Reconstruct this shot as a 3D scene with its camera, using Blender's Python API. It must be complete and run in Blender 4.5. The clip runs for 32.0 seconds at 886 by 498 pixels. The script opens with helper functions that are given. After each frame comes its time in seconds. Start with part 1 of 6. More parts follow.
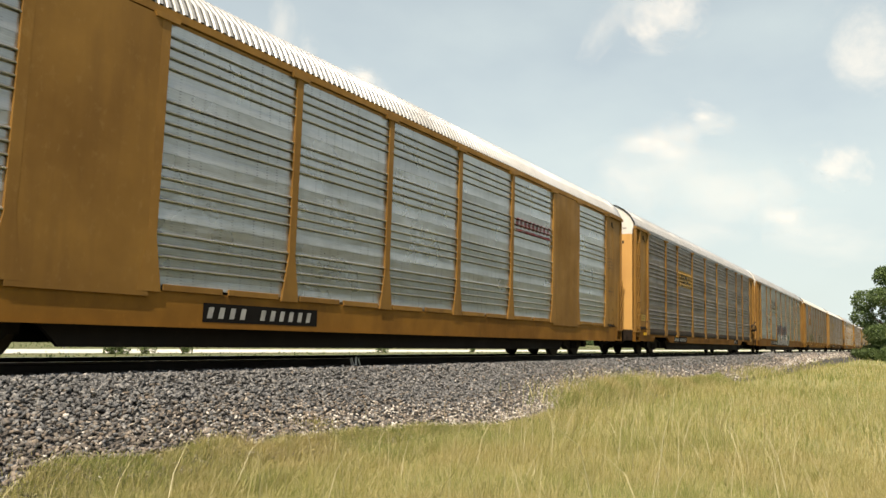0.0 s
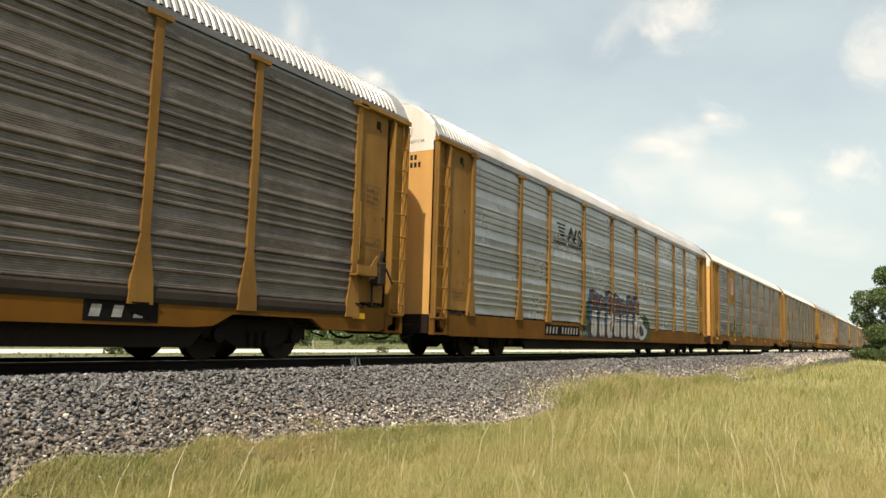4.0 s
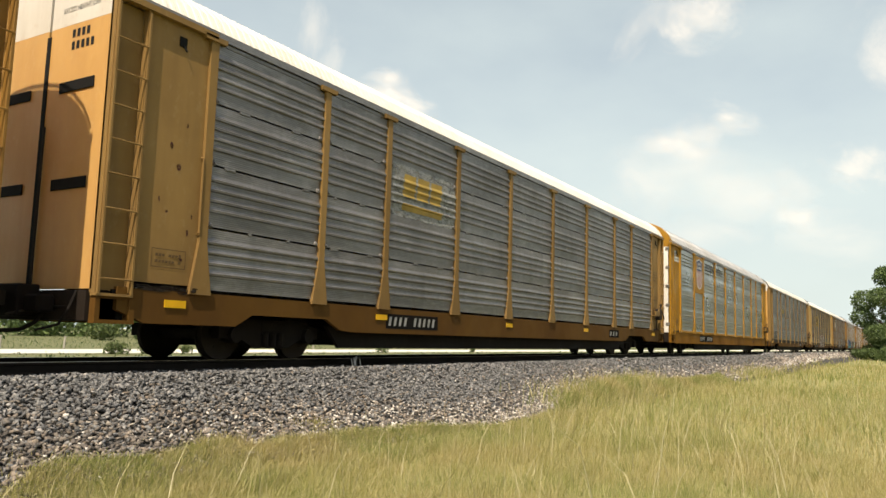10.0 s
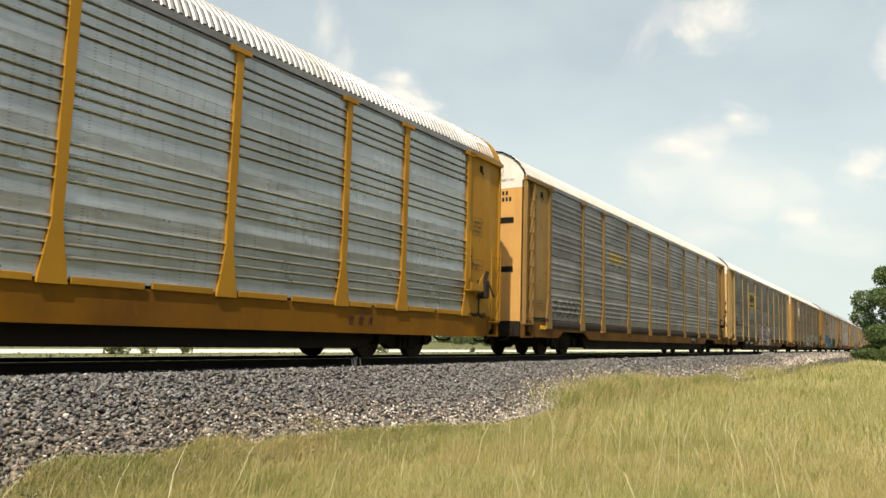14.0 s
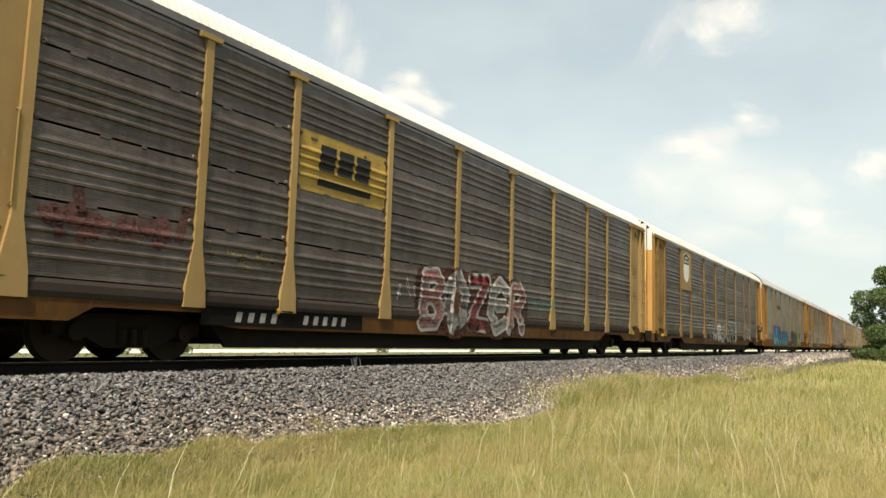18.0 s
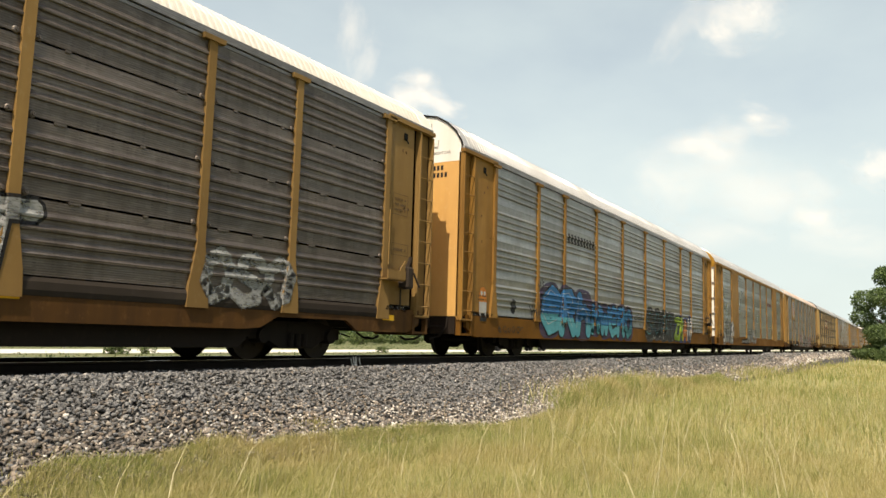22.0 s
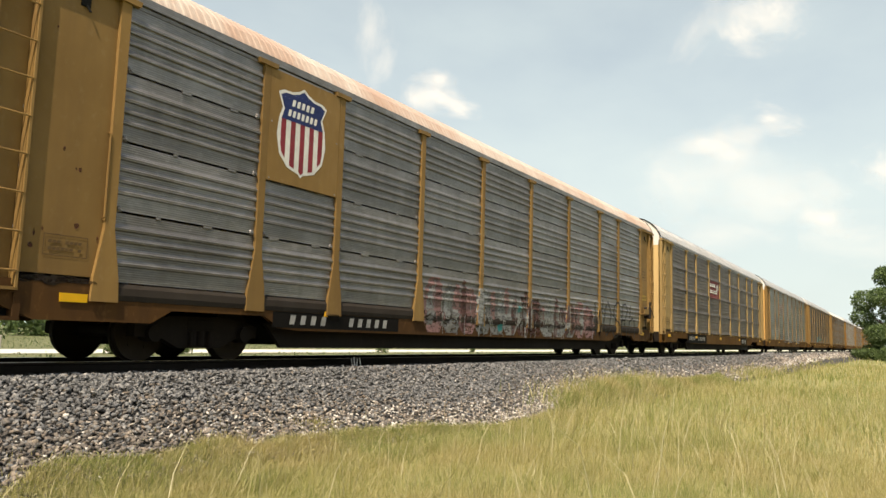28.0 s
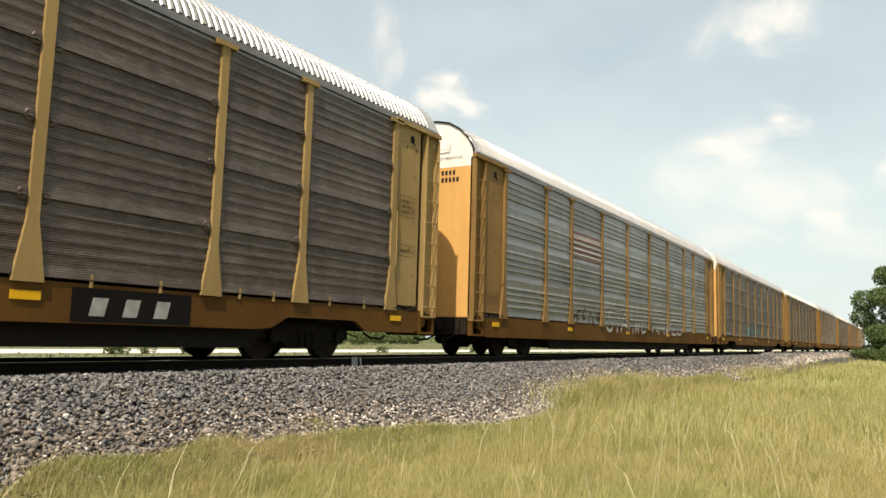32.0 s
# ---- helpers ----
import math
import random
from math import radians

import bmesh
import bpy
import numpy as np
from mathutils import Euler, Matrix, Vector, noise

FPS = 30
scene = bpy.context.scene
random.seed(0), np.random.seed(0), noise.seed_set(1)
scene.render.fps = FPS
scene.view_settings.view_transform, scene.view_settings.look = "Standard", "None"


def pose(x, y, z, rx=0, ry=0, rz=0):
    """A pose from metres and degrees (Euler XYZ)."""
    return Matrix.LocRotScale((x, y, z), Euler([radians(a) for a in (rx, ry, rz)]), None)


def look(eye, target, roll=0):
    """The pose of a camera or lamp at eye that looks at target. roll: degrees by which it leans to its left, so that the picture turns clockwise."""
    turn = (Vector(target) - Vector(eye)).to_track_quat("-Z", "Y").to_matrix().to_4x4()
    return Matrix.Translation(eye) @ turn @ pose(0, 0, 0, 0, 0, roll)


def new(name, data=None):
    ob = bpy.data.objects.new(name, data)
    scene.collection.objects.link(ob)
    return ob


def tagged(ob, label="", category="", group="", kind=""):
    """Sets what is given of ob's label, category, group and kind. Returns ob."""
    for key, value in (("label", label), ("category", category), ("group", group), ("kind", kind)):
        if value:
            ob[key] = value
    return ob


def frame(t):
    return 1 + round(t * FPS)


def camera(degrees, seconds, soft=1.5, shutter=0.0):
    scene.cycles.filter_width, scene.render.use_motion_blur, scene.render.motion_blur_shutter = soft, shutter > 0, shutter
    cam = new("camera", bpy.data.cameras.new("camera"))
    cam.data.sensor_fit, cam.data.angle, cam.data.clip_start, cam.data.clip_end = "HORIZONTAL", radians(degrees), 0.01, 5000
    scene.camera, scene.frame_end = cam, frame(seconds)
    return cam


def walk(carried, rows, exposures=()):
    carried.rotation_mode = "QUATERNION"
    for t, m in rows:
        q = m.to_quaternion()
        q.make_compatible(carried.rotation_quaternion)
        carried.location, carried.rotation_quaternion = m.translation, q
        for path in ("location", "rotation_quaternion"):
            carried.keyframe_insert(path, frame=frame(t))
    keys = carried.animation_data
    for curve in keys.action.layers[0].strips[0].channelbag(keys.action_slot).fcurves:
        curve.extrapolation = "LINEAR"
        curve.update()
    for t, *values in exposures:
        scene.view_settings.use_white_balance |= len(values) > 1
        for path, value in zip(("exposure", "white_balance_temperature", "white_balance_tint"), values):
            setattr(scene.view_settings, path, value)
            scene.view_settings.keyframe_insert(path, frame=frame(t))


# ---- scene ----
# One plan: x runs along the track away from the camera, z = 0 is the top of the rails.
cam = camera(60.23, 32.0)
CAM = pose(0.0, 0.0, 0.471, 96.603, 0.0, -58.686) @ pose(0, 0, 0, 0, 0, 1.611)
walk(cam, [(0.0, CAM), (32.0, CAM)], exposures=((0.0, 0.54, 7300, 12.0), (14.5, 0.54, 7300, 12.0), (16.5, 0.59, 7300, 12.0), (32.0, 0.59, 7300, 12.0)))

# ---- light ----
SUN_TO = Vector((-1.0, -0.28, 1.5)).normalized()
world = bpy.data.worlds.new("sky")
scene.world = world
world.use_nodes = True


def build_sky():
    nt = world.node_tree
    nt.nodes.clear()
    out = nt.nodes.new("ShaderNodeOutputWorld")
    bg = nt.nodes.new("ShaderNodeBackground")
    sky = nt.nodes.new("ShaderNodeTexSky")
    sky.sky_type = "NISHITA"
    sky.sun_disc = False
    sky.sun_elevation = math.asin(SUN_TO.z)
    sky.sun_rotation = math.atan2(SUN_TO.x, SUN_TO.y)
    sky.air_density, sky.dust_density, sky.ozone_density = 1.0, 2.5, 1.0
    # a thin milky haze over the whole sky
    geo = nt.nodes.new("ShaderNodeTexCoord")
    sep = nt.nodes.new("ShaderNodeSeparateXYZ")
    nt.links.new(geo.outputs["Generated"], sep.inputs[0])
    ramp = nt.nodes.new("ShaderNodeMapRange")
    ramp.inputs["From Min"].default_value, ramp.inputs["From Max"].default_value = 0.0, 1.0
    ramp.inputs["To Min"].default_value, ramp.inputs["To Max"].default_value = 1.0, 0.0
    nt.links.new(sep.outputs["Z"], ramp.inputs["Value"])
    noi = nt.nodes.new("ShaderNodeTexNoise")
    noi.inputs["Scale"].default_value, noi.inputs["Detail"].default_value = 2.2, 6.0
    veil = nt.nodes.new("ShaderNodeMapping")
    veil.inputs["Scale"].default_value, veil.inputs["Rotation"].default_value = (1.0, 1.6, 3.2), (0.2, 0.35, 0.0)
    nt.links.new(geo.outputs["Generated"], veil.inputs["Vector"])
    nt.links.new(veil.outputs[0], noi.inputs["Vector"])
    add = nt.nodes.new("ShaderNodeMath")
    add.operation = "MULTIPLY_ADD"
    add.use_clamp = True
    nt.links.new(noi.outputs["Fac"], add.inputs[0])
    add.inputs[1].default_value = 0.6
    sub = nt.nodes.new("ShaderNodeMath")
    sub.operation = "SUBTRACT"
    nt.links.new(ramp.outputs[0], sub.inputs[0])
    sub.inputs[1].default_value = 0.31
    nt.links.new(sub.outputs[0], add.inputs[2])
    mix = nt.nodes.new("ShaderNodeMix")
    mix.data_type = "RGBA"
    nt.links.new(add.outputs[0], mix.inputs["Factor"])
    nt.links.new(sky.outputs[0], mix.inputs["A"])
    mix.inputs["B"].default_value = (5.25, 6.35, 6.65, 1)
    nt.links.new(mix.outputs["Result"], bg.inputs["Color"])
    bg.inputs["Strength"].default_value = 0.1
    nt.links.new(bg.outputs[0], out.inputs[0])


build_sky()
sun = new("sun", bpy.data.lights.new("sun", "SUN"))
sun.data.energy, sun.data.angle, sun.data.color = 4.1, radians(0.6), (1.0, 0.92, 0.79)
sun.matrix_world = look(SUN_TO * 100, (0, 0, 0))


# ---- materials ----
def nodes_of(name):
    m = bpy.data.materials.new(name)
    m.use_nodes = True
    nt = m.node_tree
    return m, nt, nt.nodes["Principled BSDF"]


def noise_fac(nt, scale, detail=4.0, stretch=(1, 1, 1), coords="Object", lo=0.35, hi=0.65, rough=0.55):
    tc = nt.nodes.new("ShaderNodeTexCoord")
    mp = nt.nodes.new("ShaderNodeMapping")
    mp.inputs["Scale"].default_value = stretch
    if coords == "World":
        geo = nt.nodes.new("ShaderNodeNewGeometry")
        nt.links.new(geo.outputs["Position"], mp.inputs["Vector"])
    else:
        # each object is shifted by its own random number, so that repeats differ
        inf = nt.nodes.new("ShaderNodeObjectInfo")
        off = nt.nodes.new("ShaderNodeMath")
        off.operation = "MULTIPLY"
        off.inputs[1].default_value = 37.0
        nt.links.new(inf.outputs["Random"], off.inputs[0])
        va = nt.nodes.new("ShaderNodeVectorMath")
        va.operation = "ADD"
        nt.links.new(tc.outputs["Object"], va.inputs[0])
        nt.links.new(off.outputs[0], va.inputs[1])
        nt.links.new(va.outputs[0], mp.inputs["Vector"])
    n = nt.nodes.new("ShaderNodeTexNoise")
    n.inputs["Scale"].default_value, n.inputs["Detail"].default_value = scale, detail
    n.inputs["Roughness"].default_value = rough
    nt.links.new(mp.outputs[0], n.inputs["Vector"])
    mr = nt.nodes.new("ShaderNodeMapRange")
    mr.inputs["From Min"].default_value, mr.inputs["From Max"].default_value = lo, hi
    nt.links.new(n.outputs["Fac"], mr.inputs["Value"])
    return mr.outputs[0]


def mixed(nt, fac, a, b, blend="MIX"):
    m = nt.nodes.new("ShaderNodeMix")
    m.data_type = "RGBA"
    m.blend_type = blend
    if isinstance(fac, float):
        m.inputs["Factor"].default_value = fac
    else:
        nt.links.new(fac, m.inputs["Factor"])
    for key, v in (("A", a), ("B", b)):
        if isinstance(v, tuple):
            m.inputs[key].default_value = (*v, 1)
        else:
            nt.links.new(v, m.inputs[key])
    return m.outputs["Result"]


def times(nt, a, k):
    m = nt.nodes.new("ShaderNodeMath")
    m.operation = "MULTIPLY"
    nt.links.new(a, m.inputs[0])
    if isinstance(k, float):
        m.inputs[1].default_value = k
    else:
        nt.links.new(k, m.inputs[1])
    return m.outputs[0]


def bumped(nt, bsdf, fac, strength, distance=0.01):
    b = nt.nodes.new("ShaderNodeBump")
    b.inputs["Strength"].default_value, b.inputs["Distance"].default_value = strength, distance
    nt.links.new(fac, b.inputs["Height"])
    nt.links.new(b.outputs[0], bsdf.inputs["Normal"])


def bands(nt, axis, scale):
    """Even stripes across one axis of the object; the period is 0.314 / scale metres."""
    tc = nt.nodes.new("ShaderNodeTexCoord")
    wav = nt.nodes.new("ShaderNodeTexWave")
    wav.bands_direction = axis
    wav.inputs["Scale"].default_value, wav.inputs["Distortion"].default_value, wav.inputs["Detail"].default_value = scale, 0.5, 1.0
    nt.links.new(tc.outputs["Object"], wav.inputs["Vector"])
    return wav.outputs["Fac"]


def sharp(nt, fac, lo):
    mr = nt.nodes.new("ShaderNodeMapRange")
    mr.inputs["From Min"].default_value, mr.inputs["From Max"].default_value = lo, min(1.0, lo + 0.12)
    nt.links.new(fac, mr.inputs["Value"])
    return mr.outputs[0]


def dirty(name, base, dirt, wear, dirt_amount=0.6, wear_amount=0.3, rough=0.6, metal=0.0, streak=(2.2, 2.2, 0.25), fine=9.0, grain=0.0, micro=10.0, fine_lines=0.85, gloss=0.5, perf=0.0, run_amount=0.3):
    """Weathered sheet: dirt in large blotches and upright streaks, worn flecks, small dents."""
    m, nt, b = nodes_of(name)
    blot = noise_fac(nt, 0.55, 5.0, (1, 1, 1), lo=0.38, hi=0.72)
    strk = noise_fac(nt, 1.6, 5.0, streak, lo=0.42, hi=0.75)
    fleck = noise_fac(nt, fine, 6.0, (1, 1, 0.6), lo=0.56, hi=0.72, rough=0.7)
    c = mixed(nt, times(nt, blot, dirt_amount), base, dirt)
    c = mixed(nt, times(nt, strk, dirt_amount * 0.8), c, dirt)
    c = mixed(nt, times(nt, fleck, wear_amount), c, wear)
    wave = None
    if grain:
        # fine pressed lines between the large ribs, their shade striped into the colour
        wave = bands(nt, "Z", micro)
        worn = noise_fac(nt, 1.3, 4.0, (0.6, 0.6, 1.6), lo=0.3, hi=0.6)
        c = mixed(nt, times(nt, times(nt, wave, worn), fine_lines), c, tuple(v * 0.35 for v in dirt))
        line = noise_fac(nt, 1.0, 3.0, (0.35, 0.35, 26.0), lo=0.45, hi=0.58)
        c = mixed(nt, times(nt, line, grain * 0.5), c, dirt)
        band = noise_fac(nt, 1.0, 3.0, (0.12, 0.12, 5.5), lo=0.42, hi=0.6)
        c = mixed(nt, times(nt, band, 0.25), c, dirt)
        speck = noise_fac(nt, 7.0, 6.0, (0.5, 0.5, 2.2), lo=0.5, hi=0.66, rough=0.8)
        c = mixed(nt, times(nt, speck, grain * 0.5), c, wear)
        patch = noise_fac(nt, 0.9, 6.0, (1.0, 1.0, 2.4), lo=0.54, hi=0.66, rough=0.75)
        c = mixed(nt, times(nt, patch, grain * 0.4), c, wear)
        # rows of small air holes, standing over one another in columns
        holes = times(nt, times(nt, sharp(nt, bands(nt, "X", 1.35), 0.86), sharp(nt, bands(nt, "Z", 7.0), 0.72)), noise_fac(nt, 1.7, 3.0, lo=0.42, hi=0.62))
        c = mixed(nt, times(nt, holes, perf), c, tuple(v * 0.3 for v in dirt))
        # water has run down over the sheets in wide soft tracks
        runs = noise_fac(nt, 1.0, 4.0, (3.2, 3.2, 0.22), lo=0.48, hi=0.72)
        c = mixed(nt, times(nt, runs, run_amount), c, tuple(v * 0.6 for v in dirt))
    inf = nt.nodes.new("ShaderNodeObjectInfo")
    hv = nt.nodes.new("ShaderNodeHueSaturation")
    mr = nt.nodes.new("ShaderNodeMapRange")
    mr.inputs["To Min"].default_value, mr.inputs["To Max"].default_value = 0.88, 1.12
    nt.links.new(inf.outputs["Random"], mr.inputs["Value"])
    nt.links.new(mr.outputs[0], hv.inputs["Value"])
    nt.links.new(c, hv.inputs["Color"])
    nt.links.new(hv.outputs[0], b.inputs["Base Color"])
    b.inputs["Metallic"].default_value = metal
    rr = nt.nodes.new("ShaderNodeMapRange")
    rr.inputs["To Min"].default_value, rr.inputs["To Max"].default_value = rough - (0.04 if grain else 0.1), min(1.0, rough + (0.1 if grain else 0.25))
    nt.links.new(blot, rr.inputs["Value"])
    nt.links.new(rr.outputs[0], b.inputs["Roughness"])
    b.inputs["Specular IOR Level"].default_value = gloss
    bumped(nt, b, noise_fac(nt, 1.6, 2.0, (1, 1, 1.6) if grain else (1, 1, 0.5), lo=0.2, hi=0.8), 0.4 if grain else 0.18, 0.03)
    if wave:
        first = b.inputs["Normal"].links[0].from_socket
        bumped(nt, b, wave, 0.5 * fine_lines, 0.006)
        nt.links.new(first, b.inputs["Normal"].links[0].from_node.inputs["Normal"])
    return m


def plain(name, base, rough=0.6, metal=0.0, vary=0.3, scale=6.0, gloss=0.2):
    m, nt, b = nodes_of(name)
    f = noise_fac(nt, scale, 5.0)
    c = mixed(nt, times(nt, f, vary), base, tuple(v * 0.45 for v in base))
    nt.links.new(c, b.inputs["Base Color"])
    b.inputs["Roughness"].default_value, b.inputs["Metallic"].default_value = rough, metal
    b.inputs["Specular IOR Level"].default_value = gloss
    return m


GALV = dict(rough=0.3, metal=0.72, perf=0.7, run_amount=0.15)
M = {}
M["silver"] = dirty("galvanized_sheet", (0.39, 0.388, 0.38), (0.225, 0.222, 0.213), (0.52, 0.518, 0.508), 0.5, 0.25, streak=(0.5, 0.5, 3.0), grain=0.4, fine_lines=0.12, **GALV)
M["silver_bright"] = dirty("bright_galvanized_sheet", (0.475, 0.478, 0.472), (0.29, 0.292, 0.285), (0.61, 0.612, 0.605), 0.45, 0.25, streak=(0.5, 0.5, 3.0), grain=0.4, fine_lines=0.12, **GALV)
M["slate"] = dirty("slate_grey_sheet", (0.205, 0.18, 0.165), (0.1, 0.082, 0.07), (0.359, 0.32, 0.283), 0.6, 0.3, rough=0.5, metal=0.5, streak=(0.5, 0.5, 3.0), grain=0.55)
M["charcoal"] = dirty("dark_charcoal_sheet", (0.138, 0.111, 0.094), (0.072, 0.056, 0.046), (0.28, 0.25, 0.225), 0.6, 0.3, rough=0.5, metal=0.5, streak=(0.5, 0.5, 3.0), grain=0.55)
M["grey"] = dirty("weathered_grey_sheet", (0.285, 0.273, 0.27), (0.14, 0.131, 0.127), (0.45, 0.437, 0.43), 0.55, 0.3, rough=0.42, metal=0.55, streak=(0.5, 0.5, 3.0), grain=0.5, fine_lines=0.6)
M["brown"] = dirty("rust_browned_grey_sheet", (0.158, 0.134, 0.119), (0.072, 0.057, 0.048), (0.31, 0.282, 0.26), 0.65, 0.3, rough=0.48, metal=0.45, streak=(0.5, 0.5, 3.0), grain=0.55, fine_lines=0.5, perf=0.6, run_amount=0.5)
M["bluegrey"] = dirty("blue_grey_sheet", (0.3, 0.297, 0.287), (0.165, 0.162, 0.153), (0.5, 0.498, 0.48), 0.5, 0.3, rough=0.36, metal=0.6, streak=(0.5, 0.5, 3.0), grain=0.45, fine_lines=0.15, perf=0.5)
M["orange"] = dirty("faded_orange_yellow_paint", (0.259, 0.136, 0.029), (0.140, 0.070, 0.019), (0.318, 0.200, 0.076), 0.75, 0.3, rough=0.7, gloss=0.25)
M["yellow"] = dirty("fresh_yellow_paint", (0.34, 0.17, 0.011), (0.215, 0.104, 0.011), (0.39, 0.24, 0.055), 0.45, 0.15, rough=0.6, gloss=0.3)
M["tan"] = dirty("chalky_tan_yellow_paint", (0.243, 0.147, 0.048), (0.136, 0.079, 0.03), (0.294, 0.217, 0.109), 0.5, 0.3, rough=0.7, gloss=0.25)
M["pale"] = dirty("pale_cream_paint", (0.325, 0.226, 0.094), (0.19, 0.124, 0.05), (0.38, 0.295, 0.155), 0.5, 0.3, rough=0.7, gloss=0.25)
# lighter copies of the car paint, with sun on the doors put into the colour
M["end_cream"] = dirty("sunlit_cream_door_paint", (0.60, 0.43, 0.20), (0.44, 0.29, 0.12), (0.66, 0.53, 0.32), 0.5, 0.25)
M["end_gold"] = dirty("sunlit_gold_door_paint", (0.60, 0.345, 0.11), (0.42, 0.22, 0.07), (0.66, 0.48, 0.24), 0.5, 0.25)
M["white"] = dirty("dirty_white_paint", (0.74, 0.73, 0.70), (0.48, 0.42, 0.34), (0.55, 0.45, 0.33), 0.4, 0.3)
M["roof"] = dirty("galvanized_roof_sheet", (0.42, 0.42, 0.415), (0.28, 0.275, 0.27), (0.5, 0.5, 0.49), 0.45, 0.25, rough=0.45, metal=0.3)
# much darker tone for the floors between the roof ridges
M["roof_groove"] = dirty("dark_roof_valley", (0.09, 0.09, 0.088), (0.055, 0.053, 0.05), (0.14, 0.14, 0.136), 0.5, 0.3, rough=0.75)
M["roof_cream"] = dirty("cream_roof_paint", (0.72, 0.69, 0.62), (0.5, 0.44, 0.36), (0.46, 0.29, 0.18), 0.5, 0.25, rough=0.65)
M["roof_rust"] = dirty("rust_bled_roof_paint", (0.52, 0.45, 0.39), (0.36, 0.22, 0.16), (0.42, 0.22, 0.14), 0.75, 0.5, rough=0.7, streak=(2.5, 0.3, 0.3))
M["black"] = dirty("sooty_underframe", (0.012, 0.010, 0.009), (0.020, 0.015, 0.012), (0.035, 0.025, 0.018), 0.6, 0.4, rough=0.85, gloss=0.12)
M["steel"] = dirty("worn_cast_steel", (0.026, 0.021, 0.018), (0.042, 0.029, 0.02), (0.07, 0.054, 0.044), 0.5, 0.3, rough=0.75, metal=0.1, gloss=0.2)
M["sill_dark"] = dirty("grimed_sill", (0.100, 0.048, 0.014), (0.036, 0.02, 0.012), (0.19, 0.098, 0.035), 0.7, 0.4, rough=0.8, gloss=0.12)
# the skirt turns downwards; its shade is put into this dark colour
M["skirt_dark"] = dirty("shaded_dark_skirt_sheet", (0.044, 0.037, 0.032), (0.026, 0.021, 0.017), (0.08, 0.069, 0.06), 0.6, 0.3, rough=0.85, gloss=0.08)
M["soot_shade_brown"] = dirty("sooty_shaded_brown", (0.024, 0.017, 0.012), (0.010, 0.008, 0.007), (0.07, 0.038, 0.018), 0.6, 0.3, rough=0.85, gloss=0.15)
# the low sills carry road grime, brake dust and painted-in shade on the same paints
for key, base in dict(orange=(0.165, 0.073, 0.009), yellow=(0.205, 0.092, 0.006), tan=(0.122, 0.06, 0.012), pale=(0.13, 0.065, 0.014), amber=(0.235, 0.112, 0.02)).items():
    M["low_" + key] = dirty("grimy_" + key + "_shaded_sill_paint", base, (0.080, 0.037, 0.012), tuple(v * 1.25 for v in base), 0.65, 0.3, streak=(0.9, 0.9, 0.5), rough=0.8, gloss=0.12)
M["plate"] = plain("black_stencil_plate", (0.012, 0.011, 0.010), 0.9, gloss=0.06)
M["letter_white"] = plain("white_stencil_paint", (0.72, 0.72, 0.70), 0.7)
M["letter_grey"] = plain("weathered_stencil_paint", (0.36, 0.36, 0.35), 0.8, vary=0.6)
M["letter_black"] = plain("black_stencil_paint", (0.02, 0.02, 0.02), 0.7)
M["faded_print"] = plain("faded_stencil_print", (0.12, 0.075, 0.035), 0.75)
M["marker"] = plain("yellow_reflector", (0.75, 0.42, 0.02), 0.35, vary=0.2)
# flat black for plates that stand in for shade inside slots and holes
M["void"] = plain("opening_shade_black", (0.01, 0.01, 0.01), 0.9)


# ---- mesh helpers ----
MESHES = {}


def mesh_of(key, make):
    if key not in MESHES:
        bm = bmesh.new()
        make(bm)
        me = bpy.data.meshes.new("mesh")
        bm.to_mesh(me)
        bm.free()
        me.materials.append(None)
        MESHES[key] = me
    return MESHES[key]


def put(name, key, make, material, parent, at=(0, 0, 0), label="", turn=None):
    """One part on a shared mesh, with its own material."""
    ob = new(name, mesh_of(key, make))
    ob.material_slots[0].link = "OBJECT"
    ob.material_slots[0].material = material
    ob.parent = parent
    ob.matrix_basis = Matrix.Translation(at) if turn is None else Matrix.Translation(at) @ turn
    if label:
        tagged(ob, label)
    return ob


def box(bm, x0, x1, y0, y1, z0, z1, bevel=0.0):
    vs = [bm.verts.new(p) for p in ((x0, y0, z0), (x1, y0, z0), (x1, y1, z0), (x0, y1, z0), (x0, y0, z1), (x1, y0, z1), (x1, y1, z1), (x0, y1, z1))]
    fs = [bm.faces.new([vs[i] for i in f]) for f in ((3, 2, 1, 0), (4, 5, 6, 7), (0, 1, 5, 4), (1, 2, 6, 5), (2, 3, 7, 6), (3, 0, 4, 7))]
    if bevel:
        es = list({e for f in fs for e in f.edges})
        bmesh.ops.bevel(bm, geom=es, offset=bevel, segments=1, affect="EDGES")


def prism(bm, outline, y0, y1):
    """A flat shape given in x and z, as thick as from y0 to y1."""
    a = [bm.verts.new((x, y0, z)) for x, z in outline]
    b = [bm.verts.new((x, y1, z)) for x, z in outline]
    bm.faces.new(a)
    bm.faces.new(b[::-1])
    n = len(a)
    for i in range(n):
        bm.faces.new((a[i], b[i], b[(i + 1) % n], a[(i + 1) % n]))
    bmesh.ops.recalc_face_normals(bm, faces=bm.faces)


def rod(bm, p, q, r, n=8):
    p, q = Vector(p), Vector(q)
    d = q - p
    m = Matrix.Translation((p + q) / 2) @ d.to_track_quat("Z", "Y").to_matrix().to_4x4()
    bmesh.ops.create_cone(bm, cap_ends=True, segments=n, radius1=r, radius2=r, depth=d.length, matrix=m)


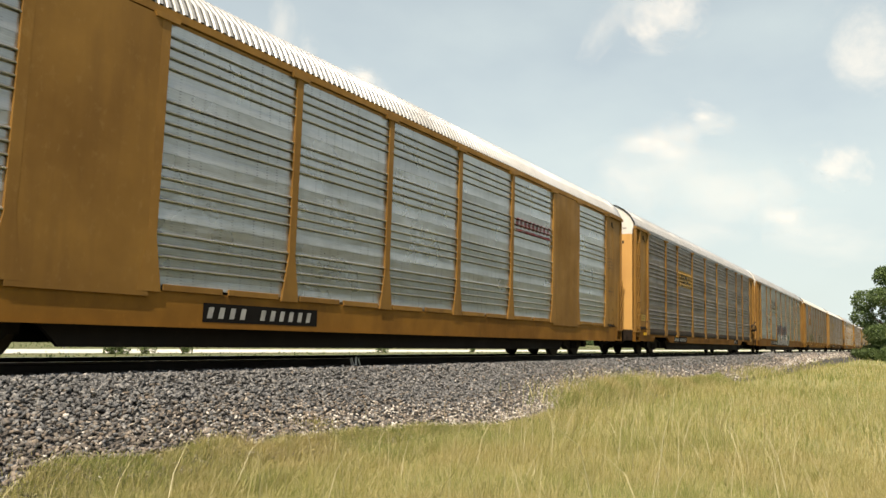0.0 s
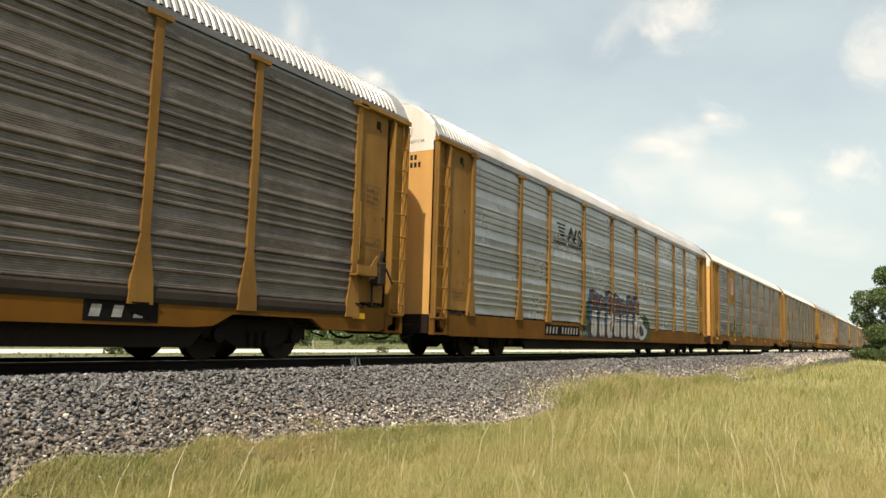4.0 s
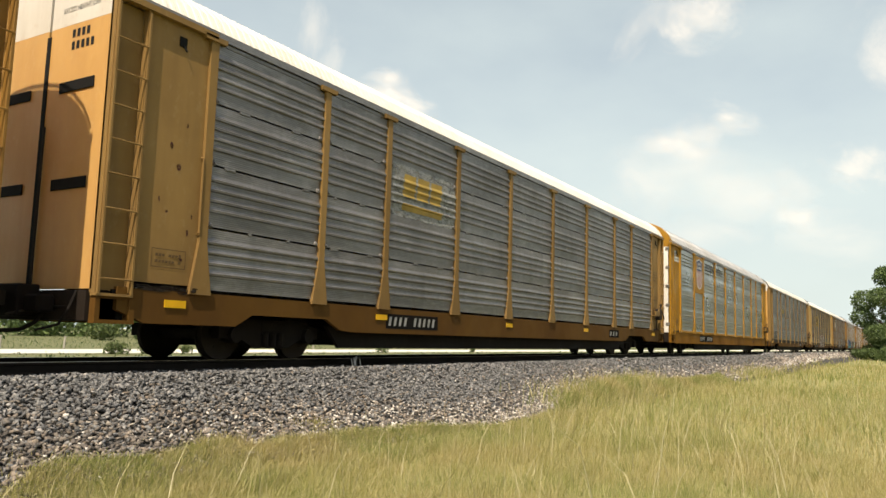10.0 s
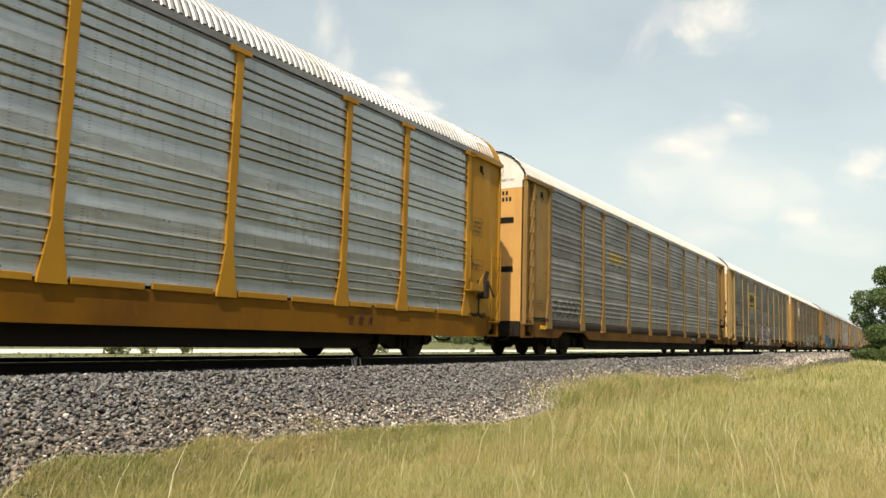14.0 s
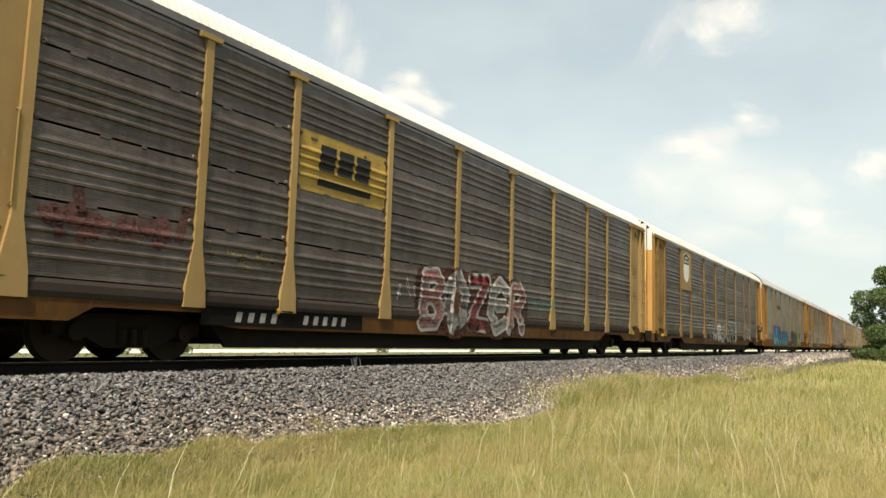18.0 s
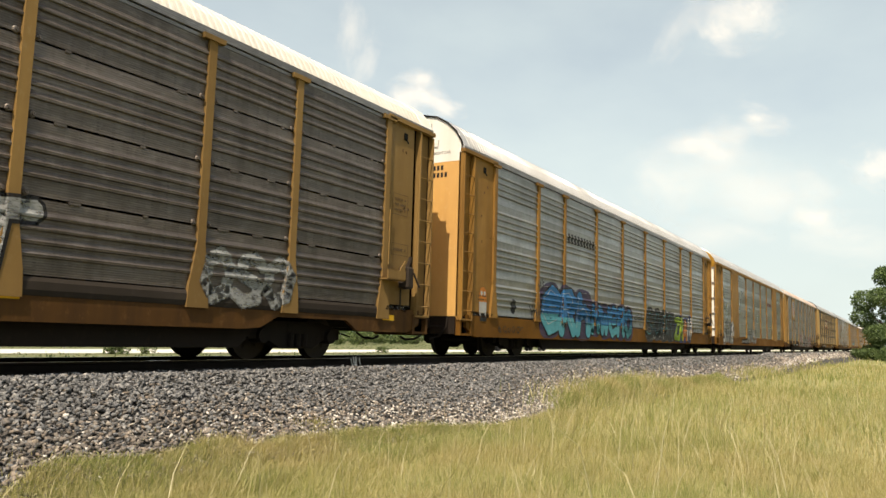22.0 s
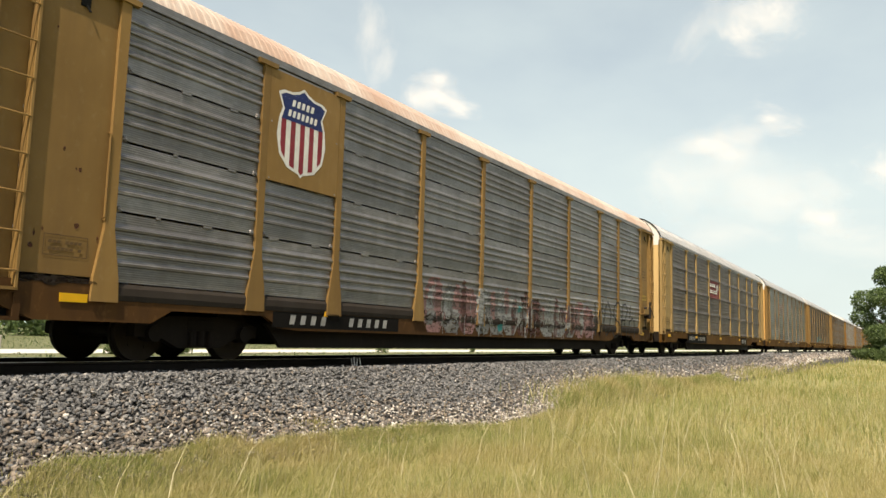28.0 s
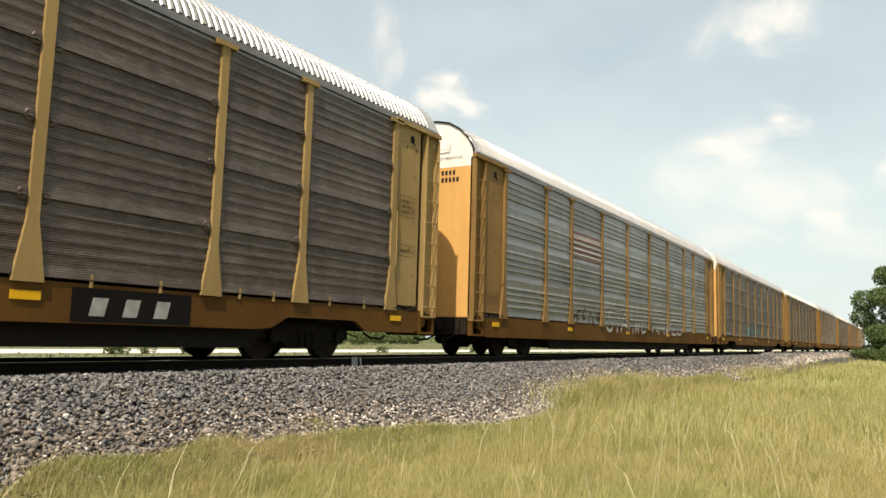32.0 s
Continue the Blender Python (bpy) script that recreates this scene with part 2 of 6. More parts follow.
def tube(bm, pts, r, n=6):
    """A bent pipe in one piece."""
    pts = [Vector(p) for p in pts]
    rows = []
    up = Vector((0.13, 0.29, 0.95))
    for i, p in enumerate(pts):
        d = (pts[min(i + 1, len(pts) - 1)] - pts[max(i - 1, 0)]).normalized()
        a = d.cross(up if abs(d.dot(up)) < 0.95 else Vector((1, 0, 0))).normalized()
        b = d.cross(a)
        rows.append([bm.verts.new(p + r * (a * math.cos(k * math.tau / n) + b * math.sin(k * math.tau / n))) for k in range(n)])
    for a, b in zip(rows, rows[1:]):
        for k in range(n):
            bm.faces.new((a[k], a[(k + 1) % n], b[(k + 1) % n], b[k]))
    bm.faces.new(rows[0])
    bm.faces.new(rows[-1][::-1])


PITCH = 28.6
TRACK_Y = 10.55
LEN = 27.2
SILL_TOP, EAVE = 1.03, 5.02
POSTS = (1.72, 4.45, 6.45, 9.32, 12.15, 15.05, 17.9, 20.75, 22.75, 25.48)
TRUCKS = (3.75, 23.45)
AXLE = 0.89
WHEEL_R = 0.42


def train_x(t):
    return 0.64 - 10.7787 * t - 0.010989 * t * t


def roof_z(y):
    return float(np.interp(abs(y), (0.0, 0.4, 0.75, 1.1, 1.35, 1.47, 1.52), (6.03, 6.0, 5.92, 5.71, 5.44, 5.2, 5.06)))


# Rib heights in the sheets of a bay: a stack of sheets, each with rows of pressed ribs.
STACKS = {
    "lapped": dict(n=4, gap=0.0, ribs=(0.27, 0.43, 0.59, 0.75), rib=0.07, out=0.038, cut=0.026, lip=0.010, lean=0.006),
    "lapped_soft": dict(n=4, gap=0.0, ribs=(0.27, 0.43, 0.59, 0.75), rib=0.09, out=0.038, cut=0.0, lip=0.014, lean=0.008),
    "slotted": dict(n=4, gap=0.034, ribs=(0.27, 0.43, 0.60, 0.76), rib=0.1, out=0.034, cut=0.0, lip=0.0, lean=0.0),
    "flush": dict(n=4, gap=0.0, ribs=(0.27, 0.43, 0.60, 0.76), rib=0.1, out=0.04, cut=0.0, lip=0.014, lean=0.012),
    "flanged": dict(n=4, gap=0.006, ribs=(0.33, 0.49, 0.65, 0.81), rib=0.09, out=0.011, cut=0.0, lip=0.034, lean=0.0),
}
SHEET_Y = -1.488


def sheet_profile(style):
    """(z, y) of the pressed side, from the bottom up, for every sheet of the stack."""
    st = STACKS[style]
    z0, z1 = SILL_TOP + 0.04, EAVE - 0.08
    h = (z1 - z0) / st["n"]
    out = []
    for i in range(st["n"]):
        lo, hi = z0 + i * h + st["gap"] / 2, z0 + (i + 1) * h - st["gap"] / 2
        prof = [(lo, SHEET_Y - st["lip"]), (lo + 0.025, SHEET_Y - st["lip"] * 0.9), (lo + 0.15, SHEET_Y)]
        w = st["rib"]
        for r in st["ribs"]:
            z = lo + r * (hi - lo) / 0.96
            if not st["cut"]:
                # a soft pressed rib with a steep underside and a sloping back
                prof += [(z - w * 0.5, SHEET_Y), (z - w * 0.38, SHEET_Y - st["out"] * 0.9), (z - w * 0.08, SHEET_Y - st["out"]), (z + w * 0.12, SHEET_Y - st["out"] * 0.5), (z + w * 0.5, SHEET_Y)]
                continue
            # a recess under each rib, a level underside, a blunt nose and a sloping back
            prof += [(z - w * 0.42, SHEET_Y), (z - w * 0.36, SHEET_Y + st["cut"]), (z - w * 0.14, SHEET_Y + st["cut"]), (z - w * 0.10, SHEET_Y - st["out"] * 0.92), (z + w * 0.08, SHEET_Y - st["out"]), (z + w * 0.5, SHEET_Y)]
        # the top of the sheet leans out to its lap
        prof += [(hi - 0.14, SHEET_Y), (hi, SHEET_Y - st["lean"])]
        out.append(prof)
    return out


PROFILES = {k: sheet_profile(k) for k in STACKS}


def side_y(style, z):
    for prof in PROFILES[style]:
        if prof[0][0] <= z <= prof[-1][0]:
            for (a, p), (b, q) in zip(prof, prof[1:]):
                if z <= b:
                    return p + (q - p) * (z - a) / max(1e-9, b - a)
    return SHEET_Y


def make_sheet(prof, width):
    def make(bm):
        n = max(1, int(width / 0.7))
        rows = [[bm.verts.new((width * i / n, y, z)) for z, y in prof] for i in range(n + 1)]
        for a, b in zip(rows, rows[1:]):
            for j in range(len(prof) - 1):
                bm.faces.new((a[j], b[j], b[j + 1], a[j + 1]))
        # folded back edges give the sheet its thickness
        for j in (0, -1):
            for a, b in zip(rows, rows[1:]):
                p, q = (bm.verts.new(v[j].co + Vector((0, 0.03, 0))) for v in (a, b))
                bm.faces.new((a[j], p, q, b[j]))
        bmesh.ops.recalc_face_normals(bm, faces=bm.faces)
        if bm.faces[0].normal.y > 0:
            bmesh.ops.reverse_faces(bm, faces=bm.faces)
    return make


def make_post(wide=0.15, foot=0.03):
    def make(bm):
        w, f = wide / 2, wide / 2 + 0.13
        prism(bm, ((-f, SILL_TOP - foot), (f, SILL_TOP - foot), (f - 0.02, SILL_TOP + 0.1), (w, SILL_TOP + 0.75), (w, EAVE - 0.1), (-w, EAVE - 0.1), (-w, SILL_TOP + 0.75), (-f + 0.02, SILL_TOP + 0.1)), -1.542, -1.47)
        prism(bm, ((-w - 0.13, EAVE - 0.1), (w + 0.13, EAVE - 0.1), (w + 0.15, EAVE - 0.02), (-w - 0.15, EAVE - 0.02)), -1.57, -1.45)
    return make


def make_skirt(w):
    def make(bm):
        rows = [[bm.verts.new((x, y, z)) for y, z in ((-1.49, SILL_TOP + 0.035), (-1.52, SILL_TOP - 0.02), (-1.525, SILL_TOP - 0.12), (-1.51, SILL_TOP - 0.19), (-1.47, SILL_TOP - 0.21))] for x in (0.0, w)]
        for j in range(4):
            bm.faces.new((rows[0][j], rows[1][j], rows[1][j + 1], rows[0][j + 1]))
    return make


def make_sill(style):
    def make(bm):
        lo = 0.52
        for s in (-1, 1):
            y0, y1 = sorted((s * 1.50, s * 1.42))
            if style.startswith("lapped"):
                ends = ((0.35, SILL_TOP), (0.35, 0.72), (0.75, lo), (LEN - 0.75, lo), (LEN - 0.35, 0.72), (LEN - 0.35, SILL_TOP))
            else:
                # cut up over the trucks
                ends = ((0.35, SILL_TOP), (0.35, 0.72), (0.8, 0.55), (2.5, 0.55), (2.85, 0.74), (4.7, 0.74), (5.1, 0.55), (5.5, lo), (LEN - 5.5, lo), (LEN - 5.1, 0.55), (LEN - 4.7, 0.74), (LEN - 2.85, 0.74), (LEN - 2.5, 0.55), (LEN - 0.8, 0.55), (LEN - 0.35, 0.72), (LEN - 0.35, SILL_TOP))
            prism(bm, ends, y0, y1)
            box(bm, 0.8, LEN - 0.8, min(s * 1.53, s * 1.42), max(s * 1.53, s * 1.42), lo - 0.012, lo + 0.012) if style.startswith("lapped") else None
    return make


def make_centre_sill(bm):
    box(bm, 0.2, LEN - 0.2, -0.3, 0.3, 0.62, 0.98)
    prism(bm, ((5.6, 0.7), (6.6, 0.24), (LEN - 6.6, 0.24), (LEN - 5.6, 0.7)), -0.32, 0.32)
    for y in (-1.30, 1.22):
        prism(bm, ((4.95, 0.62), (5.35, 0.215), (LEN - 5.35, 0.215), (LEN - 4.95, 0.62)), y, y + 0.08)
    for x in np.arange(6.5, LEN - 6, 1.6):
        box(bm, x, x + 0.08, -1.4, 1.4, 0.55, 0.9)


def make_deck(bm):
    box(bm, 0.3, LEN - 0.3, -1.46, 1.46, 0.93, 0.99)


RIDGE = 0.15
ROOF_YS = [1.5 * math.sin(a) for a in np.linspace(-math.pi / 2, math.pi / 2, 15)]


def make_roof(f, deep=0.03):
    """Pressed roof sheet; the floors between its ridges carry the second material."""
    def make(bm):
        xs = []
        x = 0.30
        while x < LEN - 0.4:
            xs += [(x, 0.0), (x + 0.018, deep * 0.9), (x + 0.075, deep), (x + 0.095, 0.0)]
            x += RIDGE
        rows = [[bm.verts.new((x, y * (1 + h * 0.35), EAVE + (roof_z(y) - EAVE) * f + h)) for y in ROOF_YS] for x, h in xs]
        for i, (a, b) in enumerate(zip(rows, rows[1:])):
            for j in range(len(ROOF_YS) - 1):
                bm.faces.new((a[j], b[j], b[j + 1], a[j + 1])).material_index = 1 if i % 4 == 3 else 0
    return make


def make_roof_end(f, length):
    """Plain hood over the end of the roof."""
    def make(bm):
        ys = [1.53 * math.sin(a) for a in np.linspace(-math.pi / 2, math.pi / 2, 15)]
        rows = [[bm.verts.new((x, y, EAVE + (roof_z(y) - EAVE) * f + d)) for y in ys] for x, d in ((0.0, -0.03), (0.03, 0.034), (length - 0.02, 0.034), (length, -0.02))]
        for a, b in zip(rows, rows[1:]):
            for j in range(len(ys) - 1):
                bm.faces.new((a[j], b[j], b[j + 1], a[j + 1]))
    return make


def make_eave(s, y_out, y_in, x, z0, z1):
    def make(bm):
        y0, y1 = sorted((s * y_out, s * y_in))
        box(bm, x, LEN - x, y0, y1, z0, z1)
    return make


def door_outline(side, z0, z1, y_in, y_out, top, f=1.0):
    """Outline in y and z of one end door or of its upper piece, under the roof's curve."""
    pts = [(side * y_in, z0), (side * y_out, z0)]
    if not top:
        return pts + [(side * y_out, z1), (side * y_in, z1)]
    for y in np.linspace(y_out, y_in, 9):
        pts.append((side * y, max(z0 + 0.02, EAVE + (roof_z(y) - EAVE) * f - 0.02)))
    return pts


def make_door(side, z0, z1, top, ribs, f=1.0):
    def make(bm):
        pts = door_outline(side, z0, z1, 0.03, 1.44, top, f)
        a = [bm.verts.new((0.0, y, z)) for y, z in pts]
        b = [bm.verts.new((0.06, y, z)) for y, z in pts]
        bm.faces.new(a)
        bm.faces.new(b[::-1])
        n = len(a)
        for i in range(n):
            bm.faces.new((a[i], b[i], b[(i + 1) % n], a[(i + 1) % n]))
        bmesh.ops.recalc_face_normals(bm, faces=bm.faces)
    return make


# Pieces of a solid side end, from the corner inwards: name, box, and whether the open slot moves it.
END_PIECES = (
    ("corner_post", (0.0, 0.05, -1.52, -1.40, SILL_TOP - 0.1, EAVE - 0.06)),
    ("ladder_board", (0.052, 0.498, -1.42, -1.40, SILL_TOP - 0.06, EAVE - 0.06)),
    ("board_post", (0.50, 0.56, -1.535, -1.42, SILL_TOP - 0.08, EAVE - 0.06)),
    ("end_sheet", (0.562, 1.648, -1.485, -1.45, SILL_TOP + 0.09, EAVE - 0.06)),
    ("step_plate", (0.0, 0.56, -1.55, -1.42, SILL_TOP - 0.14, SILL_TOP - 0.102)),
    ("eave_cap", (-0.02, 1.75, -1.57, -1.45, EAVE - 0.058, EAVE + 0.03)),
)


FLAT_END = (
    ("corner_post", (0.0, 0.05, -1.52, -1.40, SILL_TOP - 0.1, EAVE - 0.06)),
    ("end_sheet", (0.052, 0.56, -1.47, -1.44, SILL_TOP - 0.06, EAVE - 0.06)),
    ("end_sheet", (0.565, 0.95, -1.485, -1.45, SILL_TOP - 0.06, EAVE - 0.06)),
    ("end_sheet", (0.96, 1.648, -1.485, -1.45, SILL_TOP + 0.02, EAVE - 0.06)),
    ("step_plate", (0.0, 0.56, -1.55, -1.42, SILL_TOP - 0.14, SILL_TOP - 0.102)),
    ("eave_cap", (-0.02, 1.75, -1.57, -1.45, EAVE - 0.058, EAVE + 0.03)),
)


def make_short_rail(bm):
    rod(bm, (0, -0.03, SILL_TOP - 0.1), (0, -0.03, 2.75), 0.016, 6)


def make_ladder_rail(bm):
    box(bm, -0.02, 0.02, -0.03, 0.02, SILL_TOP - 0.12, EAVE - 0.1, 0.005)


def make_rung(bm):
    rod(bm, (0.0, 0, 0), (0.5, 0, 0), 0.013, 6)


def make_grab(bm):
    tube(bm, ((0, 0, 0), (0, -0.06, 0.02), (0, -0.06, 1.15), (0, 0, 1.17)), 0.012)


def make_coupler(bm):
    prism(bm, ((0.3, 0.74), (0.3, 0.94), (-0.5, 0.94), (-0.5, 1.0), (-0.72, 1.0), (-0.72, 0.68), (-0.5, 0.68), (-0.5, 0.74)), -0.11, 0.11)


def make_air_hose(bm):
    tube(bm, ((0.05, -0.55, 0.85), (-0.08, -0.6, 0.7), (-0.2, -0.57, 0.52), (-0.35, -0.5, 0.42), (-0.6, -0.4, 0.40), (-0.74, -0.35, 0.46)), 0.028)


def make_lever(bm):
    tube(bm, ((0.3, -1.35, 0.78), (-0.02, -1.2, 0.74), (-0.06, -0.5, 0.74), (-0.45, -0.3, 0.62)), 0.016)


def make_draft_box(bm):
    box(bm, -0.36, -0.045, -0.38, 0.38, 0.60, 1.04, 0.02)


def make_valve(bm):
    box(bm, -0.30, -0.045, -0.75, -0.42, 0.66, 0.90, 0.03)


def make_signal_hose(bm):
    tube(bm, ((-0.05, -1.2, 0.95), (-0.18, -1.25, 0.7), (-0.2, -1.1, 0.5), (-0.42, -0.95, 0.42)), 0.018)


def make_step_frame(bm):
    """Plated step under the ladder, with an open foot hole."""
    box(bm, 0.02, 0.62, -1.52, -1.40, 0.86, 0.93)
    box(bm, 0.02, 0.09, -1.52, -1.40, 0.58, 0.86)
    box(bm, 0.53, 0.62, -1.52, -1.40, 0.58, 0.86)
    box(bm, 0.02, 0.62, -1.525, -1.395, 0.53, 0.58)


def make_step_well(bm):
    box(bm, 0.09, 0.53, -1.40, -1.39, 0.56, 0.88)


def make_rail_tab(w):
    def make(bm):
        box(bm, 0.0, w, -1.53, -1.50, SILL_TOP - 0.01, SILL_TOP + 0.085, 0.006)
    return make


def make_gasket(f):
    def make(bm):
        ys = [1.5 * math.sin(a) for a in np.linspace(-math.pi / 2, math.pi / 2, 13)]
        tube(bm, [(-0.02, y, EAVE + (roof_z(y) - EAVE) * f + 0.012) for y in ys], 0.022)
    return make


def make_latch(bm):
    box(bm, -0.07, 0.07, -1.50, -1.484, -0.08, 0.08, 0.01)
    rod(bm, (0.0, -1.5, -0.05), (0.05, -1.53, -0.14), 0.015, 6)


def make_end_sill(bm):
    box(bm, -0.04, 0.42, -1.4, 1.4, 0.56, 0.96)


def make_truck(bm):
    box(bm, -0.28, 0.28, -1.1, 1.1, 0.45, 0.66, 0.03)
    box(bm, -0.75, 0.75, -0.3, 0.3, 0.62, 0.80)


def make_side_frame(bm):
    prism(bm, ((-1.2, 0.36), (-1.2, 0.56), (-0.6, 0.68), (0.6, 0.68), (1.2, 0.56), (1.2, 0.36), (0.75, 0.36), (0.42, 0.2), (-0.42, 0.2), (-0.75, 0.36)), -0.09, 0.09)
    for x in (-AXLE, AXLE):
        rod(bm, (x, -0.17, WHEEL_R), (x, 0.1, WHEEL_R), 0.13, 12)
    for x in (-0.18, 0, 0.18):
        rod(bm, (x, -0.11, 0.24), (x, -0.11, 0.46), 0.06, 8)


def make_wheelset(bm):
    rod(bm, (0, -0.78, 0), (0, 0.78, 0), 0.085, 12)
    for s in (-1, 1):
        m = Matrix.Translation((0, s * 0.74, 0)) @ pose(0, 0, 0, 90)
        bmesh.ops.create_cone(bm, cap_ends=True, segments=32, radius1=WHEEL_R, radius2=WHEEL_R, depth=0.12, matrix=m)
        m = Matrix.Translation((0, s * 0.685, 0)) @ pose(0, 0, 0, 90)
        bmesh.ops.create_cone(bm, cap_ends=True, segments=32, radius1=WHEEL_R + 0.028, radius2=WHEEL_R + 0.028, depth=0.03, matrix=m)
        for i in range(5):
            a = i * math.tau / 5
            rod(bm, (0.24 * math.cos(a), s * 0.79, 0.24 * math.sin(a)), (0.24 * math.cos(a), s * 0.81, 0.24 * math.sin(a)), 0.035, 8)


MIRROR = Matrix.Rotation(math.pi, 4, "Z")


def autorack(spec):
    k = spec["k"]
    car = new("autorack_car")
    tagged(car, spec["label"], "railcar", "cars of the freight train")
    car["order"] = k
    style, paint, sheet = spec["style"], M[spec["paint"]], M[spec["sheet"]]
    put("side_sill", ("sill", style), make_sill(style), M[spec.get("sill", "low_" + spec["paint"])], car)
    put("centre_sill", "csill", make_centre_sill, M["black"], car)
    put("deck", "deck", make_deck, M["black"], car)
    rise = 0.87 if spec["roof"] != "roof" else 0.97
    top = put("roof", ("roof", rise), make_roof(rise, 0.03 if spec["roof"] == "roof" else 0.009), M[spec["roof"]], car)
    if len(top.material_slots) < 2:
        top.data.materials.append(None)
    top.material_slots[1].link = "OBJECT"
    top.material_slots[1].material = M["roof_groove"] if spec["roof"] == "roof" else M[spec["roof"]]
    for side in (-1, 1):
        eave = put("eave_rail", ("eave", side), make_eave(side, 1.53, 1.42, 0.02, EAVE - 0.03, EAVE + 0.09), paint if spec.get("eave") else M["grey"], car)
        put("eave_strip", ("strip", side), make_eave(side, 1.50, 1.44, 1.7, EAVE - 0.10, EAVE - 0.05), paint if spec.get("eave") else M["grey"], eave)
    if spec.get("skirt"):
        for a, b in zip(POSTS, POSTS[1:]):
            put("skirt", ("skirt", round(b - a, 2)), make_skirt(b - a), M["skirt_dark"], car, (a, 0, 0))
    if k in (0, 5):
        # short clamping strips along the foot of the sheets
        rng = random.Random(700 + k)
        for i, (a, b) in enumerate(zip(POSTS, POSTS[1:])):
            if i not in spec.get("solid", ()):
                w = round((b - a - 0.62) * 0.5, 2)
                for x in (a + 0.25, a + 0.37 + w):
                    put("clamp_strip", ("rtab", w), make_rail_tab(w), paint, car, (x, 0, rng.uniform(-0.012, 0.004)))
    profs = sheet_profile(style)
    wide = spec.get("solid", ())
    for s in (0, 1):
        flip = None if s == 0 else MIRROR
        base = (0, 0, 0) if s == 0 else (LEN, 0, 0)
        for i, x in enumerate(POSTS):
            put("post", ("post", spec.get("post", 0.15), "skirt" in spec), make_post(spec.get("post", 0.15), 0.22 if spec.get("skirt") else 0.03), paint, car, (x if s == 0 else LEN - x, 0, 0), turn=flip)
        for i, (a, b) in enumerate(zip(POSTS, POSTS[1:])):
            w = b - a
            if i in wide:
                put("solid_panel", ("solid", round(w, 2)), lambda bm: box(bm, 0.0, w, -1.54, -1.49, SILL_TOP - 0.1, EAVE - 0.06), paint, car, (a if s == 0 else LEN - a, 0, 0), turn=flip)
                continue
            for j, prof in enumerate(profs):
                put("sheet", ("sheet", style, j, round(w, 2)), make_sheet(prof, w), sheet, car, (a if s == 0 else LEN - a, 0, 0), turn=flip)
        # the two solid ends of the side, with a ladder at the far edge of each
        for e in (0, 1):
            if e == 0:
                tm = Matrix.Identity(4) if s == 0 else MIRROR
                at = (0, 0, 0) if s == 0 else (LEN, 0, 0)
                key = "endp"
            else:
                tm = Matrix.Diagonal((-1, 1, 1, 1)) if s == 0 else Matrix.Diagonal((1, -1, 1, 1))
                at = (LEN, 0, 0) if s == 0 else (0, 0, 0)
                key = "endp_r"
            def flipped(make, tm=tm):
                def inner(bm):
                    make(bm)
                    bmesh.ops.transform(bm, matrix=tm, verts=bm.verts)
                    if tm.determinant() < 0:
                        bmesh.ops.reverse_faces(bm, faces=bm.faces)
                return inner
            short = e in spec.get("flat", ())
            for name, (x0, x1, y0, y1, z0, z1) in (FLAT_END if short else END_PIECES):
                if name == "end_sheet" and e == 1 and not short:
                    x0 = 0.72
                put(name, (key, s, name, x0, bool(short)), flipped(lambda bm, a=(x0, x1, y0, y1, z0, z1): box(bm, *a)), paint, car, at)
            for x in (0.03, 0.53):
                lad = put("ladder_rail", (key, s, "rail", x, bool(short)), flipped(lambda bm, x=x: (make_short_rail(bm) if short else make_ladder_rail(bm), bmesh.ops.translate(bm, verts=bm.verts, vec=(x, -1.53, 0)))), paint, car, at)
            for n in range(4 if short else 8):
                z = 1.12 + n * 0.47
                put("rung", (key, s, "rung", n), flipped(lambda bm, z=z: (make_rung(bm), bmesh.ops.translate(bm, verts=bm.verts, vec=(0.03, -1.555, z)))), paint, lad)
            put("grab_rod", (key, s, "grab"), flipped(lambda bm: (make_grab(bm), bmesh.ops.translate(bm, verts=bm.verts, vec=(1.62, -1.49, 1.9)))), paint, car, at)
    for e in (0, 1):
        at = (0, 0, 0) if e == 0 else (LEN, 0, 0)
        tm = None if e == 0 else MIRROR
        zt = spec.get("band", 4.75)
        for side in (-1, 1):
            # behind slats the door is painted dark, as shade in the gaps
            door = put("end_door", ("door", side, zt, spec.get("ribs", 0)), make_door(side, 0.98, zt, False, spec.get("ribs", 0)), M["soot_shade_brown" if spec.get("ribs") else spec["end"]], car, at, turn=tm)
            for i in range(spec.get("ribs", 0)):
                y = side * (0.15 + i * 0.24)
                put("door_slat", ("slat", side, i, zt), lambda bm, y=y: box(bm, -0.05, -0.002, y - 0.1, y + 0.1, 1.0, zt), M[spec["end"]], door)
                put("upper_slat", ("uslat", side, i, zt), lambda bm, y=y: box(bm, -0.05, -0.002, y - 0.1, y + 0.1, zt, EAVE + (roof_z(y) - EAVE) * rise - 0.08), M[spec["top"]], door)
            put("upper_panel", ("doortop", side, zt, rise), make_door(side, zt + 0.003, 5, True, 0, rise), M["soot_shade_brown" if spec.get("ribs") else spec["top"]], door)
        put("door_seam", ("seam", zt), lambda bm: box(bm, -0.012, -0.001, -0.045, 0.045, 1.0, zt - 0.1), M["void"], car, at, turn=tm)
        put("seam_rod", "srod", lambda bm: rod(bm, (-0.03, -0.1, 1.02), (-0.03, -0.1, 3.3), 0.018, 6), M["steel"], car, at, turn=tm)
        put("roof_hood", ("hood", rise, 1.15 if spec.get("hood") else 0.5), make_roof_end(rise, 1.15 if spec.get("hood") else 0.5), M[spec["top"]] if spec.get("hood") else M[spec["roof"]], car, at, turn=tm)
